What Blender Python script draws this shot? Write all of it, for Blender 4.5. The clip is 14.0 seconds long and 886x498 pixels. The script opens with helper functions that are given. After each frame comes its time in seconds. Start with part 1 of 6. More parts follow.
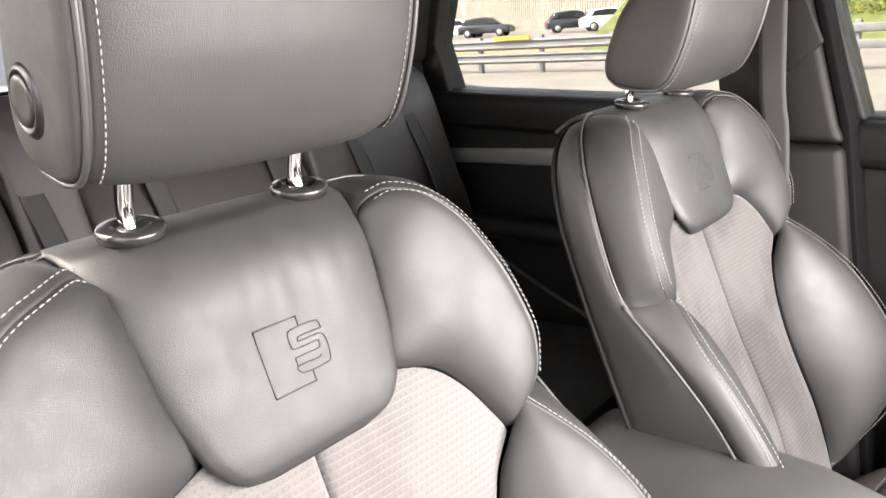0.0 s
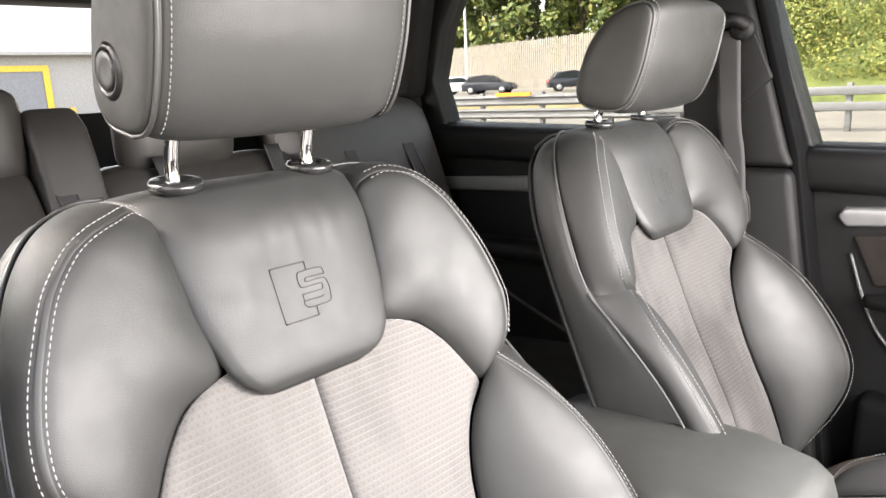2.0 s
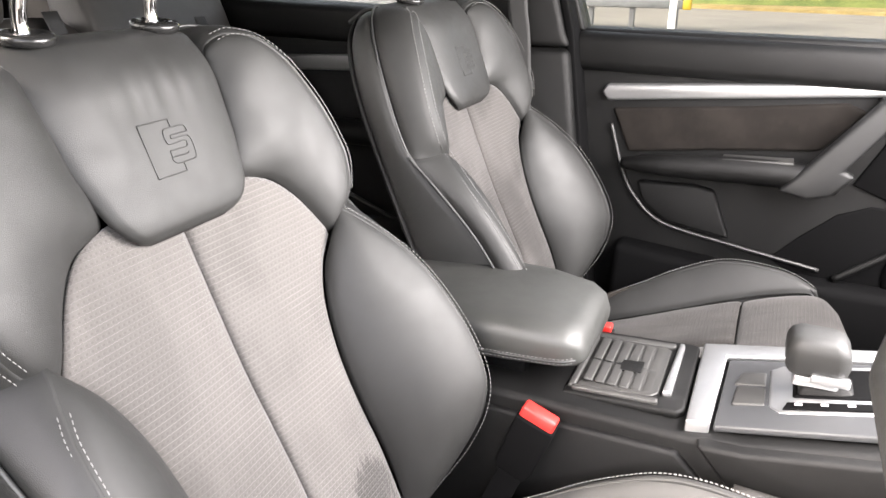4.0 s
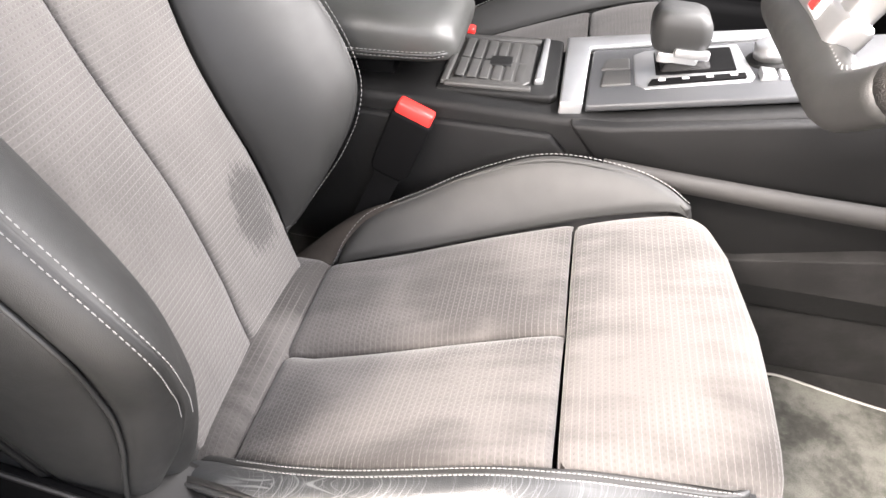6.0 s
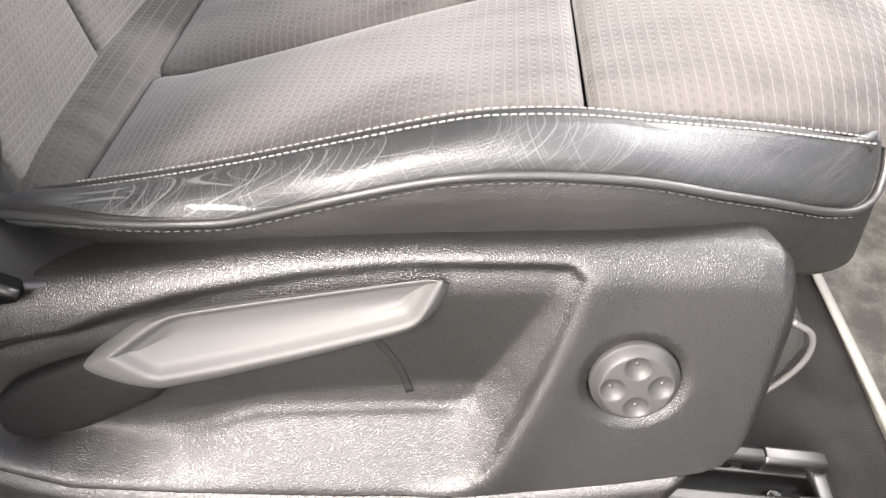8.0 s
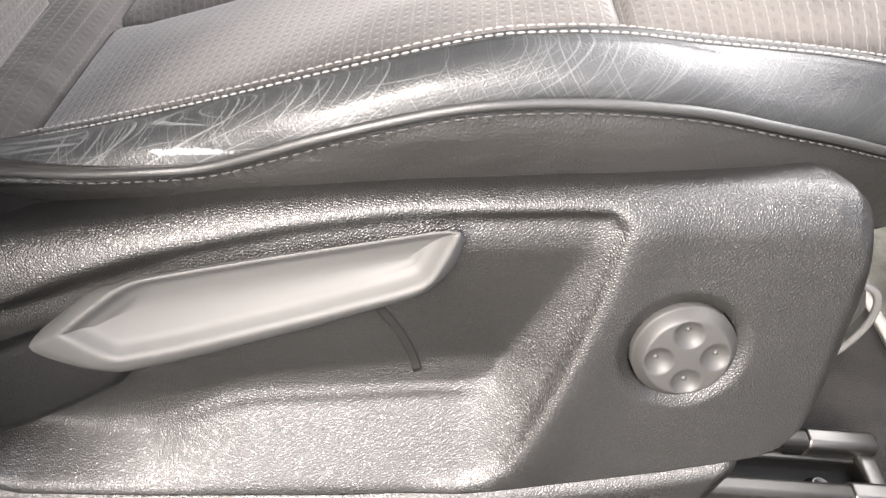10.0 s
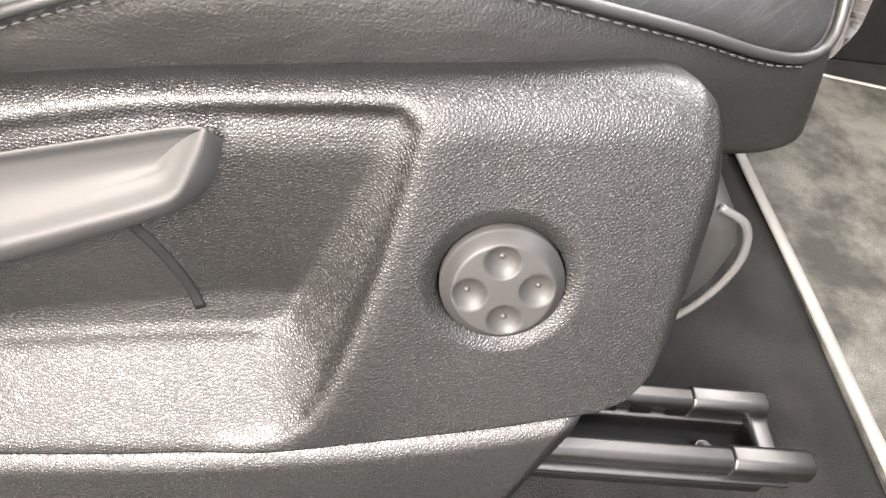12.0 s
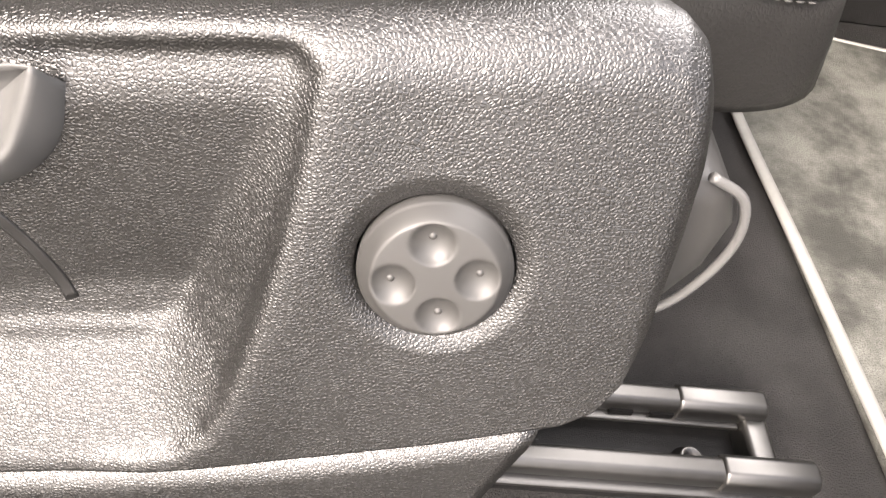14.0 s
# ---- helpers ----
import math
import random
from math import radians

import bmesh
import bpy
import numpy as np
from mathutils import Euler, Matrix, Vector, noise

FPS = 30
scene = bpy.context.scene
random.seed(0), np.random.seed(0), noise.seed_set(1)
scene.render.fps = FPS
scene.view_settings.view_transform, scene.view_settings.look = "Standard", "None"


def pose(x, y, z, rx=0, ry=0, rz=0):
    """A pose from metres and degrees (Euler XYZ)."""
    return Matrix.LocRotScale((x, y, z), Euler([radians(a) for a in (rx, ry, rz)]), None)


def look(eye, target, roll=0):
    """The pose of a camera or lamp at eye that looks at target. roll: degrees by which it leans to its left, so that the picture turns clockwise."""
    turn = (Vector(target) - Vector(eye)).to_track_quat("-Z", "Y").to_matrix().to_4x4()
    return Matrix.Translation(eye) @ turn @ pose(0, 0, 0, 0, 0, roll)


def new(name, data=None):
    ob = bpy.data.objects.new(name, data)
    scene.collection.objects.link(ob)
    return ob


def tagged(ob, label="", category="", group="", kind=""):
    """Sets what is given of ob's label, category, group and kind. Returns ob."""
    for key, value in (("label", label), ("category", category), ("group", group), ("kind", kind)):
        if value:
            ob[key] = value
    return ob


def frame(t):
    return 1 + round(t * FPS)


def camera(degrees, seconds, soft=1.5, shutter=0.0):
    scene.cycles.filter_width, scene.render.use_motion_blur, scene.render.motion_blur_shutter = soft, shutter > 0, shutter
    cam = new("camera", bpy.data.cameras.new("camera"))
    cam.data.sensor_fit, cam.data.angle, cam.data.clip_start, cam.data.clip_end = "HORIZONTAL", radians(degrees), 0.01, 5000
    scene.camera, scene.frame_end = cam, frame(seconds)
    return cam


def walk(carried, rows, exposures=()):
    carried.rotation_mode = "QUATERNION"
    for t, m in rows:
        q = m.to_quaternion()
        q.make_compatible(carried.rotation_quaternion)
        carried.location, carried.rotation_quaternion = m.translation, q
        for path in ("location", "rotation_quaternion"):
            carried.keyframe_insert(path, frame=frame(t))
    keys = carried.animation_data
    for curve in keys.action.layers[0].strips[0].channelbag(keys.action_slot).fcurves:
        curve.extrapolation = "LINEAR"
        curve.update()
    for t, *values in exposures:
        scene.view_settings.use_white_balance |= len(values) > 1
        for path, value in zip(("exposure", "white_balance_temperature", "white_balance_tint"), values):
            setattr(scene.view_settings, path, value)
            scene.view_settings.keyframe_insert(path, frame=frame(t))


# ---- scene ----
cam = camera(63.2, 14.0)
PATH = [
    (0, (0.004, -0.285, 1.441), (-1.311, 1.102, 0.851), -4.2),
    (0.5, (0.04, -0.314, 1.439), (-1.349, 1.039, 0.949), -5.3),
    (1, (0.072, -0.331, 1.421), (-1.324, 1.038, 1.002), -5.4),
    (1.5, (0.099, -0.35, 1.403), (-1.286, 1.035, 0.997), -4.4),
    (2, (0.112, -0.382, 1.394), (-1.222, 1.039, 0.946), -2.9),
    (2.5, (0.123, -0.414, 1.386), (-1.115, 1.07, 0.872), -2.5),
    (2.7, (0.125, -0.423, 1.386), (-1.057, 1.095, 0.837), -2.2),
    (4.8, (0.065, -0.54, 1.366), (-0.442, 1.169, 0.459), 1.8),
    (5, (0.058, -0.539, 1.358), (-0.386, 1.158, 0.398), 2.2),
    (5.5, (0.053, -0.538, 1.32), (-0.274, 1.099, 0.218), 2.9),
    (6, (0.043, -0.533, 1.264), (-0.17, 1.014, 0.014), 4.5),
    (6.5, (0.045, -0.505, 1.202), (-0.12, 0.928, -0.184), 5.3),
    (7, (0.041, -0.48, 1.106), (-0.032, 0.897, -0.342), 6.4),
    (7.5, (0.035, -0.478, 1.022), (0.034, 0.903, -0.425), 7.0),
    (8, (0.024, -0.483, 0.963), (0.064, 0.93, -0.451), 6.9),
    (8.2, (0.022, -0.486, 0.943), (0.077, 0.947, -0.451), 6.9),
    (10.3, (0.011, -0.457, 0.904), (0.111, 0.958, -0.505), 7.6),
    (10.5, (0.013, -0.458, 0.904), (0.112, 0.955, -0.508), 7.5),
    (11, (0.018, -0.458, 0.901), (0.128, 0.941, -0.524), 8.0),
    (11.5, (0.045, -0.451, 0.891), (0.172, 0.929, -0.552), 8.9),
    (12, (0.096, -0.435, 0.856), (0.246, 0.937, -0.591), 9.9),
    (12.5, (0.107, -0.412, 0.833), (0.253, 0.946, -0.628), 10.2),
    (13, (0.117, -0.398, 0.824), (0.263, 0.946, -0.649), 10.3),
    (13.5, (0.124, -0.394, 0.822), (0.272, 0.937, -0.663), 10.4),
    (14, (0.125, -0.396, 0.819), (0.278, 0.928, -0.672), 10.4),
]
EXPOSURES = [(0, 3.70, 7200, 17), (2.7, 3.52, 7050, 14), (5, 3.26, 7050, 17), (6.5, 3.06, 6900, 15), (8, 2.68, 6850, 14), (11, 2.58, 6850, 14), (14, 2.80, 7150, 17)]
walk(cam, [(t, look(eye, target, roll)) for t, eye, target, roll in PATH], EXPOSURES)

# ---- world, sun, exposure ----
world = bpy.data.worlds.new("sky")
scene.world = world
world.use_nodes = True
wn = world.node_tree
sky = wn.nodes.new("ShaderNodeTexSky")
sky.sky_type, sky.sun_disc = "NISHITA", False
sky.sun_elevation, sky.sun_rotation = radians(43), radians(216)
sky.air_density, sky.dust_density, sky.ozone_density = 1.0, 3.0, 1.0
haze = wn.nodes.new("ShaderNodeHueSaturation")
haze.inputs["Saturation"].default_value = 0.45
wn.links.new(sky.outputs[0], haze.inputs["Color"])
wn.links.new(haze.outputs[0], wn.nodes["Background"].inputs[0])
wn.nodes["Background"].inputs[1].default_value = 0.15
sun = new("sun", bpy.data.lights.new("sun", "SUN"))
sun.data.energy, sun.data.angle, sun.data.color = 1.4, radians(16), (1.0, 0.97, 0.92)
sun.matrix_world = look((-1.290, -1.775, 2.646), (0.0, 0, 0.6))
# fill lamp added in the windscreen's opening, on top of the sky's light
screen_fill = new("windscreen_sky", bpy.data.lights.new("windscreen_sky", "AREA"))
screen_fill.data.shape, screen_fill.data.size, screen_fill.data.size_y = "RECTANGLE", 1.30, 0.85
screen_fill.data.energy, screen_fill.data.color = 12.0, (0.97, 0.985, 1.0)
screen_fill.matrix_world = look((0.70, 0.46, 1.37), (-0.20, 0.46, 0.78))

# ---- materials ----
def nodes_of(name):
    m = bpy.data.materials.new(name)
    m.use_nodes = True
    nt = m.node_tree
    return m, nt, nt.nodes["Principled BSDF"]


def val(nt, op, a, b=None, c=None, clamp=False):
    n = nt.nodes.new("ShaderNodeMath")
    n.operation, n.use_clamp = op, clamp
    for i, x in enumerate((a, b, c)):
        if x is None:
            continue
        if isinstance(x, (int, float)):
            n.inputs[i].default_value = x
        else:
            nt.links.new(x, n.inputs[i])
    return n.outputs[0]


def coords(nt, out="Object", scale=(1, 1, 1)):
    tc = nt.nodes.new("ShaderNodeTexCoord")
    mp = nt.nodes.new("ShaderNodeMapping")
    mp.inputs["Scale"].default_value = scale
    nt.links.new(tc.outputs[out], mp.inputs["Vector"])
    return mp.outputs[0]


def noise_tex(nt, vec, scale, detail=4, rough=0.55):
    n = nt.nodes.new("ShaderNodeTexNoise")
    n.inputs["Scale"].default_value, n.inputs["Detail"].default_value, n.inputs["Roughness"].default_value = scale, detail, rough
    nt.links.new(vec, n.inputs["Vector"])
    return n.outputs["Fac"]


def voronoi(nt, vec, scale, feature="F1", rand=1.0):
    n = nt.nodes.new("ShaderNodeTexVoronoi")
    n.feature = feature
    n.inputs["Scale"].default_value, n.inputs["Randomness"].default_value = scale, rand
    nt.links.new(vec, n.inputs["Vector"])
    return n.outputs["Distance"]


def mapped(nt, x, lo, hi, a=0.0, b=1.0):
    n = nt.nodes.new("ShaderNodeMapRange")
    n.interpolation_type = "SMOOTHSTEP"
    for k, v in (("From Min", lo), ("From Max", hi), ("To Min", a), ("To Max", b)):
        n.inputs[k].default_value = v
    nt.links.new(x, n.inputs["Value"])
    return n.outputs["Result"]


def blend(nt, fac, a, b):
    n = nt.nodes.new("ShaderNodeMix")
    n.data_type = "RGBA"
    if isinstance(fac, (int, float)):
        n.inputs[0].default_value = fac
    else:
        nt.links.new(fac, n.inputs[0])
    for sock, c in ((n.inputs[6], a), (n.inputs[7], b)):
        if isinstance(c, tuple):
            sock.default_value = (*c, 1)
        else:
            nt.links.new(c, sock)
    return n.outputs[2]


def bump(nt, p, height, strength, dist, chain=None):
    n = nt.nodes.new("ShaderNodeBump")
    n.inputs["Strength"].default_value, n.inputs["Distance"].default_value = strength, dist
    nt.links.new(height, n.inputs["Height"])
    if chain is not None:
        nt.links.new(chain, n.inputs["Normal"])
    nt.links.new(n.outputs[0], p.inputs["Normal"])
    return n.outputs[0]


def plain(name, col, rough=0.5, metal=0.0, grain=None, vary=0.15, spec=0.5, gdepth=0.0003):
    """A surface with slight blotches and an optional fine grain (cells per metre)."""
    m, nt, p = nodes_of(name)
    v = coords(nt)
    big = noise_tex(nt, v, 9, 5)
    fine = noise_tex(nt, v, 140, 3)
    f = val(nt, "ADD", val(nt, "MULTIPLY", big, 0.7), val(nt, "MULTIPLY", fine, 0.3))
    dark = tuple(c * (1 - vary) for c in col)
    lite = tuple(min(1, c * (1 + vary)) for c in col)
    nt.links.new(blend(nt, mapped(nt, f, 0.3, 0.7), dark, lite), p.inputs["Base Color"])
    nt.links.new(mapped(nt, f, 0.3, 0.7, rough * 0.9, min(1, rough * 1.12)), p.inputs["Roughness"])
    p.inputs["Metallic"].default_value = metal
    p.inputs["Specular IOR Level"].default_value = spec
    if grain:
        cells = voronoi(nt, v, grain, "DISTANCE_TO_EDGE")
        h = mapped(nt, cells, 0.0, 0.30)
        bump(nt, p, h, 0.6, gdepth)
    return m


def leather(name, col, rough=0.42, wear=0.0, grain=900, creases=0.0, pores=0.25, spec=0.9):
    """Fine-pored coated leather; wear adds pale scratches and rubbed spots."""
    m, nt, p = nodes_of(name)
    v = coords(nt)
    big = noise_tex(nt, v, 6, 5)
    mid = noise_tex(nt, v, 45, 4)
    cells = voronoi(nt, v, grain, "DISTANCE_TO_EDGE")
    base = blend(nt, mapped(nt, big, 0.3, 0.7), tuple(c * 0.86 for c in col), tuple(c * 1.14 for c in col))
    r = val(nt, "ADD", mapped(nt, big, 0.3, 0.7, rough - 0.05, rough + 0.05), mapped(nt, mid, 0.35, 0.65, -0.03, 0.03))
    if wear:
        # long pale scratches and one rubbed bare spot near the rear of the side
        pos = nt.nodes.new("ShaderNodeSeparateXYZ")
        nt.links.new(nt.nodes.new("ShaderNodeTexCoord").outputs["Object"], pos.inputs[0])
        x, z = pos.outputs[0], pos.outputs[2]
        zone = val(nt, "MULTIPLY", mapped(nt, x, -0.21, -0.15), mapped(nt, x, -0.07, 0.22, 1.0, 0.30))
        thin = None
        for turn, across, along, lo in ((-58, 1300, 9, 0.605), (-44, 1500, 11, 0.61), (40, 1600, 14, 0.62), (-72, 1700, 10, 0.61)):
            tc = nt.nodes.new("ShaderNodeTexCoord")
            mp = nt.nodes.new("ShaderNodeMapping")
            mp.inputs["Rotation"].default_value = (0, radians(turn), 0)
            nt.links.new(tc.outputs["Object"], mp.inputs["Vector"])
            st = nt.nodes.new("ShaderNodeMapping")
            st.inputs["Scale"].default_value = (across, 0.0, along)
            nt.links.new(mp.outputs[0], st.inputs["Vector"])
            e = mapped(nt, noise_tex(nt, st.outputs[0], 1.0, 2, 0.5), lo, lo + 0.05)
            thin = e if thin is None else val(nt, "MAXIMUM", thin, e)
        fac = val(nt, "MULTIPLY", val(nt, "MULTIPLY", thin, zone), wear)
        dx = val(nt, "DIVIDE", val(nt, "ADD", x, 0.085), 0.021)
        dz = val(nt, "DIVIDE", val(nt, "SUBTRACT", z, val(nt, "ADD", 0.7237, val(nt, "MULTIPLY", x, 0.22))), 0.0014)
        spot = val(nt, "ADD", val(nt, "MULTIPLY", dx, dx), val(nt, "MULTIPLY", dz, dz))
        ragged = val(nt, "ADD", spot, val(nt, "MULTIPLY", val(nt, "SUBTRACT", noise_tex(nt, coords(nt, scale=(1, 1, 0.3)), 420, 2), 0.5), 2.4))
        fac = val(nt, "MAXIMUM", fac, mapped(nt, ragged, 0.55, 1.05, 0.75, 0.0), clamp=True)
        base = blend(nt, fac, base, (0.24, 0.25, 0.25))
    nt.links.new(base, p.inputs["Base Color"])
    nt.links.new(r, p.inputs["Roughness"])
    p.inputs["Specular IOR Level"].default_value = spec
    c = bump(nt, p, mapped(nt, cells, 0.0, 0.3), pores, 0.00018 if pores < 0.5 else 0.0005)
    c = bump(nt, p, mid, 0.05, 0.0010, c)
    if creases:
        cv = noise_tex(nt, coords(nt, scale=(9, 9, 16)), 3.0, 4)
        bump(nt, p, cv, creases, 0.006, c)
    return m


def fabric(name, col, pitch=0.0060, row=0.0066, rubbed=False, nap=0.47, sheen=0.32):
    """Napped suede with an embossed pattern of staggered dashes, brushed light and dark."""
    m, nt, p = nodes_of(name)
    uv = nt.nodes.new("ShaderNodeUVMap")
    sep = nt.nodes.new("ShaderNodeSeparateXYZ")
    nt.links.new(uv.outputs[0], sep.inputs[0])
    a, b = val(nt, "DIVIDE", sep.outputs[1], pitch), val(nt, "DIVIDE", sep.outputs[0], row)
    shift = val(nt, "MULTIPLY", val(nt, "ABSOLUTE", val(nt, "MODULO", val(nt, "FLOOR", b), 2.0)), 0.5)
    fa = val(nt, "SUBTRACT", val(nt, "FRACT", val(nt, "ADD", a, shift)), 0.5)
    fb = val(nt, "SUBTRACT", val(nt, "FRACT", b), 0.5)
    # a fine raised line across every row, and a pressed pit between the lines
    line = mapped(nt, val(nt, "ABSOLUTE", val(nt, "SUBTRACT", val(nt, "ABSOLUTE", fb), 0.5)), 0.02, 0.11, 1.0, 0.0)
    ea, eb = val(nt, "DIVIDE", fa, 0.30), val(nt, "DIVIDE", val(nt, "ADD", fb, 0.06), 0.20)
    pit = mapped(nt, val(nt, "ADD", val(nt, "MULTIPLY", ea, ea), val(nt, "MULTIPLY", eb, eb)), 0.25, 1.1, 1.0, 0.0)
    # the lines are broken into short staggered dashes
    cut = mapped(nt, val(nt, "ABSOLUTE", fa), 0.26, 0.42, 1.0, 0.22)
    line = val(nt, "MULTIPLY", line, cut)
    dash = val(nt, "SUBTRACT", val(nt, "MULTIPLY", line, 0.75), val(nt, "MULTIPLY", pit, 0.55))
    lip = line
    v = coords(nt)
    clouds = noise_tex(nt, v, 7, 3, 0.45)
    streak = noise_tex(nt, coords(nt, scale=(6, 30, 6)), 1.6, 4)
    fuzz = noise_tex(nt, v, 1500, 2)
    brushed = mapped(nt, val(nt, "ADD", val(nt, "MULTIPLY", clouds, 0.7), val(nt, "MULTIPLY", streak, 0.3)), 0.38, 0.60)
    base = blend(nt, brushed, tuple(c * nap for c in col), tuple(c * 1.02 for c in col))
    if rubbed:
        # one matted dark patch low on the backrest
        pos = nt.nodes.new("ShaderNodeSeparateXYZ")
        nt.links.new(v, pos.inputs[0])
        ragged = noise_tex(nt, coords(nt, scale=(1, 2.6, 0.35)), 70, 4)
        dy = val(nt, "DIVIDE", val(nt, "SUBTRACT", pos.outputs[1], 0.096), 0.040)
        dz = val(nt, "DIVIDE", val(nt, "SUBTRACT", pos.outputs[2], 0.768), 0.055)
        rr = val(nt, "ADD", val(nt, "ADD", val(nt, "MULTIPLY", dy, dy), val(nt, "MULTIPLY", dz, dz)), val(nt, "MULTIPLY", val(nt, "SUBTRACT", ragged, 0.5), 3.0))
        base = blend(nt, mapped(nt, rr, 0.55, 1.1, 0.85, 0.0), base, tuple(c * 0.22 for c in col))
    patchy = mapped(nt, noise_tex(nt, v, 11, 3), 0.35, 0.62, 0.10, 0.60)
    # lines are also tinted paler and pits darker, besides the bump
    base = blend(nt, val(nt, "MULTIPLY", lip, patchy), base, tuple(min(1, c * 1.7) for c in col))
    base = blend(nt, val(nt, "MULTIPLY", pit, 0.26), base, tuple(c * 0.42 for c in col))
    base = blend(nt, mapped(nt, fuzz, 0.35, 0.7, 0.0, 0.25), base, tuple(c * 0.7 for c in col))
    nt.links.new(base, p.inputs["Base Color"])
    p.inputs["Roughness"].default_value = 0.9
    p.inputs["Specular IOR Level"].default_value = 0.25
    p.inputs["Sheen Weight"].default_value = sheen
    p.inputs["Sheen Roughness"].default_value = 0.45
    c = bump(nt, p, dash, 0.6, 0.0009)
    bump(nt, p, fuzz, 0.25, 0.0006, c)
    return m


def carpet(name, col, patchy=0.3):
    m, nt, p = nodes_of(name)
    v = coords(nt)
    big = noise_tex(nt, v, 14, 6, 0.65)
    fine = noise_tex(nt, v, 900, 2)
    base = blend(nt, mapped(nt, big, 0.35, 0.68), tuple(c * (1 - patchy) for c in col), tuple(c * (1 + patchy) for c in col))
    base = blend(nt, mapped(nt, fine, 0.4, 0.65, 0.0, 0.6), base, tuple(c * 0.5 for c in col))
    nt.links.new(base, p.inputs["Base Color"])
    p.inputs["Roughness"].default_value = 0.95
    p.inputs["Specular IOR Level"].default_value = 0.15
    bump(nt, p, fine, 0.7, 0.003)
    return m


LEATHER = leather("black_leather", (0.021, 0.0213, 0.0206), 0.53, spec=0.55, grain=760, pores=0.42)
# paler copy of the leather: light reflected on the armrest is in its colour
ARMREST = leather("lit_armrest_leather", (0.034, 0.035, 0.033), 0.46, grain=760, pores=0.42, spec=0.7)
PERFORATED = leather("perforated_leather", (0.030, 0.0285, 0.0265), 0.55, grain=430, pores=0.9)
# facing: darker copy of the leather, shade put into its colour
LEATHER_SHADED = leather("shaded_facing_leather", (0.014, 0.0135, 0.0126), 0.48, grain=520, pores=0.49, creases=0.32, spec=0.6)
BENCH = leather("rear_bench_leather", (0.034, 0.0315, 0.0292), 0.52, grain=520, pores=0.3, creases=0.06, spec=0.5)
LEATHER_WORN = leather("worn_black_leather", (0.022, 0.0235, 0.0245), 0.46, wear=0.34, grain=520, pores=0.4, creases=0.22, spec=0.75)
# same suede: light is put into the backrest's paler tone, shade into the cushion's
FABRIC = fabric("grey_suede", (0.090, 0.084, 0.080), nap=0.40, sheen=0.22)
FABRIC_LIT_RUBBED = fabric("lit_suede_rubbed", (0.122, 0.114, 0.108), rubbed=True, nap=0.80)
FABRIC_LIT = fabric("lit_suede_backrest", (0.122, 0.114, 0.108), nap=0.80)
# passenger's copies of the suede carry its shade in darker colours
FABRIC_SHADE_MID = fabric("shaded_suede_mid", (0.074, 0.069, 0.066), nap=0.5, sheen=0.2)
FABRIC_SHADE_DARK = fabric("shaded_suede_dark", (0.046, 0.042, 0.039), nap=0.42, sheen=0.16)
GUSSET = carpet("brown_grey_suede", (0.050, 0.043, 0.038), 0.2)
SADDLE = plain("smooth_dark_plastic", (0.012, 0.0117, 0.0114), 0.42, vary=0.08)
SUEDE = carpet("dark_brown_suede", (0.020, 0.017, 0.015))
GRAIN = plain("grained_black_plastic", (0.0065, 0.0063, 0.0058), 0.38, grain=800, gdepth=0.00021, spec=0.9)
LEDGE = plain("dull_grained_plastic", (0.020, 0.019, 0.018), 0.62, grain=900, gdepth=0.0002, spec=0.5)
SOFT = plain("soft_black_plastic", (0.0046, 0.0046, 0.0046), 0.50, spec=0.25, grain=1100, gdepth=0.0002)
GLOSS = plain("glossy_black_plastic", (0.016, 0.016, 0.016), 0.26, vary=0.05)
PLATE = plain("dark_grey_console_plate", (0.040, 0.0415, 0.044), 0.45, vary=0.05)
HANDLE = plain("dark_satin_plastic", (0.012, 0.0122, 0.0125), 0.5, vary=0.05)
SLOT = plain("smooth_black_plastic", (0.010, 0.0098, 0.0095), 0.45)
SMOOTH = plain("smooth_grey_plastic", (0.034, 0.0335, 0.032), 0.50, vary=0.06, spec=0.6)
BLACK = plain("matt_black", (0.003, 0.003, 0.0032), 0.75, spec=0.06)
DARK_THREAD = plain("dark_grey_thread", (0.05, 0.05, 0.048), 0.75)
THREAD = plain("pale_grey_thread", (0.19, 0.19, 0.185), 0.75)
EDGE = plain("pale_binding", (0.19, 0.19, 0.178), 0.85)
PIPING = leather("piping_leather", (0.022, 0.0225, 0.022), 0.48)
LEVER = plain("pale_grey_plastic", (0.088, 0.0875, 0.085), 0.55, vary=0.04, spec=0.35)
CHROME = plain("polished_chrome", (0.85, 0.85, 0.86), 0.09, metal=1.0, vary=0.03)
SATIN = plain("satin_aluminium", (0.46, 0.465, 0.47), 0.38, metal=0.85, vary=0.05)
GALV_EDGE = plain("bright_plastic_edge", (0.10, 0.10, 0.098), 0.35, vary=0.05)
STEEL = plain("brushed_steel", (0.11, 0.108, 0.104), 0.42, metal=1.0, vary=0.1)
CARPET = carpet("dark_carpet", (0.021, 0.0205, 0.020))
MAT = carpet("grey_floor_mat", (0.095, 0.096, 0.086), 0.62)
RED = plain("red_plastic", (0.62, 0.03, 0.025), 0.35, vary=0.05)
LINER = plain("dark_headliner", (0.014, 0.0135, 0.013), 0.9, spec=0.15)
GREYTRIM = plain("grey_inlay", (0.30, 0.30, 0.30), 0.35, metal=0.6, vary=0.05)
PALE = plain("pale_grey_label", (0.6, 0.6, 0.6), 0.5)
WEB = plain("belt_webbing", (0.026, 0.026, 0.026), 0.65, grain=700)

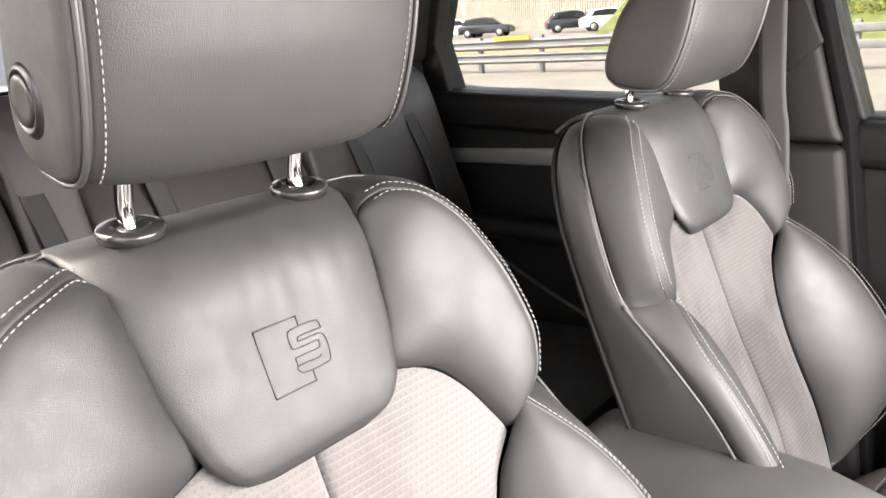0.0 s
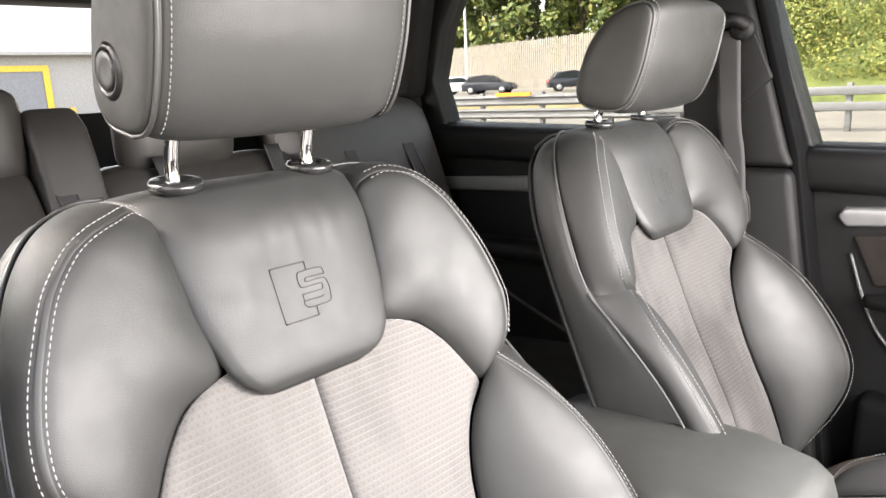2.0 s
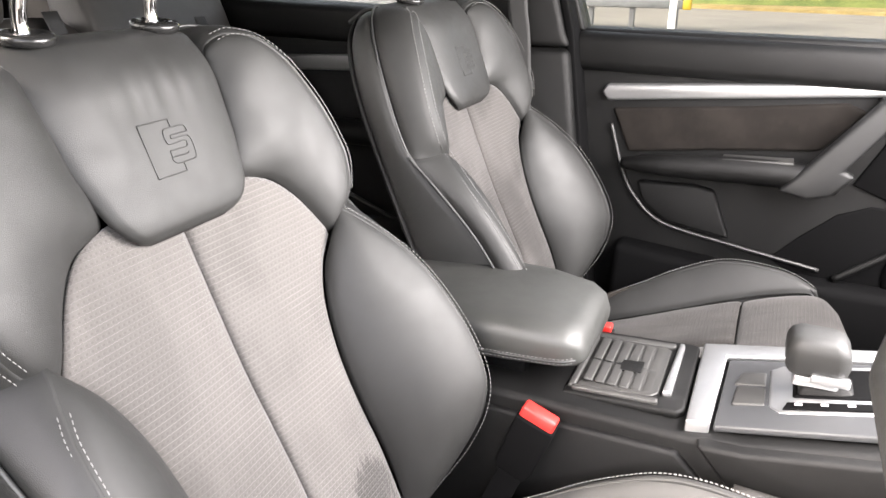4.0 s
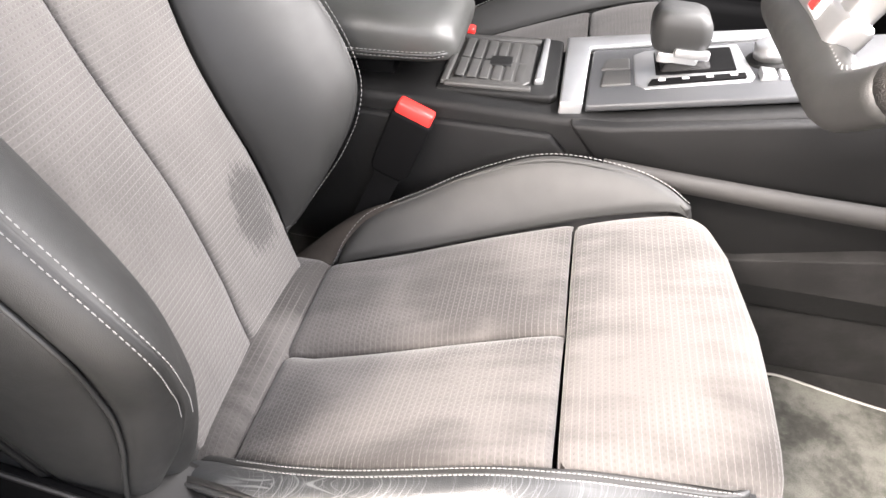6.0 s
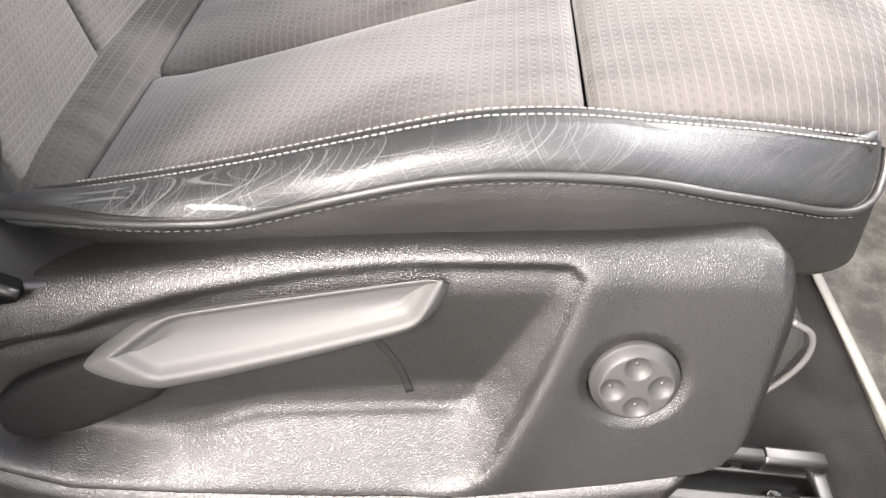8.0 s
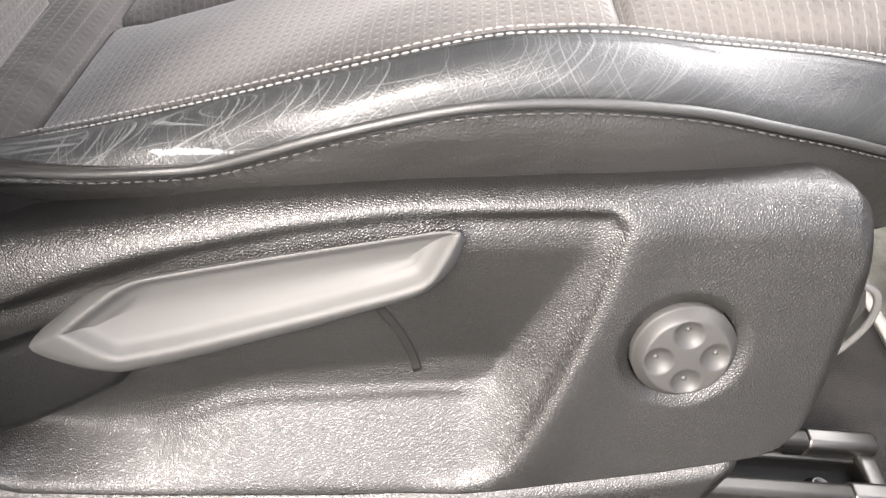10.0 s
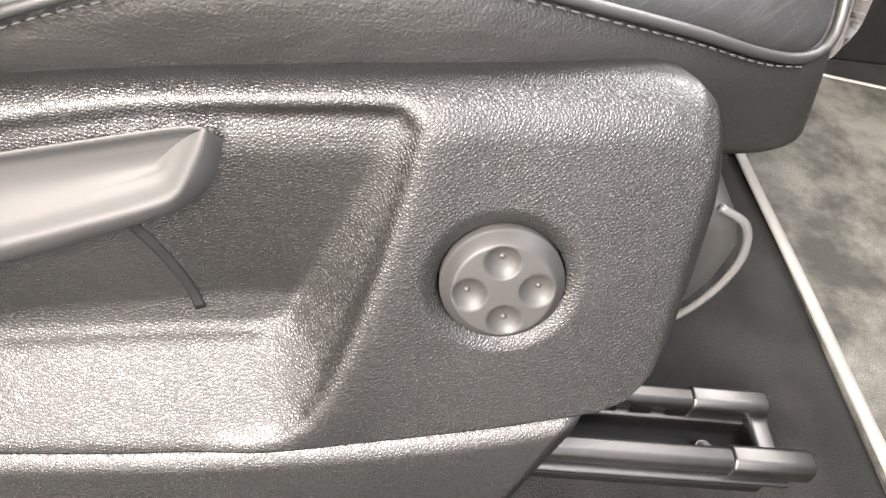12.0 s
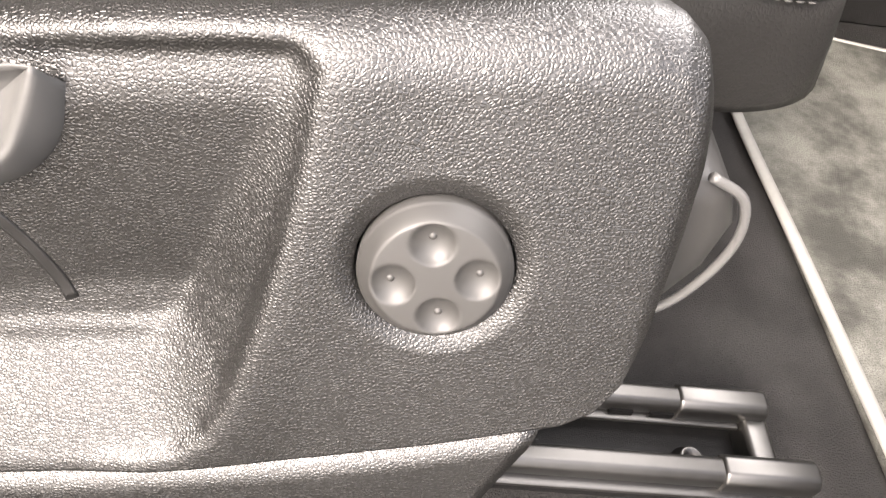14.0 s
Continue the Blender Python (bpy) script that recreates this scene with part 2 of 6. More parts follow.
# ---- building tools ----
def part(name, verts, faces, material, parent=None, label="", smooth=True, uvs=None, solid=0.0):
    """One mesh object, in world coordinates, under a thing or a part."""
    me = bpy.data.meshes.new(name)
    me.from_pydata([tuple(map(float, v)) for v in verts], [], faces)
    me.validate()
    if smooth:
        me.polygons.foreach_set("use_smooth", [True] * len(me.polygons))
    if uvs is not None:
        layer = me.uv_layers.new(name="UVMap")
        for loop in me.loops:
            layer.data[loop.index].uv = uvs[loop.vertex_index]
    me.materials.append(material)
    ob = new(name, me)
    if parent is not None:
        ob.parent = parent
        ob.matrix_parent_inverse = parent.matrix_world.inverted()
    if label:
        tagged(ob, label)
    if solid:
        s = ob.modifiers.new("thickness", "SOLIDIFY")
        s.thickness, s.offset = solid, -1
    return ob


def thing(name, base, label, category, group="", kind=""):
    ob = new(name)
    ob.location = base
    ob.matrix_world = Matrix.Translation(base)
    ob.empty_display_size = 0.05
    return tagged(ob, label, category, group, kind)


def curve(pts, n):
    """n points, evenly spread along a smooth curve through pts."""
    p = np.array(pts, float)
    if len(p) == 2:
        return p[0] + np.linspace(0, 1, n)[:, None] * (p[1] - p[0])
    q = np.vstack([2 * p[0] - p[1], p, 2 * p[-1] - p[-2]])
    out = []
    for i in range(1, len(q) - 2):
        a, b, c, d = q[i - 1:i + 3]
        for t in np.linspace(0, 1, 24, endpoint=False):
            out.append(0.5 * (2 * b + (c - a) * t + (2 * a - 5 * b + 4 * c - d) * t * t + (3 * b - a - 3 * c + d) * t ** 3))
    out.append(p[-1])
    out = np.array(out)
    d = np.r_[0, np.cumsum(np.linalg.norm(np.diff(out, axis=0), axis=1))]
    at = np.linspace(0, d[-1], n)
    return np.stack([np.interp(at, d, out[:, k]) for k in range(out.shape[1])], 1)


def grid_faces(nu, nv, flip=False):
    f = []
    for i in range(nu - 1):
        for j in range(nv - 1):
            q = (i * nv + j, (i + 1) * nv + j, (i + 1) * nv + j + 1, i * nv + j + 1)
            f.append(q[::-1] if flip else q)
    return f


def grid_normals(g):
    du, dv = np.gradient(g, axis=0), np.gradient(g, axis=1)
    n = np.cross(du, dv)
    return n / np.maximum(np.linalg.norm(n, axis=2, keepdims=True), 1e-9)


def patch(name, low, high, material, parent, out, nu=28, nv=28, bulge=0.0, tuck=(1, 1, 1, 1), depth=0.005, width=0.007, label="", rip=None, solid=0.006, ends=None, weave=None):
    """A padded panel between two edge curves, low and high, with its seams drawn in. out: a direction it faces."""
    a, b = curve(low, nu), curve(high, nu)
    if ends is None:
        t = np.linspace(0, 1, nv)[None, :, None]
        g = a[:, None] * (1 - t) + b[:, None] * t
    else:
        c, d = curve(ends[0], nv), curve(ends[1], nv)
        s, t = np.linspace(0, 1, nu)[:, None, None], np.linspace(0, 1, nv)[None, :, None]
        g = (a[:, None] * (1 - t) + b[:, None] * t) + (c[None] * (1 - s) + d[None] * s)
        g -= (1 - s) * (1 - t) * a[0] + s * (1 - t) * a[-1] + (1 - s) * t * b[0] + s * t * b[-1]
    n = grid_normals(g)
    flip = np.dot(n.reshape(-1, 3).mean(0), out) < 0
    if flip:
        n = -n
    lu = np.linalg.norm(np.diff(g, axis=0), axis=2)
    lv = np.linalg.norm(np.diff(g, axis=1), axis=2)
    du = np.vstack([np.zeros((1, nv)), np.cumsum(lu, 0)])
    dv = np.hstack([np.zeros((nu, 1)), np.cumsum(lv, 1)])
    s, t = du / du[-1:], dv / np.maximum(dv[:, -1:], 1e-9)
    h = bulge * (1 - (2 * t - 1) ** 2) * (1 - (2 * s - 1) ** 6)
    for on, dist in zip(tuck, (du, du[-1:] - du, dv, dv[:, -1:] - dv)):
        h = h - on * depth * np.exp(-(dist / width) ** 2)
    if rip is not None:
        h = h + rip(s, t)
    g = g + n * h[:, :, None]
    uv = np.stack([np.broadcast_to(du.mean(1, keepdims=True), du.shape), dv], 2).reshape(-1, 2)
    if weave is not None:
        uv = np.stack([g @ weave, g @ np.array((0, 1.0, 0))], 2).reshape(-1, 2)
    return part(name, g.reshape(-1, 3), grid_faces(nu, nv, flip), material, parent, label, uvs=uv, solid=solid)


def tube(name, pts, r, material, parent, n=60, seg=8, label="", squash=1.0, closed=False):
    p = curve(pts, n) if len(pts) != n else np.array(pts, float)
    r = np.full(n, r) if np.isscalar(r) else np.interp(np.linspace(0, 1, n), np.linspace(0, 1, len(r)), r)
    tan = np.gradient(p, axis=0)
    tan /= np.linalg.norm(tan, axis=1, keepdims=True)
    up = np.array((0.0, 0.0, 1.0)) if abs(tan[0][2]) < 0.9 else np.array((0.0, 1.0, 0.0))
    v, f = [], []
    for i in range(n):
        side = np.cross(tan[i], up)
        side /= np.linalg.norm(side)
        up = np.cross(side, tan[i])
        for k in range(seg):
            a = 2 * math.pi * k / seg
            v.append(p[i] + r[i] * (math.cos(a) * side + squash * math.sin(a) * up))
    for i in range(n - 1 if not closed else n):
        j = (i + 1) % n
        for k in range(seg):
            l = (k + 1) % seg
            f.append((i * seg + k, i * seg + l, j * seg + l, j * seg + k))
    if not closed:
        f += [tuple(range(seg))[::-1], tuple(range((n - 1) * seg, n * seg))]
    return part(name, v, f, material, parent, label)


def stitching(name, pts, parent, material=None, length=0.0042, gap=0.0016, r=0.00052, skew=0.0, out=(0, 0, 1), label=""):
    """A row of separate thread stitches along a curve."""
    p = curve(pts, 400)
    d = np.r_[0, np.cumsum(np.linalg.norm(np.diff(p, axis=0), axis=1))]
    at = lambda x: np.array([np.interp(x, d, p[:, k]) for k in range(3)])
    out = np.array(out, float) / np.linalg.norm(out)
    v, f, x = [], [], 0.0
    while x + length < d[-1]:
        a, b = at(x), at(x + length)
        t = (b - a) / max(np.linalg.norm(b - a), 1e-9)
        side = np.cross(t, out)
        side /= max(np.linalg.norm(side), 1e-9)
        up = np.cross(side, t)
        a, b = a - side * skew, b + side * skew
        base = len(v)
        for e, k in ((0.0, 0.35), (0.25, 1.0), (0.75, 1.0), (1.0, 0.35)):
            c = a + (b - a) * e + up * (r * 0.5 * k)
            for q in range(5):
                w = 2 * math.pi * q / 5
                v.append(c + r * k * (math.cos(w) * side + 0.9 * math.sin(w) * up))
        for i in range(3):
            for q in range(5):
                l = (q + 1) % 5
                f.append((base + i * 5 + q, base + i * 5 + l, base + i * 5 + 5 + l, base + i * 5 + 5 + q))
        f += [tuple(base + q for q in range(5))[::-1], tuple(base + 15 + q for q in range(5))]
        x += length + gap
    return part(name, v, f, material or THREAD, parent, label)


def rings(name, loops, material, parent, label="", cap=True, smooth=True):
    """A skin over closed loops of equal length, capped at both ends."""
    n = len(loops[0])
    v = [q for l in loops for q in l]
    f = []
    for i in range(len(loops) - 1):
        for k in range(n):
            l = (k + 1) % n
            f.append((i * n + k, i * n + l, (i + 1) * n + l, (i + 1) * n + k))
    if cap:
        f += [tuple(range(n))[::-1], tuple(range((len(loops) - 1) * n, len(loops) * n))]
    ob = part(name, v, f, material, parent, label, smooth)
    bm = bmesh.new()
    bm.from_mesh(ob.data)
    bmesh.ops.recalc_face_normals(bm, faces=bm.faces)
    bm.to_mesh(ob.data)
    bm.free()
    return ob


def soften(ob, width=0.004, seg=2, angle=35):
    b = ob.modifiers.new("bevel", "BEVEL")
    b.width, b.segments, b.limit_method, b.angle_limit = width, seg, "ANGLE", radians(angle)
    b.harden_normals = False
    return ob


def box(name, lo, hi, material, parent=None, bevel=0.004, label="", taper=0.0):
    x0, y0, z0 = lo
    x1, y1, z1 = hi
    k = taper
    loops = [[(x0, y0, z0), (x1, y0, z0), (x1, y1, z0), (x0, y1, z0)], [(x0 + k, y0 + k, z1), (x1 - k, y0 + k, z1), (x1 - k, y1 - k, z1), (x0 + k, y1 - k, z1)]]
    ob = rings(name, loops, material, parent, label, smooth=bevel > 0)
    return soften(ob, bevel, 3) if bevel else ob


def prism(name, outline, to3, depth, material, parent, bevel=0.003, label=""):
    """A flat outline (a, b), given depth from w=depth[0] to depth[1] by to3(a, b, w)."""
    loops = [[to3(a, b, w) for a, b in outline] for w in depth]
    ob = rings(name, loops, material, parent, label, smooth=bevel > 0)
    return soften(ob, bevel, 3) if bevel else ob


def disc(name, centre, axis, profile, material, parent, seg=48, label=""):
    """A turned form: profile rows of (radius, height along axis)."""
    axis = np.array(axis, float) / np.linalg.norm(axis)
    u = np.cross(axis, (0.3, 0.2, 0.9))
    u /= np.linalg.norm(u)
    w = np.cross(axis, u)
    c = np.array(centre, float)
    loops = [[c + axis * h + r * (math.cos(2 * math.pi * k / seg) * u + math.sin(2 * math.pi * k / seg) * w) for k in range(seg)] for r, h in profile]
    return rings(name, loops, material, parent, label)

# ---- front seats ----
BO, BV, BN = np.array((-0.254, 0, 0.693)), np.array((-0.3584, 0, 0.9336)), np.array((0.9336, 0, 0.3584))
CO, CU, CN = np.array((-0.213, 0, 0.641)), np.array((0.940, 0, 0.342)), np.array((-0.342, 0, 0.940))
TILT = radians(19)
FO, FB, FN = np.array((0.14, -0.257, 0.652)), np.array((0, math.sin(TILT), math.cos(TILT))), np.array((0, -math.cos(TILT), math.sin(TILT)))
FA = np.array((1.0, 0, 0))
LAT = np.array((0, 1.0, 0))


def FP(a, b, w=0.0):
    """A point of the seat's side trim: along, up its face, out of it."""
    return FO + a * FA + b * FB + w * FN


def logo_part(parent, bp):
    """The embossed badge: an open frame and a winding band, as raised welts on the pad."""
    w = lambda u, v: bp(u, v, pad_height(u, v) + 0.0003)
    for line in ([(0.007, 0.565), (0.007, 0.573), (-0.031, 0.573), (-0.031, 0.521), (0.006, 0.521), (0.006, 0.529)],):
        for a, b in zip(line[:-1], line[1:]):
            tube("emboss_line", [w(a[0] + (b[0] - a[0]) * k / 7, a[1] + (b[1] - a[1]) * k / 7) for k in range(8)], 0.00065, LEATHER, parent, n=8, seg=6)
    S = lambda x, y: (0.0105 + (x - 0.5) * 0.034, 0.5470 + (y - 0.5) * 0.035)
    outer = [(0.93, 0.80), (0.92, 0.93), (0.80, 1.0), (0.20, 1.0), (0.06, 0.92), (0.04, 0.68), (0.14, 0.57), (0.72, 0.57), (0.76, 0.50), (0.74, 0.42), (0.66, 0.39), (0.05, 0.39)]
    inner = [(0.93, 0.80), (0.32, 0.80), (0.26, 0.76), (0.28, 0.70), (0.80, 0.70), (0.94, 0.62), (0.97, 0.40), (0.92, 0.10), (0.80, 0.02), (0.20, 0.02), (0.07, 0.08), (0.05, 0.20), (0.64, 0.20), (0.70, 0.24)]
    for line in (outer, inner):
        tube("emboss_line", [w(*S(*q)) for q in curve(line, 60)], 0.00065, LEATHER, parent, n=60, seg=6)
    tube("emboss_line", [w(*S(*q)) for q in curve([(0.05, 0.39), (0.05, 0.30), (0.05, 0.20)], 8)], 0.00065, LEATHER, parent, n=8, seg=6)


def pad_height(u, v):
    """Height of the pad under the head restraint above the backrest's plane."""
    k = max(0.0, 1 - (u / 0.125) ** 4)
    up = 0.026 * k
    if v > 0.60:
        up -= 5.5 * (v - 0.60) ** 2
    if v < 0.50:
        up -= 7.0 * (0.50 - v) ** 2
    return 0.002 + up


FAB_EDGE = [(0.15, -0.06, 0.002), (0.149, 0.0, 0.006), (0.147, 0.05, 0.011), (0.141, 0.12, 0.015), (0.135, 0.19, 0.013), (0.137, 0.25, 0.01), (0.147, 0.312, 0.01), (0.166, 0.36, 0.013), (0.192, 0.392, 0.018)]
FAB_TOP = [(0.0, 0.500, 0.0), (0.060, 0.500, 0.004), (0.100, 0.494, 0.008), (0.132, 0.480, 0.012), (0.158, 0.452, 0.016), (0.178, 0.418, 0.018), (0.192, 0.392, 0.018)]
WING_IN = [(0.109, 0.622, 0.000), (0.109, 0.612, 0.004), (0.108, 0.596, 0.007), (0.098, 0.545, 0.009), (0.089, 0.500, 0.007), (0.132, 0.480, 0.012), (0.158, 0.452, 0.016), (0.178, 0.418, 0.018), (0.192, 0.392, 0.018)]
WING_OUT = [(0.111, 0.628, 0.001), (0.117, 0.641, 0.006), (0.128, 0.648, 0.012), (0.146, 0.650, 0.022), (0.171, 0.636, 0.038), (0.196, 0.608, 0.046), (0.213, 0.575, 0.05), (0.227, 0.54, 0.052), (0.237, 0.5, 0.052), (0.239, 0.47, 0.051), (0.229, 0.432, 0.044), (0.197, 0.398, 0.026)]
D_WING_OUT = [(0.110, 0.624, 0.001), (0.115, 0.641, 0.007), (0.122, 0.6480, 0.013), (0.133, 0.6505, 0.020), (0.153, 0.6430, 0.031), (0.178, 0.6320, 0.039), (0.197, 0.6178, 0.043), (0.2185, 0.5905, 0.048), (0.235, 0.5545, 0.051), (0.2445, 0.5283, 0.052), (0.251, 0.500, 0.052), (0.2525, 0.470, 0.050), (0.244, 0.4437, 0.044), (0.227, 0.4165, 0.034), (0.204, 0.398, 0.026)]
WING_PIPE = [(0.126, 0.676, -0.04), (0.158, 0.672, -0.03), (0.198, 0.652, -0.02), (0.229, 0.612, -0.012), (0.247, 0.56, -0.008), (0.257, 0.5, -0.006), (0.261, 0.46, -0.004), (0.261, 0.43, 0.0), (0.257, 0.4, 0.01)]
RIDGE = [(0.205, 0.425, 0.034), (0.234, 0.36, 0.073), (0.245, 0.3, 0.102), (0.249, 0.25, 0.123), (0.249, 0.2, 0.139), (0.243, 0.16, 0.141), (0.229, 0.125, 0.124), (0.214, 0.097, 0.105), (0.204, 0.068, 0.086), (0.200, 0.022, 0.050), (0.199, -0.020, 0.006), (0.198, -0.050, -0.034)]
RIDGE_IN = [(0.205, 0.425, 0.034), (0.238, 0.36, 0.072), (0.252, 0.3, 0.1), (0.257, 0.22, 0.122), (0.253, 0.15, 0.128), (0.241, 0.103, 0.112), (0.222, 0.064, 0.080), (0.200, 0.035, 0.044), (0.178, 0.016, 0.019), (0.157, 0.006, 0.006)]
BOL_IN = [(0.266, 0.43, 0.0), (0.268, 0.36, 0.035), (0.269, 0.28, 0.068), (0.268, 0.2, 0.086), (0.262, 0.14, 0.086), (0.252, 0.088, 0.060), (0.232, 0.048, 0.030), (0.205, 0.022, 0.006), (0.172, 0.004, -0.012)]
BOL_PIPE = [(0.266, 0.43, 0.0), (0.266, 0.36, 0.035), (0.266, 0.3, 0.062), (0.265, 0.25, 0.080), (0.262, 0.2, 0.089), (0.255, 0.17, 0.084), (0.245, 0.135, 0.070), (0.239, 0.105, 0.059), (0.236, 0.066, 0.040), (0.236, 0.030, 0.018), (0.235, -0.012, -0.006), (0.233, -0.040, -0.024)]
D_FLANK = [(0.126, 0.676, -0.040), (0.205, 0.652, -0.020), (0.254, 0.560, -0.008), (0.266, 0.460, -0.004), (0.265, 0.400, 0.014), (0.265, 0.300, 0.060), (0.261, 0.200, 0.087), (0.244, 0.130, 0.067), (0.236, 0.060, 0.036), (0.234, -0.030, -0.018)]
SHELL = [(0.122, 0.668, -0.061), (0.176, 0.66, -0.061), (0.221, 0.625, -0.061), (0.246, 0.56, -0.061), (0.258, 0.48, -0.058), (0.264, 0.38, -0.054), (0.268, 0.26, -0.048), (0.255, 0.12, -0.046), (0.225, -0.06, -0.056)]
SIDE_FRONT = [(0.126, 0.676, -0.040), (0.205, 0.652, -0.020), (0.254, 0.560, -0.008), (0.266, 0.460, -0.004), (0.265, 0.400, 0.014), (0.265, 0.300, 0.060), (0.261, 0.200, 0.087), (0.239, 0.130, 0.062), (0.204, 0.080, 0.006), (0.189, 0.0, -0.037)]
C_RIDGE = [(0.012, 0.168, -0.010), (0.036, 0.181, 0.012), (0.066, 0.196, 0.034), (0.098, 0.204, 0.043), (0.15, 0.214, 0.050), (0.2, 0.223, 0.059), (0.25, 0.228, 0.065), (0.3, 0.23, 0.067), (0.35, 0.228, 0.057), (0.41, 0.222, 0.032), (0.445, 0.212, 0.010), (0.468, 0.198, -0.012)]
C_IN = [(0.010, 0.165, -0.010), (0.036, 0.166, -0.002), (0.12, 0.17, 0.0), (0.22, 0.18, 0.0), (0.33, 0.188, 0.002), (0.4, 0.192, 0.0), (0.45, 0.193, -0.006), (0.467, 0.19, -0.018)]
C_PIPE = [(-0.11, 0.178, -0.022), (-0.04, 0.2, -0.012), (0.03, 0.214, 0.012), (0.09, 0.229, 0.026), (0.15, 0.241, 0.028), (0.2, 0.246, 0.032), (0.25, 0.249, 0.038), (0.3, 0.25, 0.035), (0.35, 0.249, 0.017), (0.41, 0.243, -0.011), (0.445, 0.232, -0.028), (0.462, 0.214, -0.034), (0.469, 0.198, -0.030)]
C_LOW = [(-0.11, 0.16, -0.06), (-0.04, 0.17, -0.06), (0.06, 0.176, -0.06), (0.2, 0.18, -0.07), (0.33, 0.18, -0.09), (0.41, 0.176, -0.1), (0.445, 0.17, -0.098), (0.458, 0.162, -0.095)]


# the driver's outer bolster is squashed and worn: it sits lower and further in
D_RIDGE = [(-0.09, 0.148, 0.010), (-0.04, 0.153, 0.012), (0.0, 0.158, 0.0135), (0.03, 0.165, 0.0155), (0.06, 0.171, 0.018), (0.09, 0.177, 0.0205), (0.15, 0.185, 0.0245), (0.21, 0.187, 0.0265), (0.27, 0.186, 0.026), (0.3, 0.183, 0.02), (0.33, 0.179, 0.01), (0.36, 0.172, -0.005), (0.39, 0.168, -0.018), (0.42, 0.164, -0.031), (0.45, 0.159, -0.046), (0.482, 0.151, -0.064)]
D_IN = [(-0.09, 0.13, 0.004), (-0.04, 0.138, 0.006), (0.03, 0.152, 0.008), (0.12, 0.168, 0.012), (0.18, 0.173, 0.016), (0.24, 0.172, 0.016), (0.3, 0.168, 0.010), (0.33, 0.164, 0.002), (0.36, 0.157, -0.010), (0.42, 0.15, -0.034), (0.45, 0.145, -0.050), (0.482, 0.138, -0.067)]
D_PIPE = [(-0.09, 0.185, 0.034), (-0.04, 0.192, 0.031), (0.0, 0.197, 0.029), (0.03, 0.203, 0.026), (0.06, 0.209, 0.022), (0.09, 0.214, 0.0180), (0.12, 0.217, 0.0145), (0.15, 0.2175, 0.011), (0.2, 0.22, 0.0155), (0.24, 0.217, 0.0145), (0.27, 0.215, 0.0115), (0.3, 0.211, 0.003), (0.33, 0.2075, -0.008), (0.36, 0.2025, -0.0225), (0.39, 0.197, -0.041), (0.42, 0.1875, -0.062), (0.45, 0.175, -0.086), (0.470, 0.166, -0.098), (0.484, 0.156, -0.099), (0.491, 0.146, -0.088), (0.494, 0.136, -0.076)]
D_LOW = [(-0.09, 0.16, 0.0), (-0.04, 0.17, -0.012), (0.06, 0.19, -0.028), (0.15, 0.206, -0.045), (0.24, 0.210, -0.05), (0.33, 0.208, -0.072), (0.39, 0.196, -0.10), (0.43, 0.18, -0.13), (0.46, 0.168, -0.145), (0.478, 0.155, -0.15), (0.482, 0.138, -0.15)]


HEAD = [(-0.460, 1.316), (-0.435, 1.320), (-0.415, 1.342), (-0.396, 1.393), (-0.384, 1.450), (-0.380, 1.480), (-0.388, 1.497), (-0.410, 1.501), (-0.450, 1.484), (-0.487, 1.443), (-0.508, 1.392), (-0.516, 1.350), (-0.500, 1.326)]


def off(pts, k, d):
    """The same curve moved by d along its k-th coordinate."""
    return [tuple(c + (d if i == k else 0) for i, c in enumerate(p)) for p in pts]


def beside(pts, d, k):
    """A seam's curve moved by d outwards in the backrest's plane and by k out of it."""
    q = np.array(pts)
    t = np.gradient(q[:, :2], axis=0)
    n = np.stack([-t[:, 1], t[:, 0]], 1) / np.linalg.norm(t, axis=1, keepdims=True)
    return [(u + d * a, v + d * b, w + k) for (u, v, w), (a, b) in zip(pts, n)]


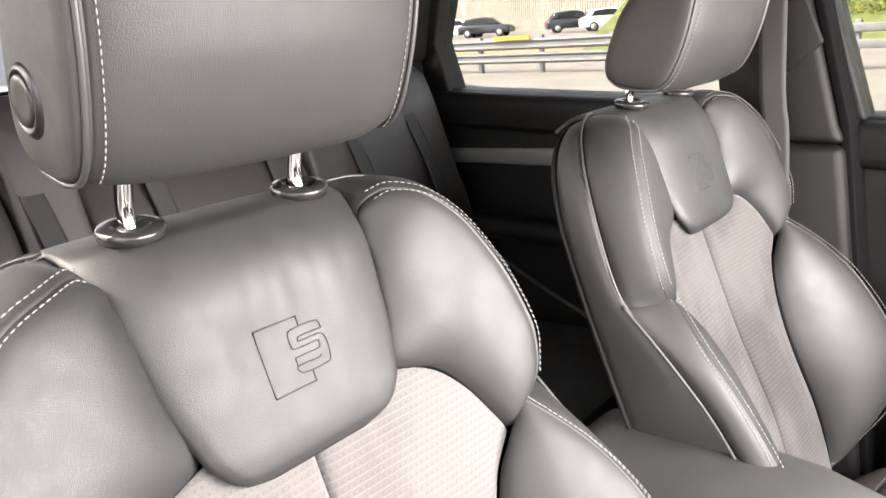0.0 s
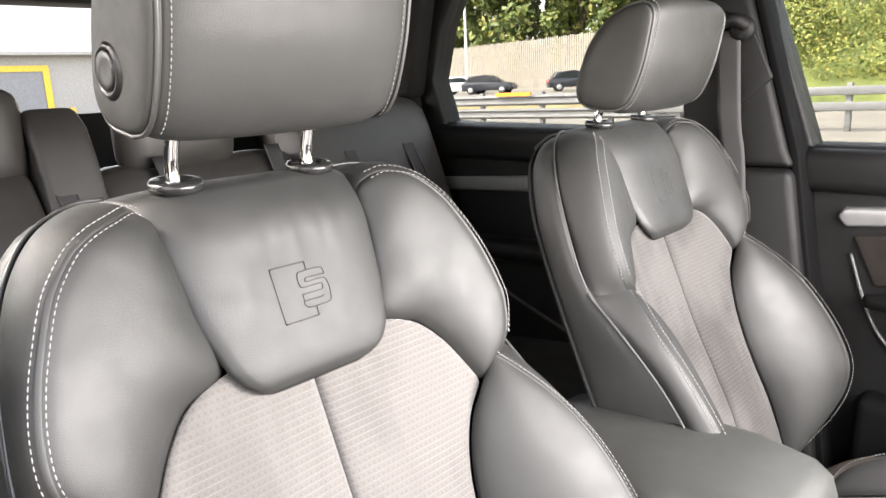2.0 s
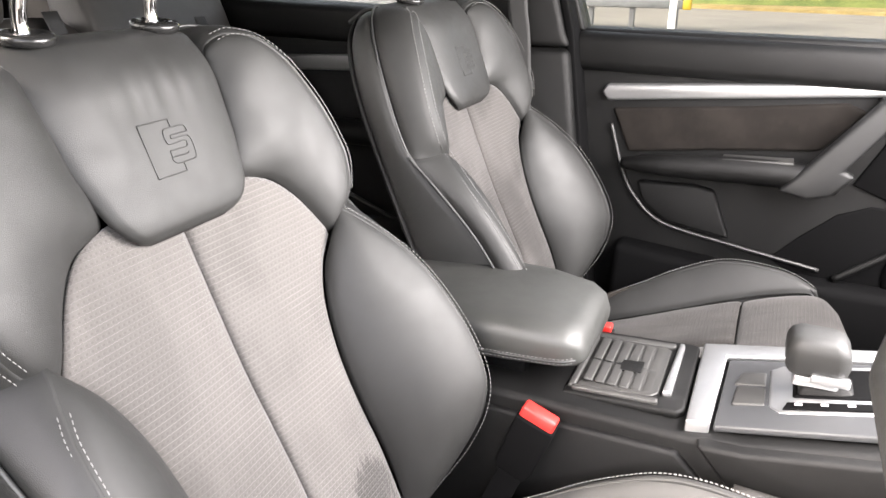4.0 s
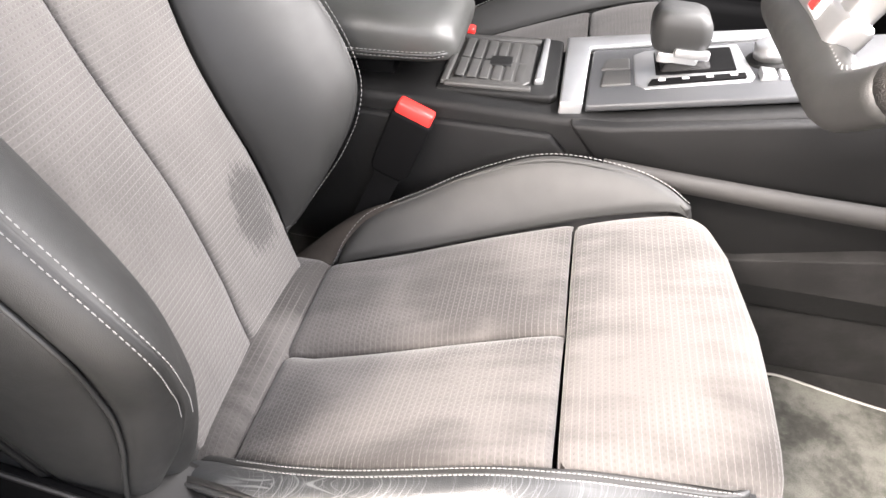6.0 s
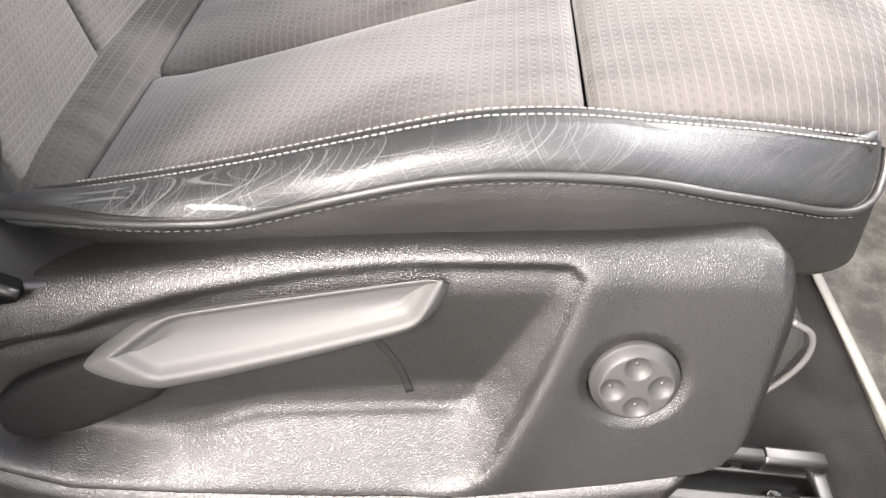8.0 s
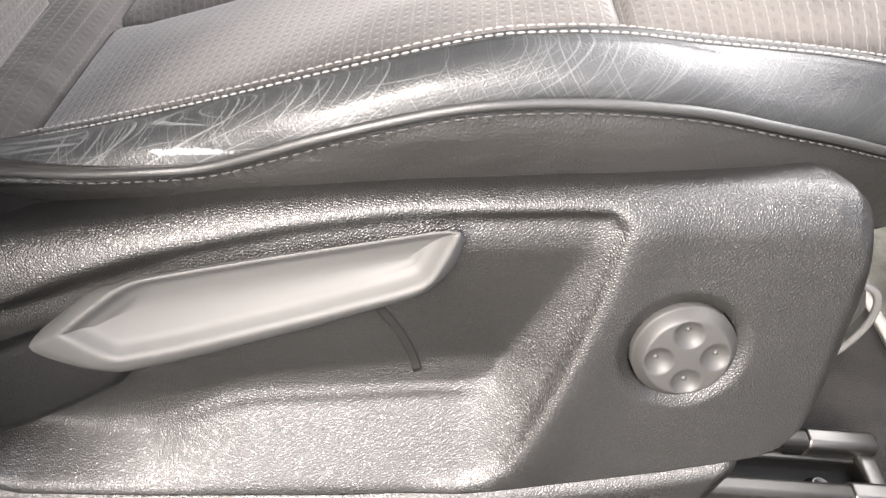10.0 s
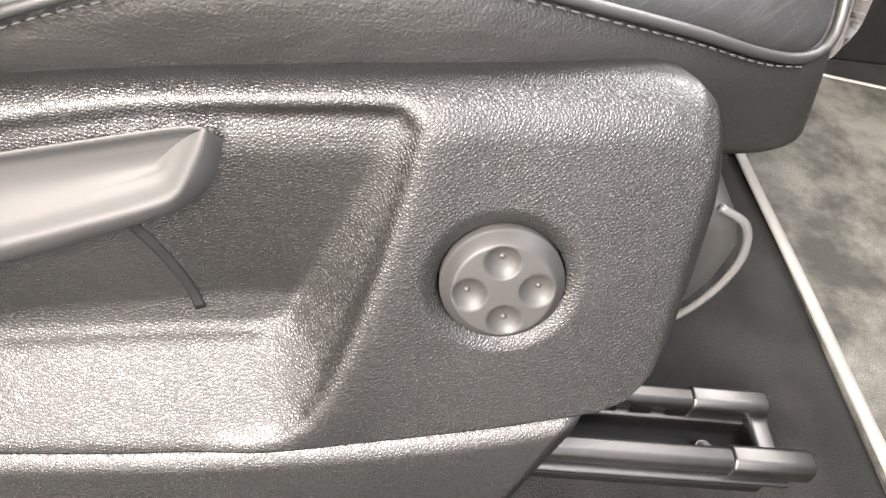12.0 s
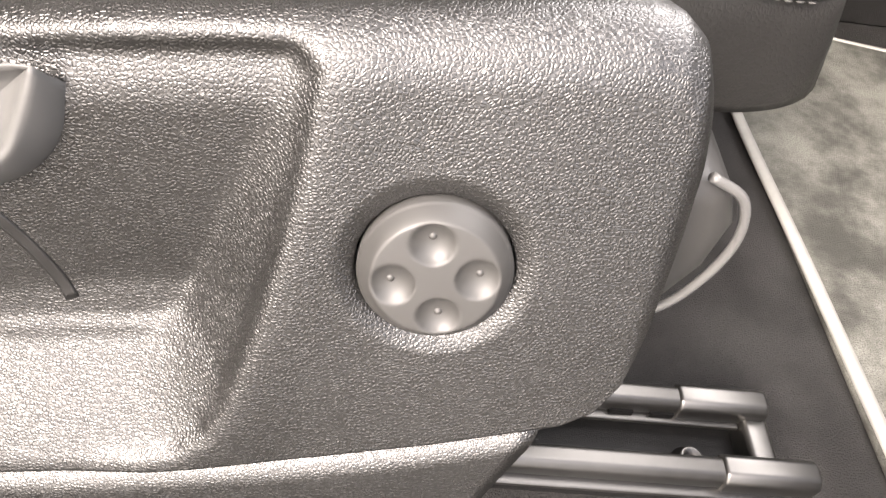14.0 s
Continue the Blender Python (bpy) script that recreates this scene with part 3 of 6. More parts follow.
def front_seat(y0, label, driver):
    seat = thing("front_seat", (-0.05, y0, 0.46), label, "car seat", "front seats")
    bp = lambda u, v, w=0.0: BO + v * BV + w * BN + (u + y0) * LAT
    cp = lambda s, y, w=0.0: CO + s * CU + w * CN + (y + y0) * LAT
    sh = np.array((0, y0, 0.0))
    fwd, top = BN, CN
    CLOTH = FABRIC if driver else FABRIC_SHADE_DARK
    # backrest: two suede halves, a pad, wings and bolsters
    for s in (1, -1):
        e = lambda pts: [bp(s * u, v, w) for u, v, w in pts]
        side = s * LAT
        wing = D_WING_OUT if driver and s < 0 else WING_OUT
        ridge_b, pipe_b = (RIDGE, BOL_PIPE) if driver and s < 0 else (RIDGE_IN, BOL_IN)
        patch("backrest_insert", e([(0, -0.06, -0.004), (0, 0.0, 0.002), (0, 0.05, 0.009), (0, 0.15, 0.0145), (0, 0.23, 0.009), (0, 0.32, 0.002), (0, 0.5, 0.0)]), e(FAB_EDGE), FABRIC_LIT_RUBBED if driver and s > 0 else FABRIC_LIT if driver else FABRIC_SHADE_MID, seat, fwd, 60, 24, bulge=0.004, tuck=(0, 0, 1, 1), ends=(e([(0, -0.06, -0.004), (0.15, -0.06, 0.002)]), e(FAB_TOP)), depth=0.004, width=0.004, label="grey embossed suede panel", weave=BV)
        patch("shoulder_wing", e(WING_IN), e(wing), LEATHER, seat, fwd + 0.3 * side, 80, 30, bulge=0.012, tuck=(0.6, 0.5, 0.6, 0.6), depth=0.006)
        patch("wing_side", e(wing), e(WING_PIPE), LEATHER, seat, side + 0.2 * fwd, 70, 18, bulge=0.006, tuck=(0, 1, 0.6, 1), depth=0.004)
        patch("backrest_bolster", e((FAB_EDGE if driver and s < 0 else FAB_EDGE[1:])[::-1]), e(ridge_b), LEATHER, seat, fwd - 0.3 * side, 70, 30, bulge=0.022, tuck=(0.5, 0, 0.4, 0.5), depth=0.006)
        patch("bolster_side", e(ridge_b), e(pipe_b), LEATHER, seat, side + 0.3 * fwd, 60, 20, bulge=0.007, tuck=(1, 0, 0.5, 1), depth=0.004, rip=lambda a, b: 0.0012 * np.sin(22 * a + 6 * b) * (b * (1 - b)))
        patch("backrest_flank", e(D_FLANK if driver and s < 0 else SIDE_FRONT), e(SHELL), LEATHER, seat, side, 60, 16, bulge=0.004, tuck=(0, 0, 1, 1), depth=0.004)
        tube("piping", e(pipe_b), 0.0022, PIPING, seat, n=80)
        tube("piping", e(WING_PIPE), 0.0020, PIPING, seat, n=80)
        tube("shell_edge", e(SHELL), 0.0035, SOFT, seat, n=80)
        stitching("stitching", e(beside(wing[2:-1], -0.0052, 0.0052)), seat, out=fwd + 0.5 * side)
        stitching("stitching", e(beside(wing[2:-1], 0.0040, -0.0022)), seat, out=fwd + side)
        ro = lambda d, k: [bp(s * (u + d), v, w + k) for u, v, w in ([(0.224, 0.385, 0.060)] + ridge_b[1:-3] if driver and s < 0 else ridge_b)]
        stitching("stitching", ro(-0.001, 0.0045), seat, out=fwd)
        stitching("stitching", ro(0.004, -0.0035), seat, out=side + fwd)
        # cushion bolster, its outer face, piping and lower facing
        own = driver and s < 0
        inn, ridge, pipe, low = (D_IN, D_RIDGE, D_PIPE, D_LOW) if own else (C_IN, C_RIDGE, C_PIPE, C_LOW)
        lift = 0.007 if s > 0 else 0.0
        c = lambda pts: [cp(q, s * y, w + (0.0 if pts is inn or pts is low or y < 0.17 else lift * 0.35 if pts is pipe else lift)) for q, y, w in pts]
        worn = LEATHER_WORN if own else LEATHER
        patch("cushion_bolster", c(inn), c(ridge), LEATHER, seat, top - 0.3 * side, 60, 24, bulge=0.003 if own else 0.005, tuck=(1, 0.5, 0.6, 0.2 if own else 0.4), depth=0.005)
        patch("cushion_side", c(ridge), c(pipe), worn, seat, side + 0.4 * top, 90, 24, bulge=0.006 if own else 0.005, tuck=(0, 0, 0.3 if own else 0.5, 1), depth=0.004, rip=lambda a, b: 0.0012 * np.sin(38 * a + 9 * b) * b * (1 - b) * (a > 0.45))
        patch("cushion_facing", c(pipe), c(low), LEATHER_SHADED, seat, side, 80, 14, bulge=0.003, tuck=(0, 0, 1, 0), depth=0.003)
        tube("piping", c(pipe), 0.0024, PIPING, seat, n=90)
        if not own:
            # suede gusset at the rear of the bolster
            lo = [cp(q, s * y, w + 0.004) for q, y, w in ((0.008, 0.166, -0.010), (0.030, 0.1765, 0.010), (0.060, 0.192, 0.032), (0.092, 0.200, 0.043), (0.118, 0.207, 0.048))]
            hi = [cp(q, s * y, w + 0.004) for q, y, w in ((-0.085, 0.172, -0.012), (-0.040, 0.190, 0.002), (0.010, 0.206, 0.022), (0.062, 0.212, 0.040), (0.118, 0.211, 0.048))]
            patch("bolster_gusset", lo, hi, GUSSET, seat, top + 0.4 * side, 30, 14, bulge=0.004, tuck=(0, 0, 0.4, 0), depth=0.003, label="brown-grey suede gusset")
        if own:
            stitching("stitching", c([(q, y - 0.0034, w + 0.0010) for q, y, w in D_RIDGE[3:]]), seat, out=top, length=0.0036, gap=0.0008, r=0.00058)
            stitching("stitching", c([(q, y + 0.0034, w + 0.0016) for q, y, w in D_RIDGE[3:]]), seat, out=top + 0.6 * side, length=0.0036, gap=0.0008, r=0.00058)
            stitching("stitching", c([(q, y + 0.0008, w - 0.0042) for q, y, w in D_PIPE[2:-3]]), seat, DARK_THREAD, out=side, r=0.0005)
        else:
            stitching("stitching", c([(q, y - 0.0005, w + 0.0030) for q, y, w in C_RIDGE]), seat, out=top)
            stitching("stitching", c([(q, y + 0.0040, w + 0.0006) for q, y, w in C_RIDGE]), seat, out=top + 0.6 * side)
            stitching("stitching", c([(q, y - 0.0004, w - 0.0036 + lift * 0.35 - lift) for q, y, w in C_PIPE[2:-2]]), seat, DARK_THREAD, out=side, r=0.0005)
        # cushion insert halves
        seam = [cp(0.010, 0, -0.001), cp(0.17, 0, -0.001), cp(0.3315, 0, 0.0)]
        edge = [cp(q, s * y, w) for q, y, w in ((0.010, 0.157, 0.0), (0.06, 0.164, 0.007), (0.12, 0.170, 0.014), (0.18, 0.175, 0.018), (0.24, 0.174, 0.018), (0.30, 0.170, 0.012), (0.3315, 0.167, 0.006))] if own else [cp(q, s * y, w) for q, y, w in ((0.010, 0.168, 0.0), (0.12, 0.172, 0.001), (0.22, 0.182, 0.001), (0.3315, 0.190, 0.002))]
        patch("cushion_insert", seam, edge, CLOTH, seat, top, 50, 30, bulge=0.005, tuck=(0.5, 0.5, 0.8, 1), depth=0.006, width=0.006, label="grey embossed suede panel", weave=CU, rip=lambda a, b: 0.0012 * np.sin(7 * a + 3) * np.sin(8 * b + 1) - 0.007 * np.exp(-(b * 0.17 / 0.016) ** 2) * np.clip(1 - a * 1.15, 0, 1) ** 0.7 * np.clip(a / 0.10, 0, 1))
    # pad with badge
    us = np.linspace(-1, 1, 45)
    vs = np.r_[np.linspace(0.466, 0.655, 50), np.linspace(0.658, 0.700, 16)]
    g = np.zeros((len(vs), len(us), 3))
    for i, v in enumerate(vs):
        half = float(np.interp(v, (0.466, 0.470, 0.480, 0.495, 0.54, 0.60, 0.64, 0.70), (0.052, 0.066, 0.080, 0.091, 0.106, 0.119, 0.123, 0.124)))
        for j, q in enumerate(us):
            u = half * q
            vv, w = v, pad_height(u, min(v, 0.655))
            if v > 0.655:
                # over the crest, then level towards the rear
                k = (v - 0.655) / 0.045
                vv, w = 0.655 + 0.030 * math.sin(k * 1.45) - 0.012 * max(0, k - 0.75) * 4, w - 0.095 * k ** 1.5
            w -= 0.005 * min(1, max(0, (0.665 - v) / 0.025)) * math.exp(-((1 - abs(q)) * half / 0.005) ** 2) + (0.008 * math.exp(-((v - 0.466) / 0.005) ** 2))
            if driver:
                for at, deep, wide in ((-0.046, 0.0007, 0.006), (-0.020, 0.0016, 0.0075), (-0.004, 0.0010, 0.005), (0.017, 0.0019, 0.0085), (0.040, 0.0012, 0.006), (0.066, 0.0007, 0.007)):
                    w -= deep * math.exp(-((u - at - 0.10 * (v - 0.60)) / wide) ** 2) * math.exp(-((v - 0.598 - 0.2 * at) / 0.028) ** 2)
            g[i, j] = bp(u, vv, w)
    part("headrest_pad", g.reshape(-1, 3), grid_faces(len(vs), len(us), True), LEATHER, seat, "smooth leather pad with an embossed badge", solid=0.006)
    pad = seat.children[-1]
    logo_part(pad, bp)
    # top of the backrest and its shell
    tl = [bp(u, 0.660 - 0.10 * u * u, -0.022) for u in np.linspace(-0.125, 0.125, 9)]
    tb = [bp(u, 0.655 - 0.10 * u * u, -0.075) for u in np.linspace(-0.125, 0.125, 9)]
    patch("backrest_top", tl, tb, LEATHER, seat, BV, 24, 10, bulge=0.006, tuck=(0, 0, 0, 0))
    L, R = [bp(-u, v, w) for u, v, w in SHELL], [bp(u, v, w) for u, v, w in SHELL]
    patch("back_shell", L, R, SOFT, seat, -fwd, 40, 24, bulge=0.035, tuck=(0, 0, 0, 0), label="smooth black rear shell")
    # cushion: roll at the rear, front pad, box below
    roll0, roll1 = [cp(-0.075, y, 0.012) for y in (-0.185, 0, 0.185)], [cp(0.0135, y, 0.0) for y in (-0.168, 0, 0.168)]
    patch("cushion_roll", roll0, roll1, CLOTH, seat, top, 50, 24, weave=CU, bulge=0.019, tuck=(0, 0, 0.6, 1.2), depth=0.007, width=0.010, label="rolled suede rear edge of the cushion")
    us = np.linspace(-1, 1, 61)
    rows = np.zeros((54, 61))
    prof = [(0.3325, -0.022), (0.333, -0.007), (0.336, -0.0005), (0.342, 0.002), (0.36, 0.0035), (0.39, 0.004), (0.42, 0.003), (0.45, 0.0), (0.47, -0.004), (0.486, -0.012), (0.495, -0.023), (0.494, -0.038), (0.484, -0.052), (0.466, -0.064)]
    prof = curve(prof, 54)
    g = np.zeros((len(prof), len(us), 3))
    for i, (s, w) in enumerate(prof):
        for j, q in enumerate(us):
            half = 0.191 + 0.004 * min(1, max(0, (s - 0.42) / 0.06))
            e = 1 - (abs(q)) ** 14
            drop = 0.0
            rows[i, j] = 0.25 * i / 53
            if driver and q < 0:
                half = float(np.interp(s, (0.334, 0.36, 0.42, 0.45, 0.49), (0.172, 0.164, 0.154, 0.148, 0.141)))
                drop = float(np.interp(s, (0.334, 0.36, 0.39, 0.42, 0.45, 0.49), (0.0, 0.007, 0.018, 0.028, 0.042, 0.058))) * abs(q) ** 3
            bow = (s - 0.334) / 0.166 * float(np.interp(q, (-1, -0.96, -0.9, -0.8, 0, 0.6, 0.92, 1), (0.008, 0.014, 0.017, 0.018, 0.016, 0.003, -0.013, -0.024)))
            rows[i, j] += bow
            g[i, j] = cp(s + bow, half * q * (1.0 if w > -0.03 else 1 + (w + 0.03) * 0.4), w - 0.010 * (1 - e) - drop)
    uv = np.stack([rows, np.broadcast_to(us * 0.19, rows.shape)], 2).reshape(-1, 2)
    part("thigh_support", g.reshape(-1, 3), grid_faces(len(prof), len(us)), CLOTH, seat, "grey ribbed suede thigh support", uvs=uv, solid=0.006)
    patch("front_facing", [cp(0.484 if driver else 0.480, -0.136 if driver else -0.196, -0.080 if driver else -0.020), cp(0.478, -0.1, -0.055), cp(0.472, 0.1, -0.05), cp(0.455, 0.190, -0.035)], [cp(0.470, -0.136, -0.145), cp(0.46, -0.1, -0.12), cp(0.455, 0.1, -0.11), cp(0.445, 0.165, -0.095)], LEATHER, seat, (1, 0, 0), 30, 10, tuck=(0, 0, 0, 0))
    box("gap_liner", cp(0.327, -0.165, -0.03) , cp(0.338, 0.18, -0.010) + np.array((0, 0, 0.006)), SUEDE, seat, 0)
    lo = [[cp(s, y, w) for s, y in ((-0.05, -0.13), (0.43, -0.13), (0.43, 0.17), (-0.05, 0.17))] for w in (-0.10, -0.034)]
    rings("cushion_frame", lo, BLACK, seat)
    # head restraint on two chrome posts; the driver's stands higher
    dz = 0.040 if driver else 0.0
    tall = 1.0 if driver else 0.91
    hp = lambda x, y, z: np.array((x, y + y0, z + dz))
    for u in (-0.074, 0.074):
        a = bp(u, 0.669, -0.007)
        tube("headrest_post", [a - 0.03 * BV, a + 0.012 * BV, a + np.array((0.006, 0, 0.032 + dz * 0.5)), a + np.array((0.022, 0, 0.075 + dz))], 0.0066, CHROME, seat, n=24, seg=20, label="polished chrome post")
        disc("post_collar", a + np.array((0, 0, 0.004)), (0.12, 0, 1), [(0.002, -0.006), (0.0235, -0.006), (0.0245, 0.0), (0.0225, 0.0028), (0.0150, 0.0042), (0.0125, 0.0030), (0.0115, 0.0010), (0.002, 0.001)], GLOSS, seat, label="glossy black post collar")
    prof = curve(HEAD + HEAD[:1], 73)[:-1]
    mid = prof.mean(0)
    ring = lambda y, kx, kz, dx=0.0: [hp(mid[0] + (x - mid[0]) * kx + dx * max(0.0, min(1.0, (x - mid[0]) / 0.05)), y, mid[1] + (1.501 - mid[1]) * (1 - tall) + (z - mid[1]) * kz * tall) for x, z in prof]
    loops = []
    for q in np.linspace(-1, 1, 57):
        k = 1 - 0.03 * abs(q) ** 3 - 0.08 * abs(q) ** 14
        loops.append(ring(0.122 * q, k, 1 - 0.03 * abs(q) ** 2 - 0.10 * abs(q) ** 7, 0.016 * (1 - q * q)))
    rings("headrest_cushion", loops, LEATHER, seat, "padded leather head restraint")
    for s in (1, -1):
        lps = [ring(s * y, k, k * 0.965) for y, k in ((0.112, 0.90), (0.124, 0.915), (0.1285, 0.90), (0.1305, 0.86), (0.1315, 0.6), (0.132, 0.25), (0.1321, 0.02))]
        rings("headrest_cheek", lps, LEATHER, seat, "flat leather cheek of the head restraint")
        tube("piping", ring(s * 0.1245, 0.93, 0.905), 0.0022, PIPING, seat, n=72, closed=True)
        st = ring(s * 0.1150, 0.984, 0.945)
        stitching("stitching", st[4:36], seat, out=np.array((0.7, 0.5 * s, 0.2)), length=0.0036, gap=0.0016, r=0.00055)
    if driver:
        c = hp(-0.470, -0.1285, 1.376)
        b = disc("release_button_surround", c, (0, -1, 0), [(0.003, -0.004), (0.0240, -0.003), (0.0230, 0.003), (0.0195, 0.0062), (0.0176, 0.0062), (0.0168, 0.003), (0.003, 0.003)], SADDLE, seat)
        disc("release_button", c, (0, -1, 0), [(0.002, 0.0), (0.0160, 0.002), (0.0160, 0.0058), (0.0150, 0.0070), (0.009, 0.0062), (0.002, 0.0058)], SADDLE, b)
    return seat


driver_seat = front_seat(0.0, "black leather sports seat with grey suede centre, worn outer bolster", True)
front_seat(0.73, "black leather sports seat with grey suede centre, clean and unworn", False)

# ---- driver's seat side trim, lever, lumbar switch, rails ----
def poly_dist(px, py, poly):
    """Distance to a closed outline, and whether the points are inside it."""
    d = np.full(px.shape, 9.0)
    inside = np.zeros(px.shape, bool)
    for (x0, y0), (x1, y1) in zip(poly, poly[1:] + poly[:1]):
        ex, ey = x1 - x0, y1 - y0
        t = np.clip(((px - x0) * ex + (py - y0) * ey) / (ex * ex + ey * ey), 0, 1)
        d = np.minimum(d, np.hypot(px - x0 - t * ex, py - y0 - t * ey))
        cross = ((y0 > py) != (y1 > py)) & (px < (x1 - x0) * (py - y0) / ((y1 - y0) or 1e-9) + x0)
        inside ^= cross
    return d, inside


RIM_TOP = ((-0.43, -0.36, -0.297, -0.249, -0.203, -0.156, -0.11, -0.066, -0.022, 0.029, 0.050, 0.060, 0.067, 0.0715, 0.075), (0.0, 0.012, 0.025, 0.037, 0.049, 0.0575, 0.064, 0.0695, 0.074, 0.0790, 0.0805, 0.0785, 0.0730, 0.063, 0.046))
RIM_LOW = ((-0.43, -0.36, -0.312, -0.249, -0.153, -0.094, -0.033, 0.007, 0.050, 0.060, 0.067, 0.071, 0.074), (-0.090, -0.104, -0.114, -0.110, -0.101, -0.093, -0.081, -0.071, -0.058, -0.051, -0.038, -0.016, 0.040))
POCKET_OUT = [(-0.042, 0.0655), (-0.060, 0.064), (-0.077, 0.0622), (-0.105, 0.0590), (-0.130, 0.0550), (-0.168, 0.047), (-0.200, 0.038), (-0.246, 0.024), (-0.278, 0.009), (-0.305, -0.008), (-0.36, -0.022), (-0.425, -0.06), (-0.40, -0.088), (-0.355, -0.099), (-0.31, -0.109), (-0.24, -0.106), (-0.179, -0.099), (-0.110, -0.0925), (-0.094, -0.0905), (-0.080, -0.0855), (-0.070, -0.076), (-0.063, -0.062), (-0.053, -0.030), (-0.0445, 0.002), (-0.038, 0.032), (-0.034, 0.058)]
POCKET_IN = [(-0.046, 0.0605), (-0.060, 0.0600), (-0.090, 0.0565), (-0.133, 0.0500), (-0.179, 0.040), (-0.225, 0.026), (-0.278, 0.002), (-0.330, -0.018), (-0.405, -0.055), (-0.385, -0.082), (-0.340, -0.092), (-0.281, -0.086), (-0.250, -0.080), (-0.224, -0.068), (-0.207, -0.060), (-0.185, -0.0555), (-0.127, -0.0470), (-0.100, -0.0430), (-0.091, -0.0405), (-0.083, -0.034), (-0.072, -0.010), (-0.060, 0.020), (-0.051, 0.045)]


def side_trim():
    seat = driver_seat
    # relief of the face on a fine raster, with every crease rounded off
    ra, rb = np.arange(-0.45, 0.0951, 0.001), np.arange(-0.125, 0.1101, 0.001)
    A, B = np.meshgrid(ra, rb, indexing="ij")
    do, ino = poly_dist(A, B, POCKET_OUT)
    di, ini = poly_dist(A, B, POCKET_IN)
    k = np.where(ini, 1.0, np.where(ino, do / np.maximum(do + di, 1e-6), 0.0))
    # the pocket deepens from its upper edge downwards, and under the lever's root
    crest = np.interp(A, (-0.36, -0.278, -0.2, -0.105, -0.034), (-0.022, 0.009, 0.038, 0.059, 0.066))
    relief = -k * (0.019 * np.clip((crest - B) / 0.085, 0.22, 1.0) + 0.009 * np.clip((-0.225 - A) / 0.090, 0, 1))
    ker = np.exp(-0.5 * (np.arange(-9, 10) / 2.1) ** 2)
    ker /= ker.sum()
    for ax in (0, 1):
        pad = np.pad(relief, [(9, 9) if q == ax else (0, 0) for q in (0, 1)], mode="edge")
        relief = np.apply_along_axis(lambda r: np.convolve(r, ker, "valid"), ax, pad)
    # a raised bead along the front of the pocket and along the foot of its floor
    front = np.clip((A + 0.12) / 0.03, 0, 1)
    relief += 0.0022 * np.exp(-(np.maximum(do - 0.001, 0) / np.where(ino, 0.004, 0.020)) ** 2) * front
    foot = np.clip((-0.036 - B) / 0.008, 0, 1) * np.clip((A + 0.30) / 0.05, 0, 1)
    relief += 0.0010 * np.exp(-(di / 0.0035) ** 2) * foot
    na, nb = 440, 190
    a = np.linspace(-0.43, 0.074, na)[:, None] * np.ones((1, nb))
    top, low = np.interp(a, *RIM_TOP) + 0.002, np.interp(a, *RIM_LOW)
    b = low + (top - low) * np.linspace(0, 1, nb)[None, :]
    fa, fb = (a + 0.45) / 0.001, (b + 0.125) / 0.001
    ia, ib = np.floor(fa).astype(int), np.floor(fb).astype(int)
    ta, tb = fa - ia, fb - ib
    w = relief[ia, ib] * (1 - ta) * (1 - tb) + relief[ia + 1, ib] * ta * (1 - tb) + relief[ia, ib + 1] * (1 - ta) * tb + relief[ia + 1, ib + 1] * ta * tb
    # wide roll along the top, a tighter one down the front
    for dist, r, drop, e in ((top - b, 0.023, 0.017, 2.0), (0.076 - a, 0.011, 0.010, 2.0)):
        w = w - drop * (1 - np.sqrt(np.maximum(1 - np.clip(1 - dist / r, 0, 1) ** e, 0)))
    # dish round the switch
    kr = np.hypot(a, b)
    w = w - 0.0024 * np.clip((0.0315 - kr) / 0.0068, 0, 1) ** 1.4
    # round hole for the switch: cells that cross its edge are drawn out to it
    R = 0.0248
    inside = kr < R
    out = ~inside
    near = np.zeros_like(inside)
    for di_ in (-1, 0, 1):
        for dj_ in (-1, 0, 1):
            near |= np.roll(np.roll(out, di_, 0), dj_, 1)
    edge_v = inside & near
    a, b = np.where(edge_v, a / np.maximum(kr, 1e-6) * R, a), np.where(edge_v, b / np.maximum(kr, 1e-6) * R, b)
    w = np.where(edge_v, -0.0024, w)
    g = FO + a[..., None] * FA + b[..., None] * FB + w[..., None] * FN
    # skirt running back from the rim
    verts = list(g.reshape(-1, 3))
    flat_in = inside.reshape(-1)
    faces = [q for q in grid_faces(na, nb) if not all(flat_in[k] for k in q)]
    edge = [(i, nb - 1) for i in range(na)] + [(na - 1, j) for j in range(nb - 2, -1, -1)] + [(i, 0) for i in range(na - 2, -1, -1)] + [(0, j) for j in range(1, nb - 1)]
    base = len(verts)
    for i, j in edge:
        verts.append(g[i, j] - 0.035 * FN)
    n = len(edge)
    for q in range(n):
        (i, j), (i2, j2) = edge[q], edge[(q + 1) % n]
        faces.append((i * nb + j, i2 * nb + j2, base + (q + 1) % n, base + q))
    bore = 72
    base = len(verts)
    for ww in (-0.0024, -0.014):
        for k in range(bore):
            t = 2 * math.pi * k / bore
            verts.append(FP((R + 0.0002) * math.cos(t), (R + 0.0002) * math.sin(t), ww))
    for k in range(bore):
        l = (k + 1) % bore
        faces.append((base + k, base + l, base + bore + l, base + bore + k))
    used = sorted({k for q in faces for k in q})
    place = {k: n_ for n_, k in enumerate(used)}
    verts, faces = [verts[k] for k in used], [tuple(place[k] for k in q) for q in faces]
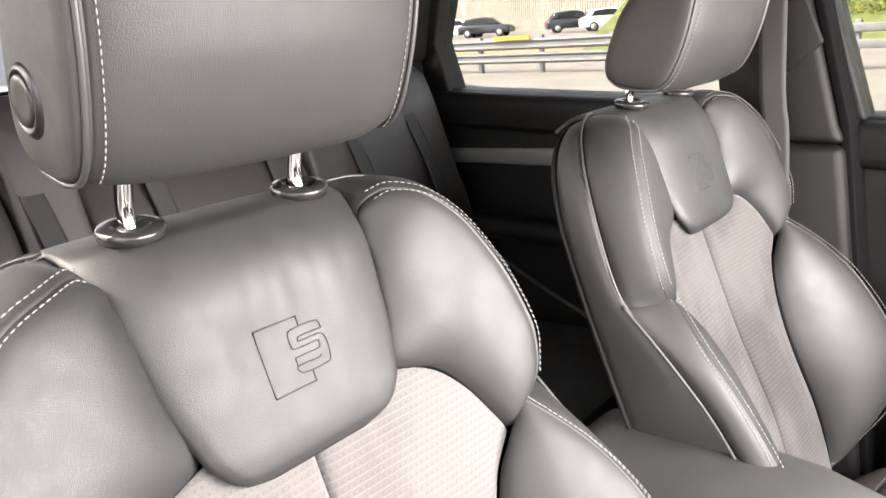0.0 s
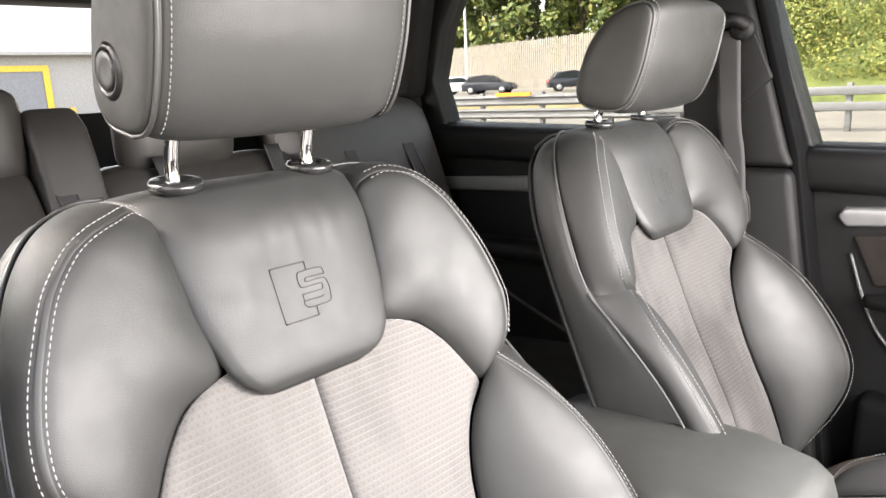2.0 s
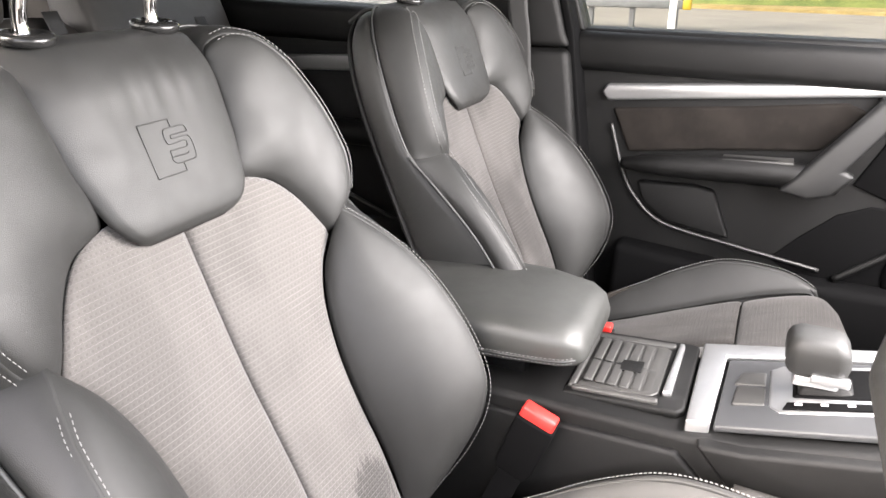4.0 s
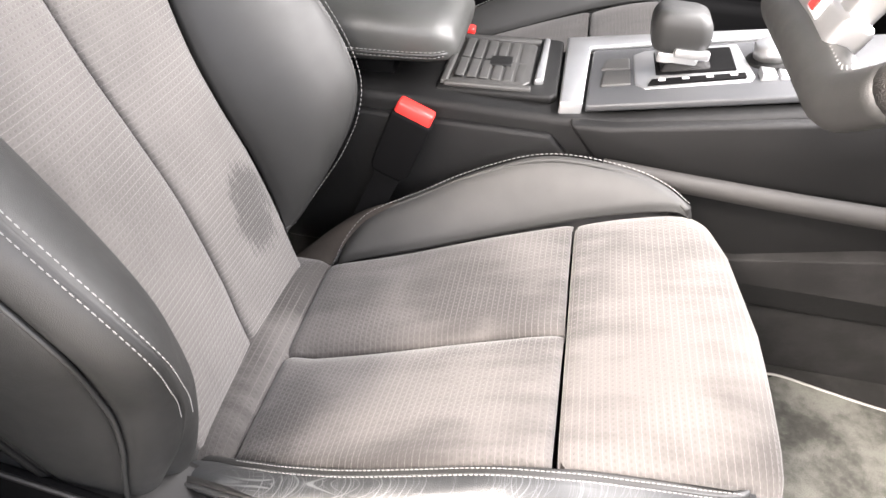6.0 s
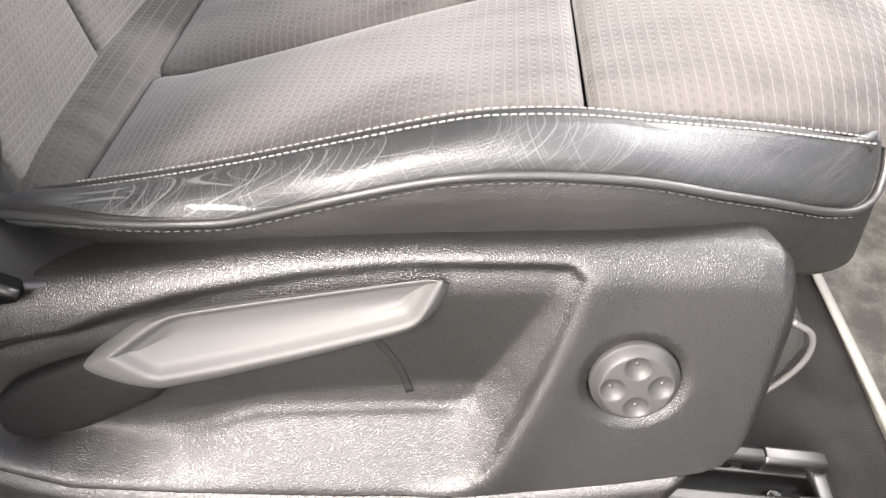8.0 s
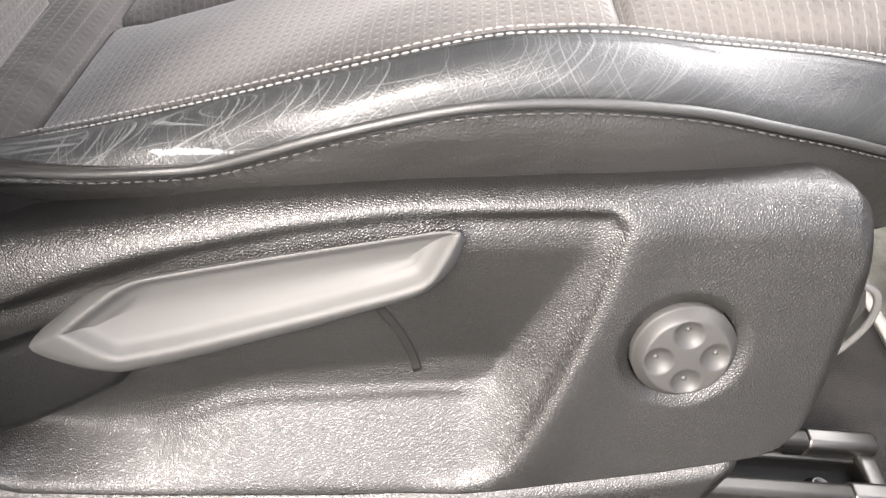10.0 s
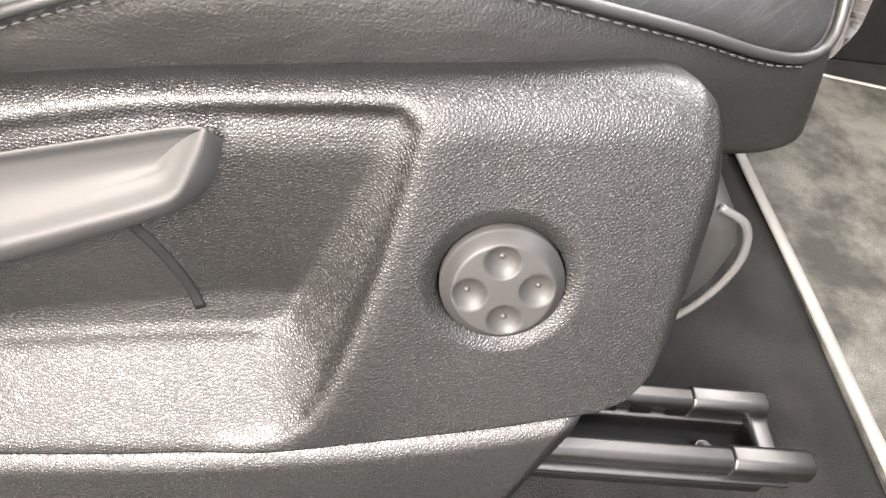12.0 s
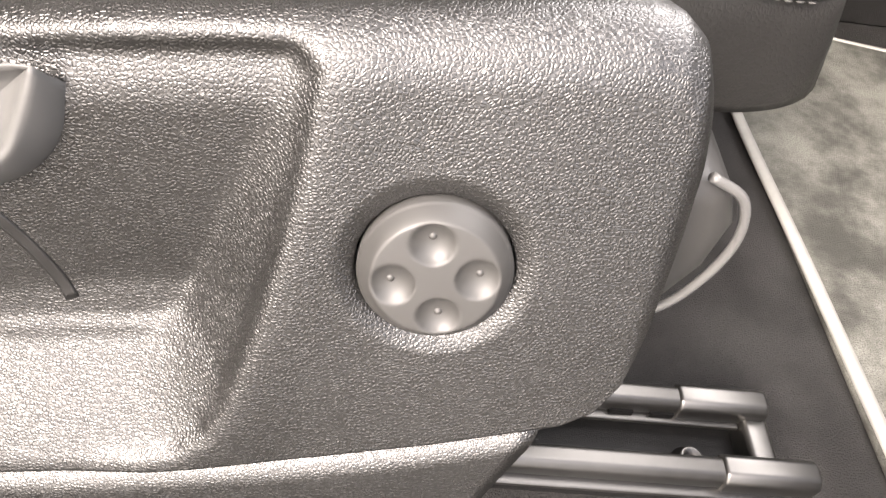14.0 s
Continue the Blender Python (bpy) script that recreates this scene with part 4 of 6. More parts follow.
    trim = part("side_trim", verts, faces, GRAIN, seat, "grained black plastic side trim with a recessed pocket")
    bm = bmesh.new()
    bm.from_mesh(trim.data)
    bmesh.ops.recalc_face_normals(bm, faces=bm.faces)
    bm.to_mesh(trim.data)
    bm.free()
    # lower lip under the trim
    al = [-0.40, -0.32, -0.25, -0.154, -0.094, -0.033, 0.007, 0.046]
    lo = [FP(x, float(np.interp(x, *RIM_LOW)) - 0.0010, -0.012) for x in al]
    hi = [FP(x + (0.004 if x < 0 else -0.55 * x), float(np.interp(x, *RIM_LOW)) - 0.055, -0.014) for x in al]
    patch("lower_trim", lo, hi, GRAIN, seat, FN, 60, 40, tuck=(0, 0, 0, 0), rip=lambda a, b: 0.011 * np.sqrt(np.maximum(1 - (1 - np.minimum(b / 0.22, 1)) ** 2, 0)))
    # slot of the lever's travel
    mid = curve([(-0.146, 0.012), (-0.133, -0.004), (-0.124, -0.020), (-0.1185, -0.035)], 14)
    deep = lambda p, q: relief[int(round((p + 0.45) / 0.001)), int(round((q + 0.125) / 0.001))]
    slot = [[FP(p + d, q + 0.4 * d, deep(p, q) + 0.0006) for p, q in mid] for d in (-0.0021, 0.0021)]
    patch("travel_slot", slot[0], slot[1], SLOT, trim, FN, 24, 6, tuck=(0, 0, 0, 0), solid=0.002)
    # height lever
    body = [(-0.1035, 0.0440), (-0.1042, 0.0400), (-0.1080, 0.0290), (-0.1147, 0.0200), (-0.1241, 0.0130), (-0.1490, 0.0020), (-0.1736, -0.0085), (-0.2251, -0.0290), (-0.2513, -0.0380), (-0.2600, -0.0400), (-0.2769, -0.0385), (-0.2955, -0.0330), (-0.2965, -0.0260), (-0.2694, -0.0002), (-0.2560, 0.0070), (-0.2420, 0.0130), (-0.1974, 0.0258), (-0.1500, 0.0375), (-0.1120, 0.0452), (-0.1035, 0.0440)]
    ridge = [(-0.1075, 0.0520), (-0.1090, 0.0460), (-0.1135, 0.0350), (-0.1175, 0.0270), (-0.1250, 0.0215), (-0.1480, 0.0120), (-0.1760, 0.0010), (-0.2230, -0.0165), (-0.2455, -0.0238), (-0.2530, -0.0258), (-0.2620, -0.0235), (-0.2770, -0.0150), (-0.2765, -0.0120), (-0.2560, 0.0070), (-0.2460, 0.0145), (-0.2350, 0.0190), (-0.1950, 0.0305), (-0.1490, 0.0430), (-0.1170, 0.0515), (-0.1075, 0.0520)]
    out, rim = curve(body, 153)[:-1], curve(ridge, 153)[:-1]
    inward = rim.mean(0) - rim
    inward /= np.linalg.norm(inward, axis=1, keepdims=True)
    tan = np.roll(rim, -3, 0) - np.roll(rim, 3, 0)
    nrm = np.stack([tan[:, 1], -tan[:, 0]], 1)
    nrm /= np.linalg.norm(nrm, axis=1, keepdims=True)
    nrm *= np.sign((nrm * inward).sum(1))[:, None]
    loops = []
    for k, w in ((0.0, -0.020), (0.0, -0.008), (0.08, -0.0050), (0.45, 0.0000), (0.80, 0.0036), (0.94, 0.0046)):
        loops.append([FP(p[0], p[1], w) for p in out * (1 - k) + rim * k])
    for inset, w in ((0.0004, 0.0050), (0.0016, 0.0047), (0.0030, 0.0030), (0.0048, 0.0004), (0.0068, -0.0012), (0.0085, -0.0018)):
        loops.append([FP(p[0], p[1], w) for p in rim + nrm * inset])
    spine = np.stack([np.clip(rim[:, 0], -0.248, -0.128), np.interp(np.clip(rim[:, 0], -0.248, -0.128), (-0.25, -0.10), (-0.004, 0.042))], 1)
    inner = rim + nrm * 0.0085
    for k in (0.15, 0.3, 0.5, 0.7, 0.86, 1.0):
        w = -0.0018 - 0.0022 * math.sin(k * math.pi / 2)
        loops.append([FP(*(p * (1 - k) + s * k), w) for p, s in zip(inner, spine)])
    dish = rings("height_lever", loops, LEVER, seat, "grey plastic seat height lever", cap=False)
    bm = bmesh.new()
    bm.from_mesh(dish.data)
    bmesh.ops.remove_doubles(bm, verts=bm.verts, dist=0.0002)
    bmesh.ops.recalc_face_normals(bm, faces=bm.faces)
    bm.to_mesh(dish.data)
    bm.free()
    lever = seat.children[-1]
    prism("lever_arm", [(-0.2700, -0.010), (-0.2927, -0.0218), (-0.3246, -0.0385), (-0.3430, -0.0500), (-0.3515, -0.0590), (-0.3545, -0.0700), (-0.3520, -0.0810), (-0.3450, -0.0860), (-0.3346, -0.0865), (-0.3092, -0.0785), (-0.2829, -0.0640), (-0.2585, -0.0480), (-0.2450, -0.0300)], FP, (-0.036, -0.005), SOFT, lever, 0.006, "smooth black arm of the lever")
    # four-way lumbar switch
    nr, nt = 40, 96
    verts, faces = [FP(0, 0, 0.0015)], []
    dimples = [(-0.0021, 0.0122), (-0.0126, -0.0025), (0.0124, 0.0018), (0.0021, -0.0124)]
    def face(x, y):
        r = math.hypot(x, y)
        h = 0.0062 - 0.0006 * (r / 0.02) ** 2
        if r > 0.0190:
            h -= 0.0052 * min((r - 0.0190) / 0.0046, 1) ** 1.25
        for dx, dy in dimples:
            q = math.hypot(x - dx, y - dy) / 0.0068
            if q < 1:
                h -= 0.0030 * (1 - q * q) ** 0.8
        return h
    verts = [FP(0, 0, face(0, 0))]
    for i in range(1, nr + 1):
        for k in range(nt):
            r, t = 0.0239 * i / nr, 2 * math.pi * k / nt
            verts.append(FP(r * math.cos(t), r * math.sin(t), face(r * math.cos(t), r * math.sin(t))))
    for k in range(nt):
        l = (k + 1) % nt
        faces.append((0, 1 + k, 1 + l))
        for i in range(nr - 1):
            faces.append((1 + i * nt + k, 1 + (i + 1) * nt + k, 1 + (i + 1) * nt + l, 1 + i * nt + l))
    base = len(verts)
    for k in range(nt):
        t = 2 * math.pi * k / nt
        verts.append(FP(0.0239 * math.cos(t), 0.0239 * math.sin(t), -0.0125))
        faces.append((1 + (nr - 1) * nt + k, base + k, base + (k + 1) % nt, 1 + (nr - 1) * nt + (k + 1) % nt))
    knob = part("lumbar_switch", verts, faces, SMOOTH, seat, "round grey lumbar switch with four finger dimples")
    # black disc at the bore's bottom; the gap's darkness is put into its colour
    ring = [[FP(rr * math.cos(t), rr * math.sin(t), ww) for t in np.linspace(0, 2 * math.pi, 72, endpoint=False)] for rr, ww in ((0.001, -0.0135), (0.0246, -0.0135), (0.0246, -0.0120), (0.001, -0.0120))]
    rings("switch_gap", ring, BLACK, seat, "black disc closing the bore behind the lumbar switch")
    for dx, dy in dimples:
        disc("tactile_dot", FP(dx * 1.06, dy * 1.06 + 0.0008, face(dx, dy) - 0.0006), FN, [(0.0002, 0.0014), (0.0009, 0.0012), (0.0014, 0.0005), (0.0015, 0.0)], SMOOTH, knob, seg=16)


side_trim()

# ---- seat rails and floor ----
def seat_rails():
    rail = thing("seat_rail", (0.25, -0.23, 0.49), "steel seat slide rail with bolted end, on dark carpet", "seat rail")
    along = lambda y, z, w: (w, y, z)
    for y, z, x1 in ((-0.250, 0.519, 0.333), (-0.209, 0.511, 0.323)):
        form = lambda k: [(y - 0.0058 * k, z - 0.006 * k), (y - 0.0062 * k, z + 0.002 * k), (y - 0.0035 * k, z + 0.0055 * k), (y + 0.0035 * k, z + 0.0055 * k), (y + 0.0062 * k, z + 0.002 * k), (y + 0.0058 * k, z - 0.006 * k)]
        prism("slide", form(1.0), along, (-0.30, x1 - 0.030), STEEL, rail, 0.0015)
        prism("end_sleeve", form(1.25), along, (x1 - 0.046, x1), STEEL, rail, 0.0018, "steel end sleeve of the slide")
        prism("flange", [(y - 0.010, z - 0.0095), (y - 0.010, z - 0.0065), (y + 0.010, z - 0.0065), (y + 0.010, z - 0.0095)], along, (-0.30, x1 - 0.012), STEEL, rail, 0.001)
    box("channel", (-0.30, -0.252, 0.486), (0.318, -0.206, 0.494), SOFT, rail, 0.002, "oily black channel between the slides")
    box("end_bracket", (0.311, -0.246, 0.487), (0.325, -0.206, 0.509), STEEL, rail, 0.003)
    bolt = disc("bolt", (0.283, -0.236, 0.494), (0, 0, 1), [(0.001, 0.0), (0.0085, 0.0), (0.0085, 0.003), (0.006, 0.004), (0.006, 0.009), (0.0045, 0.010), (0.0035, 0.006), (0.001, 0.006)], STEEL, rail, seg=24)
    for x in (0.222, 0.243, 0.264):
        box("rail_slot", (x, -0.2165, 0.5045), (x + 0.012, -0.2125, 0.508), BLACK, rail, 0)
    return rail


seat_rails()
slide = thing("slide_handle", (0.25, -0.19, 0.58), "black plastic slide handle with a bright edge", "seat handle")
prism("grip", [(0.205, 0.665), (0.243, 0.660), (0.252, 0.640), (0.250, 0.615), (0.240, 0.590), (0.215, 0.575), (0.19, 0.58)], lambda a, b, w: (a, w, b), (-0.215, -0.10), SMOOTH, slide, 0.010)
tube("bright_edge", [(0.232, -0.214, 0.664), (0.247, -0.214, 0.655), (0.2535, -0.214, 0.636), (0.250, -0.214, 0.612), (0.238, -0.214, 0.590), (0.214, -0.214, 0.578)], 0.0020, GALV_EDGE, slide, n=40)

FLOOR_Z = 0.44
floor = tagged(box("floor", (-2.2, -0.42, FLOOR_Z - 0.06), (1.25, 1.12, FLOOR_Z), CARPET, None, 0.0), "dark grey carpeted car floor", "floor", kind="structure")
sill = tagged(prism("sill", [(-0.56, 0.30), (-0.585, 0.40), (-0.56, 0.455), (-0.44, 0.475), (-0.40, 0.455), (-0.38, 0.30)], lambda y, z, w: (w, y, z), (-1.3, 1.1), SOFT, None, 0.01), "black door sill along the open doorway", "sill", kind="structure")

mat = thing("floor_mat", (0.65, 0.05, FLOOR_Z), "grey carpet floor mat with a pale bound edge", "floor mat")
prism("carpet_sheet", [(0.432, -0.27), (0.98, -0.27), (1.0, 0.20), (0.80, 0.235), (0.62, 0.268), (0.46, 0.305), (0.425, 0.28)], lambda a, b, w: (a, b, w), (FLOOR_Z + 0.001, FLOOR_Z + 0.009), MAT, mat, 0.003)
tube("bound_edge", [(0.440, -0.27, FLOOR_Z + 0.009), (0.432, -0.05, FLOOR_Z + 0.009), (0.425, 0.10, FLOOR_Z + 0.009), (0.422, 0.25, FLOOR_Z + 0.009)], 0.0055, EDGE, mat, n=60, squash=0.6)
tube("bound_edge", [(0.422, 0.25, FLOOR_Z + 0.009), (0.430, 0.292, FLOOR_Z + 0.009), (0.46, 0.304, FLOOR_Z + 0.009), (0.53, 0.288, FLOOR_Z + 0.009), (0.61, 0.270, FLOOR_Z + 0.009), (0.80, 0.237, FLOOR_Z + 0.009), (1.0, 0.20, FLOOR_Z + 0.009)], 0.0026, EDGE, mat, n=120, squash=0.6)

# ---- centre console ----
console = thing("centre_console", (0.1, 0.375, FLOOR_Z), "black centre console with aluminium trim, gear selector and phone tray", "centre console")
KX = lambda x, z, w: (x, w, z)
SIDE = [(-0.46, 0.60), (-0.46, 0.80), (-0.36, 0.845), (-0.20, 0.846), (0.066, 0.846), (0.13, 0.852), (0.40, 0.908), (0.62, 0.968), (0.74, 1.04), (0.80, 1.02), (0.80, 0.60)]
prism("body", SIDE, KX, (0.272, 0.485), SOFT, console, 0.010, "soft black console body")
prism("side_panel", [(-0.30, 0.60), (-0.30, 0.822), (0.055, 0.826), (0.105, 0.775), (0.115, 0.60)], KX, (0.262, 0.300), SOFT, console, 0.006, "black side panel of the console")
prism("front_side_panel", [(0.075, 0.846), (0.13, 0.850), (0.42, 0.905), (0.70, 0.985), (0.70, 0.80), (0.30, 0.795), (0.128, 0.785)], KX, (0.258, 0.300), SOFT, console, 0.006)
tube("side_ledge", [(0.125, 0.250, 0.800), (0.25, 0.246, 0.796), (0.40, 0.244, 0.792), (0.70, 0.24, 0.79)], (0.010, 0.013), LEDGE, console, n=30, squash=1.3, label="grained ledge along the console")
prism("tunnel_carpet", [(-0.46, 0.44), (-0.46, 0.66), (0.13, 0.69), (0.32, 0.686), (0.48, 0.725), (0.80, 0.76), (0.80, 0.44)], lambda x, z, w: (x, w + 0.30 * (0.70 - z), z), (0.254, 0.420), CARPET, console, 0.004, "dark carpet on the tunnel")
KZ = lambda x, y, w: (x, y, w + 0.0585 * x + 0.15 * max(0.0, x - 0.12))
# phone tray
prism("tray_frame", [(-0.100, 0.305), (0.048, 0.305), (0.056, 0.315), (0.056, 0.488), (0.046, 0.494), (-0.100, 0.494)], KZ, (0.842, 0.854), SOFT, console, 0.004)
tray = prism("phone_tray", [(-0.086, 0.325), (0.012, 0.330), (0.020, 0.340), (0.020, 0.462), (0.010, 0.470), (-0.086, 0.470)], KZ, (0.849, 0.8555), SMOOTH, console, 0.003, "ribbed grey rubber phone tray")
for k in range(6):
    x = -0.080 + 0.0158 * k
    for y0, y1 in ((0.336, 0.392), (0.396, 0.462)):
        box("rib", (x, y0, 0.853), (x + 0.0125, y1, 0.8562), SMOOTH, tray, 0.002)
prism("charging_mark", [(-0.046, 0.378), (-0.010, 0.380), (-0.010, 0.410), (-0.046, 0.408)], KZ, (0.853, 0.8585), SOFT, tray, 0.001, "dark embossed charging mark")
for a, b, c, d in ((-0.096, 0.318, -0.086, 0.474), (-0.096, 0.466, 0.024, 0.478), (-0.090, 0.312, 0.022, 0.322)):
    prism("tray_wall", [(a, b), (c, b), (c, d), (a, d)], KZ, (0.848, 0.8595), SMOOTH, tray, 0.003)
prism("tray_bar", [(0.024, 0.335), (0.036, 0.338), (0.036, 0.475), (0.028, 0.478)], KZ, (0.850, 0.862), SATIN, console, 0.003, "satin aluminium tray bar")
# aluminium frame round the selector
prism("cross_trim", [(0.060, 0.288), (0.088, 0.292), (0.094, 0.470), (0.42, 0.475), (0.42, 0.498), (0.060, 0.498)], KZ, (0.846, 0.857), SATIN, console, 0.003, "satin aluminium trim")
prism("trim_apron", [(0.060, 0.285), (0.088, 0.289), (0.088, 0.294), (0.060, 0.290)], KZ, (0.830, 0.858), SATIN, console, 0.002, "satin aluminium trim")
prism("selector_plate", [(0.092, 0.292), (0.60, 0.300), (0.60, 0.468), (0.098, 0.466)], KZ, (0.843, 0.853), PLATE, console, 0.003)
prism("card_slot", [(0.105, 0.480), (0.225, 0.484), (0.225, 0.494), (0.105, 0.490)], KZ, (0.850, 0.8585), BLACK, console, 0)
park = prism("parking_brake_switch", [(0.108, 0.342), (0.146, 0.345), (0.146, 0.388), (0.112, 0.388)], KZ, (0.850, 0.859), SMOOTH, console, 0.003)
prism("start_switch", [(0.108, 0.394), (0.146, 0.394), (0.146, 0.430), (0.116, 0.428)], KZ, (0.850, 0.858), SMOOTH, console, 0.003)
prism("selector_bezel", [(0.150, 0.345), (0.162, 0.330), (0.285, 0.338), (0.292, 0.350), (0.283, 0.455), (0.165, 0.450), (0.150, 0.438)], KZ, (0.850, 0.858), SATIN, console, 0.003, "satin aluminium selector bezel")
prism("indicator_strip", [(0.165, 0.336), (0.280, 0.343), (0.280, 0.358), (0.170, 0.352)], KZ, (0.852, 0.8605), BLACK, console, 0.001, "black strip with pale selector marks")
for k in range(4):
    x = 0.178 + 0.028 * k
    prism("selector_mark", [(x, 0.3445 + 0.0015 * k), (x + 0.008, 0.3447 + 0.0015 * k), (x + 0.008, 0.3497 + 0.0015 * k), (x, 0.3495 + 0.0015 * k)], KZ, (0.8595, 0.8612), PALE, console, 0)
prism("selector_well", [(0.176, 0.366), (0.272, 0.368), (0.272, 0.442), (0.176, 0.440)], KZ, (0.852, 0.8605), BLACK, console, 0.003)
sel = thing("gear_selector", (0.222, 0.398, 0.872), "black leather gear selector with a satin collar", "gear selector")
boot = [[(0.214 + 0.034 * k * cx, 0.396 + 0.027 * k * cy, z) for cx, cy in ((1, 1), (-1, 1), (-1, -1), (1, -1))] for k, z in ((1.0, 0.872), (0.92, 0.890), (0.62, 0.898), (0.55, 0.910))]
soften(rings("boot", boot, SOFT, sel, "black folded boot"), 0.004, 2, 20)
kn = [[(0.196 + sx * a + d, 0.391 + sy * b, z) for sx, sy in ((-1, -0.7), (-0.7, -1), (0.7, -1), (1, -0.7), (1, 0.7), (0.7, 1), (-0.7, 1), (-1, 0.7))] for z, a, b, d in ((0.905, 0.027, 0.019, 0), (0.912, 0.034, 0.025, 0), (0.928, 0.037, 0.029, 0), (0.946, 0.036, 0.030, -0.002), (0.957, 0.030, 0.026, -0.003), (0.961, 0.019, 0.018, -0.004))]
soften(rings("knob", kn, LEATHER, sel, "black leather selector knob"), 0.004, 2, 20)
box("collar", (0.172, 0.374, 0.890), (0.224, 0.408, 0.906), SATIN, sel, 0.004)
box("front_band", (0.190, 0.3605, 0.905), (0.234, 0.372, 0.9165), SATIN, sel, 0.003, "satin band on the knob")
dial = thing("rotary_controller", (0.318, 0.40, 0.900), "round satin rotary controller on the console", "rotary knob")
disc("base_ring", (0.318, 0.400, 0.900), (-0.2, 0, 1), [(0.002, 0), (0.031, 0), (0.031, 0.006), (0.027, 0.009), (0.002, 0.009)], SOFT, dial)
disc("knob", (0.317, 0.400, 0.909), (-0.2, 0, 1), [(0.002, 0), (0.024, 0), (0.024, 0.016), (0.021, 0.019), (0.002, 0.018)], SATIN, dial)
for k, (x, y) in enumerate(((0.318, 0.352), (0.340, 0.352), (0.362, 0.354))):
    tagged(box("shortcut_button", (x - 0.022, y - 0.012, 0.890), (x - 0.004, y + 0.014, 0.908), SATIN, None, 0.002), "small satin console button", "button", "console buttons")
disc_btn = thing("volume_knob", (0.345, 0.487, 0.905), "small chrome volume knob beside the selector", "knob")
disc("cap", (0.345, 0.487, 0.905), (0, 0, 1), [(0.001, 0), (0.011, 0), (0.011, 0.010), (0.009, 0.012), (0.001, 0.012)], CHROME, disc_btn, seg=28)
# armrest
arm = thing("armrest", (-0.25, 0.40, 0.84), "black leather centre armrest lid with stitched edge", "armrest")
loops = []
for x, z0, z1, y0, y1 in ((-0.455, 0.875, 0.905, 0.318, 0.520), (-0.45, 0.862, 0.918, 0.305, 0.533), (-0.42, 0.856, 0.926, 0.300, 0.538), (-0.30, 0.856, 0.936, 0.298, 0.536), (-0.18, 0.862, 0.938, 0.300, 0.528), (-0.110, 0.868, 0.932, 0.306, 0.512), (-0.088, 0.872, 0.922, 0.316, 0.498), (-0.078, 0.880, 0.905, 0.332, 0.480)):
    m, h, d, e = (y0 + y1) / 2, (y1 - y0) / 2, (z0 + z1) / 2, (z1 - z0) / 2
    loops.append([(x, m + h * math.copysign(abs(math.cos(t)) ** 0.45, math.cos(t)), d + e * math.copysign(abs(math.sin(t)) ** 0.6, math.sin(t))) for t in np.linspace(0, 2 * math.pi, 44, endpoint=False)])
rings("lid", loops, ARMREST, arm)
for dz in (0.0, -0.007):
    stitching("stitching", [(-0.44, 0.302, 0.884 + dz), (-0.30, 0.2965, 0.886 + dz), (-0.18, 0.2985, 0.890 + dz), (-0.11, 0.304, 0.893 + dz), (-0.090, 0.315, 0.894 + dz)], arm, out=(0, -1, 0.3), r=0.0006)
tube("seam", [(-0.44, 0.3025, 0.8805), (-0.30, 0.297, 0.8825), (-0.18, 0.299, 0.8865), (-0.11, 0.3045, 0.8895), (-0.088, 0.3165, 0.8905)], 0.0014, PIPING, arm, n=40)
box("hinge_block", (-0.40, 0.33, 0.835), (-0.16, 0.46, 0.868), BLACK, arm, 0.006)
# driver's belt buckle
buckle = thing("belt_buckle", (-0.13, 0.245, 0.70), "black seat belt buckle with a red release button", "belt buckle")
def BK(a, b, w):
    return np.array((-0.128, 0.235, 0.795)) + a * np.array((0.93, 0.0, -0.36)) + b * np.array((0.33, 0.12, 0.93)) + w * np.array((0, 1.0, -0.12))
prism("housing", [(-0.025, -0.030), (-0.020, -0.040), (0.020, -0.040), (0.026, -0.028), (0.027, 0.045), (-0.027, 0.045)], BK, (-0.013, 0.016), BLACK, buckle, 0.004)
prism("release_button", [(-0.024, 0.040), (0.024, 0.040), (0.024, 0.060), (-0.024, 0.060)], BK, (-0.010, 0.013), RED, buckle, 0.004, "red release button")
prism("strap", [(-0.020, -0.16), (0.014, -0.16), (0.018, -0.035), (-0.016, -0.035)], BK, (-0.004, 0.004), BLACK, buckle, 0.001)
buckle2 = thing("belt_buckle", (-0.09, 0.49, 0.80), "black belt buckle with red button beside the passenger seat", "belt buckle")
box("housing", (-0.118, 0.500, 0.75), (-0.075, 0.525, 0.842), SOFT, buckle2, 0.004)
box("release_button", (-0.115, 0.503, 0.840), (-0.078, 0.522, 0.852), RED, buckle2, 0.003, "red release button")

# ---- recliner cover at the seat's hinge ----
rc = lambda x, z, w: (x, w, z)
prism("recliner_cover", [(-0.44, 0.62), (-0.44, 0.745), (-0.36, 0.732), (-0.31, 0.722), (-0.262, 0.711), (-0.22, 0.689), (-0.180, 0.673), (-0.182, 0.664), (-0.22, 0.650), (-0.29, 0.636)], rc, (-0.256, -0.244), BLACK, driver_seat, 0.004, "black plastic hinge cover")
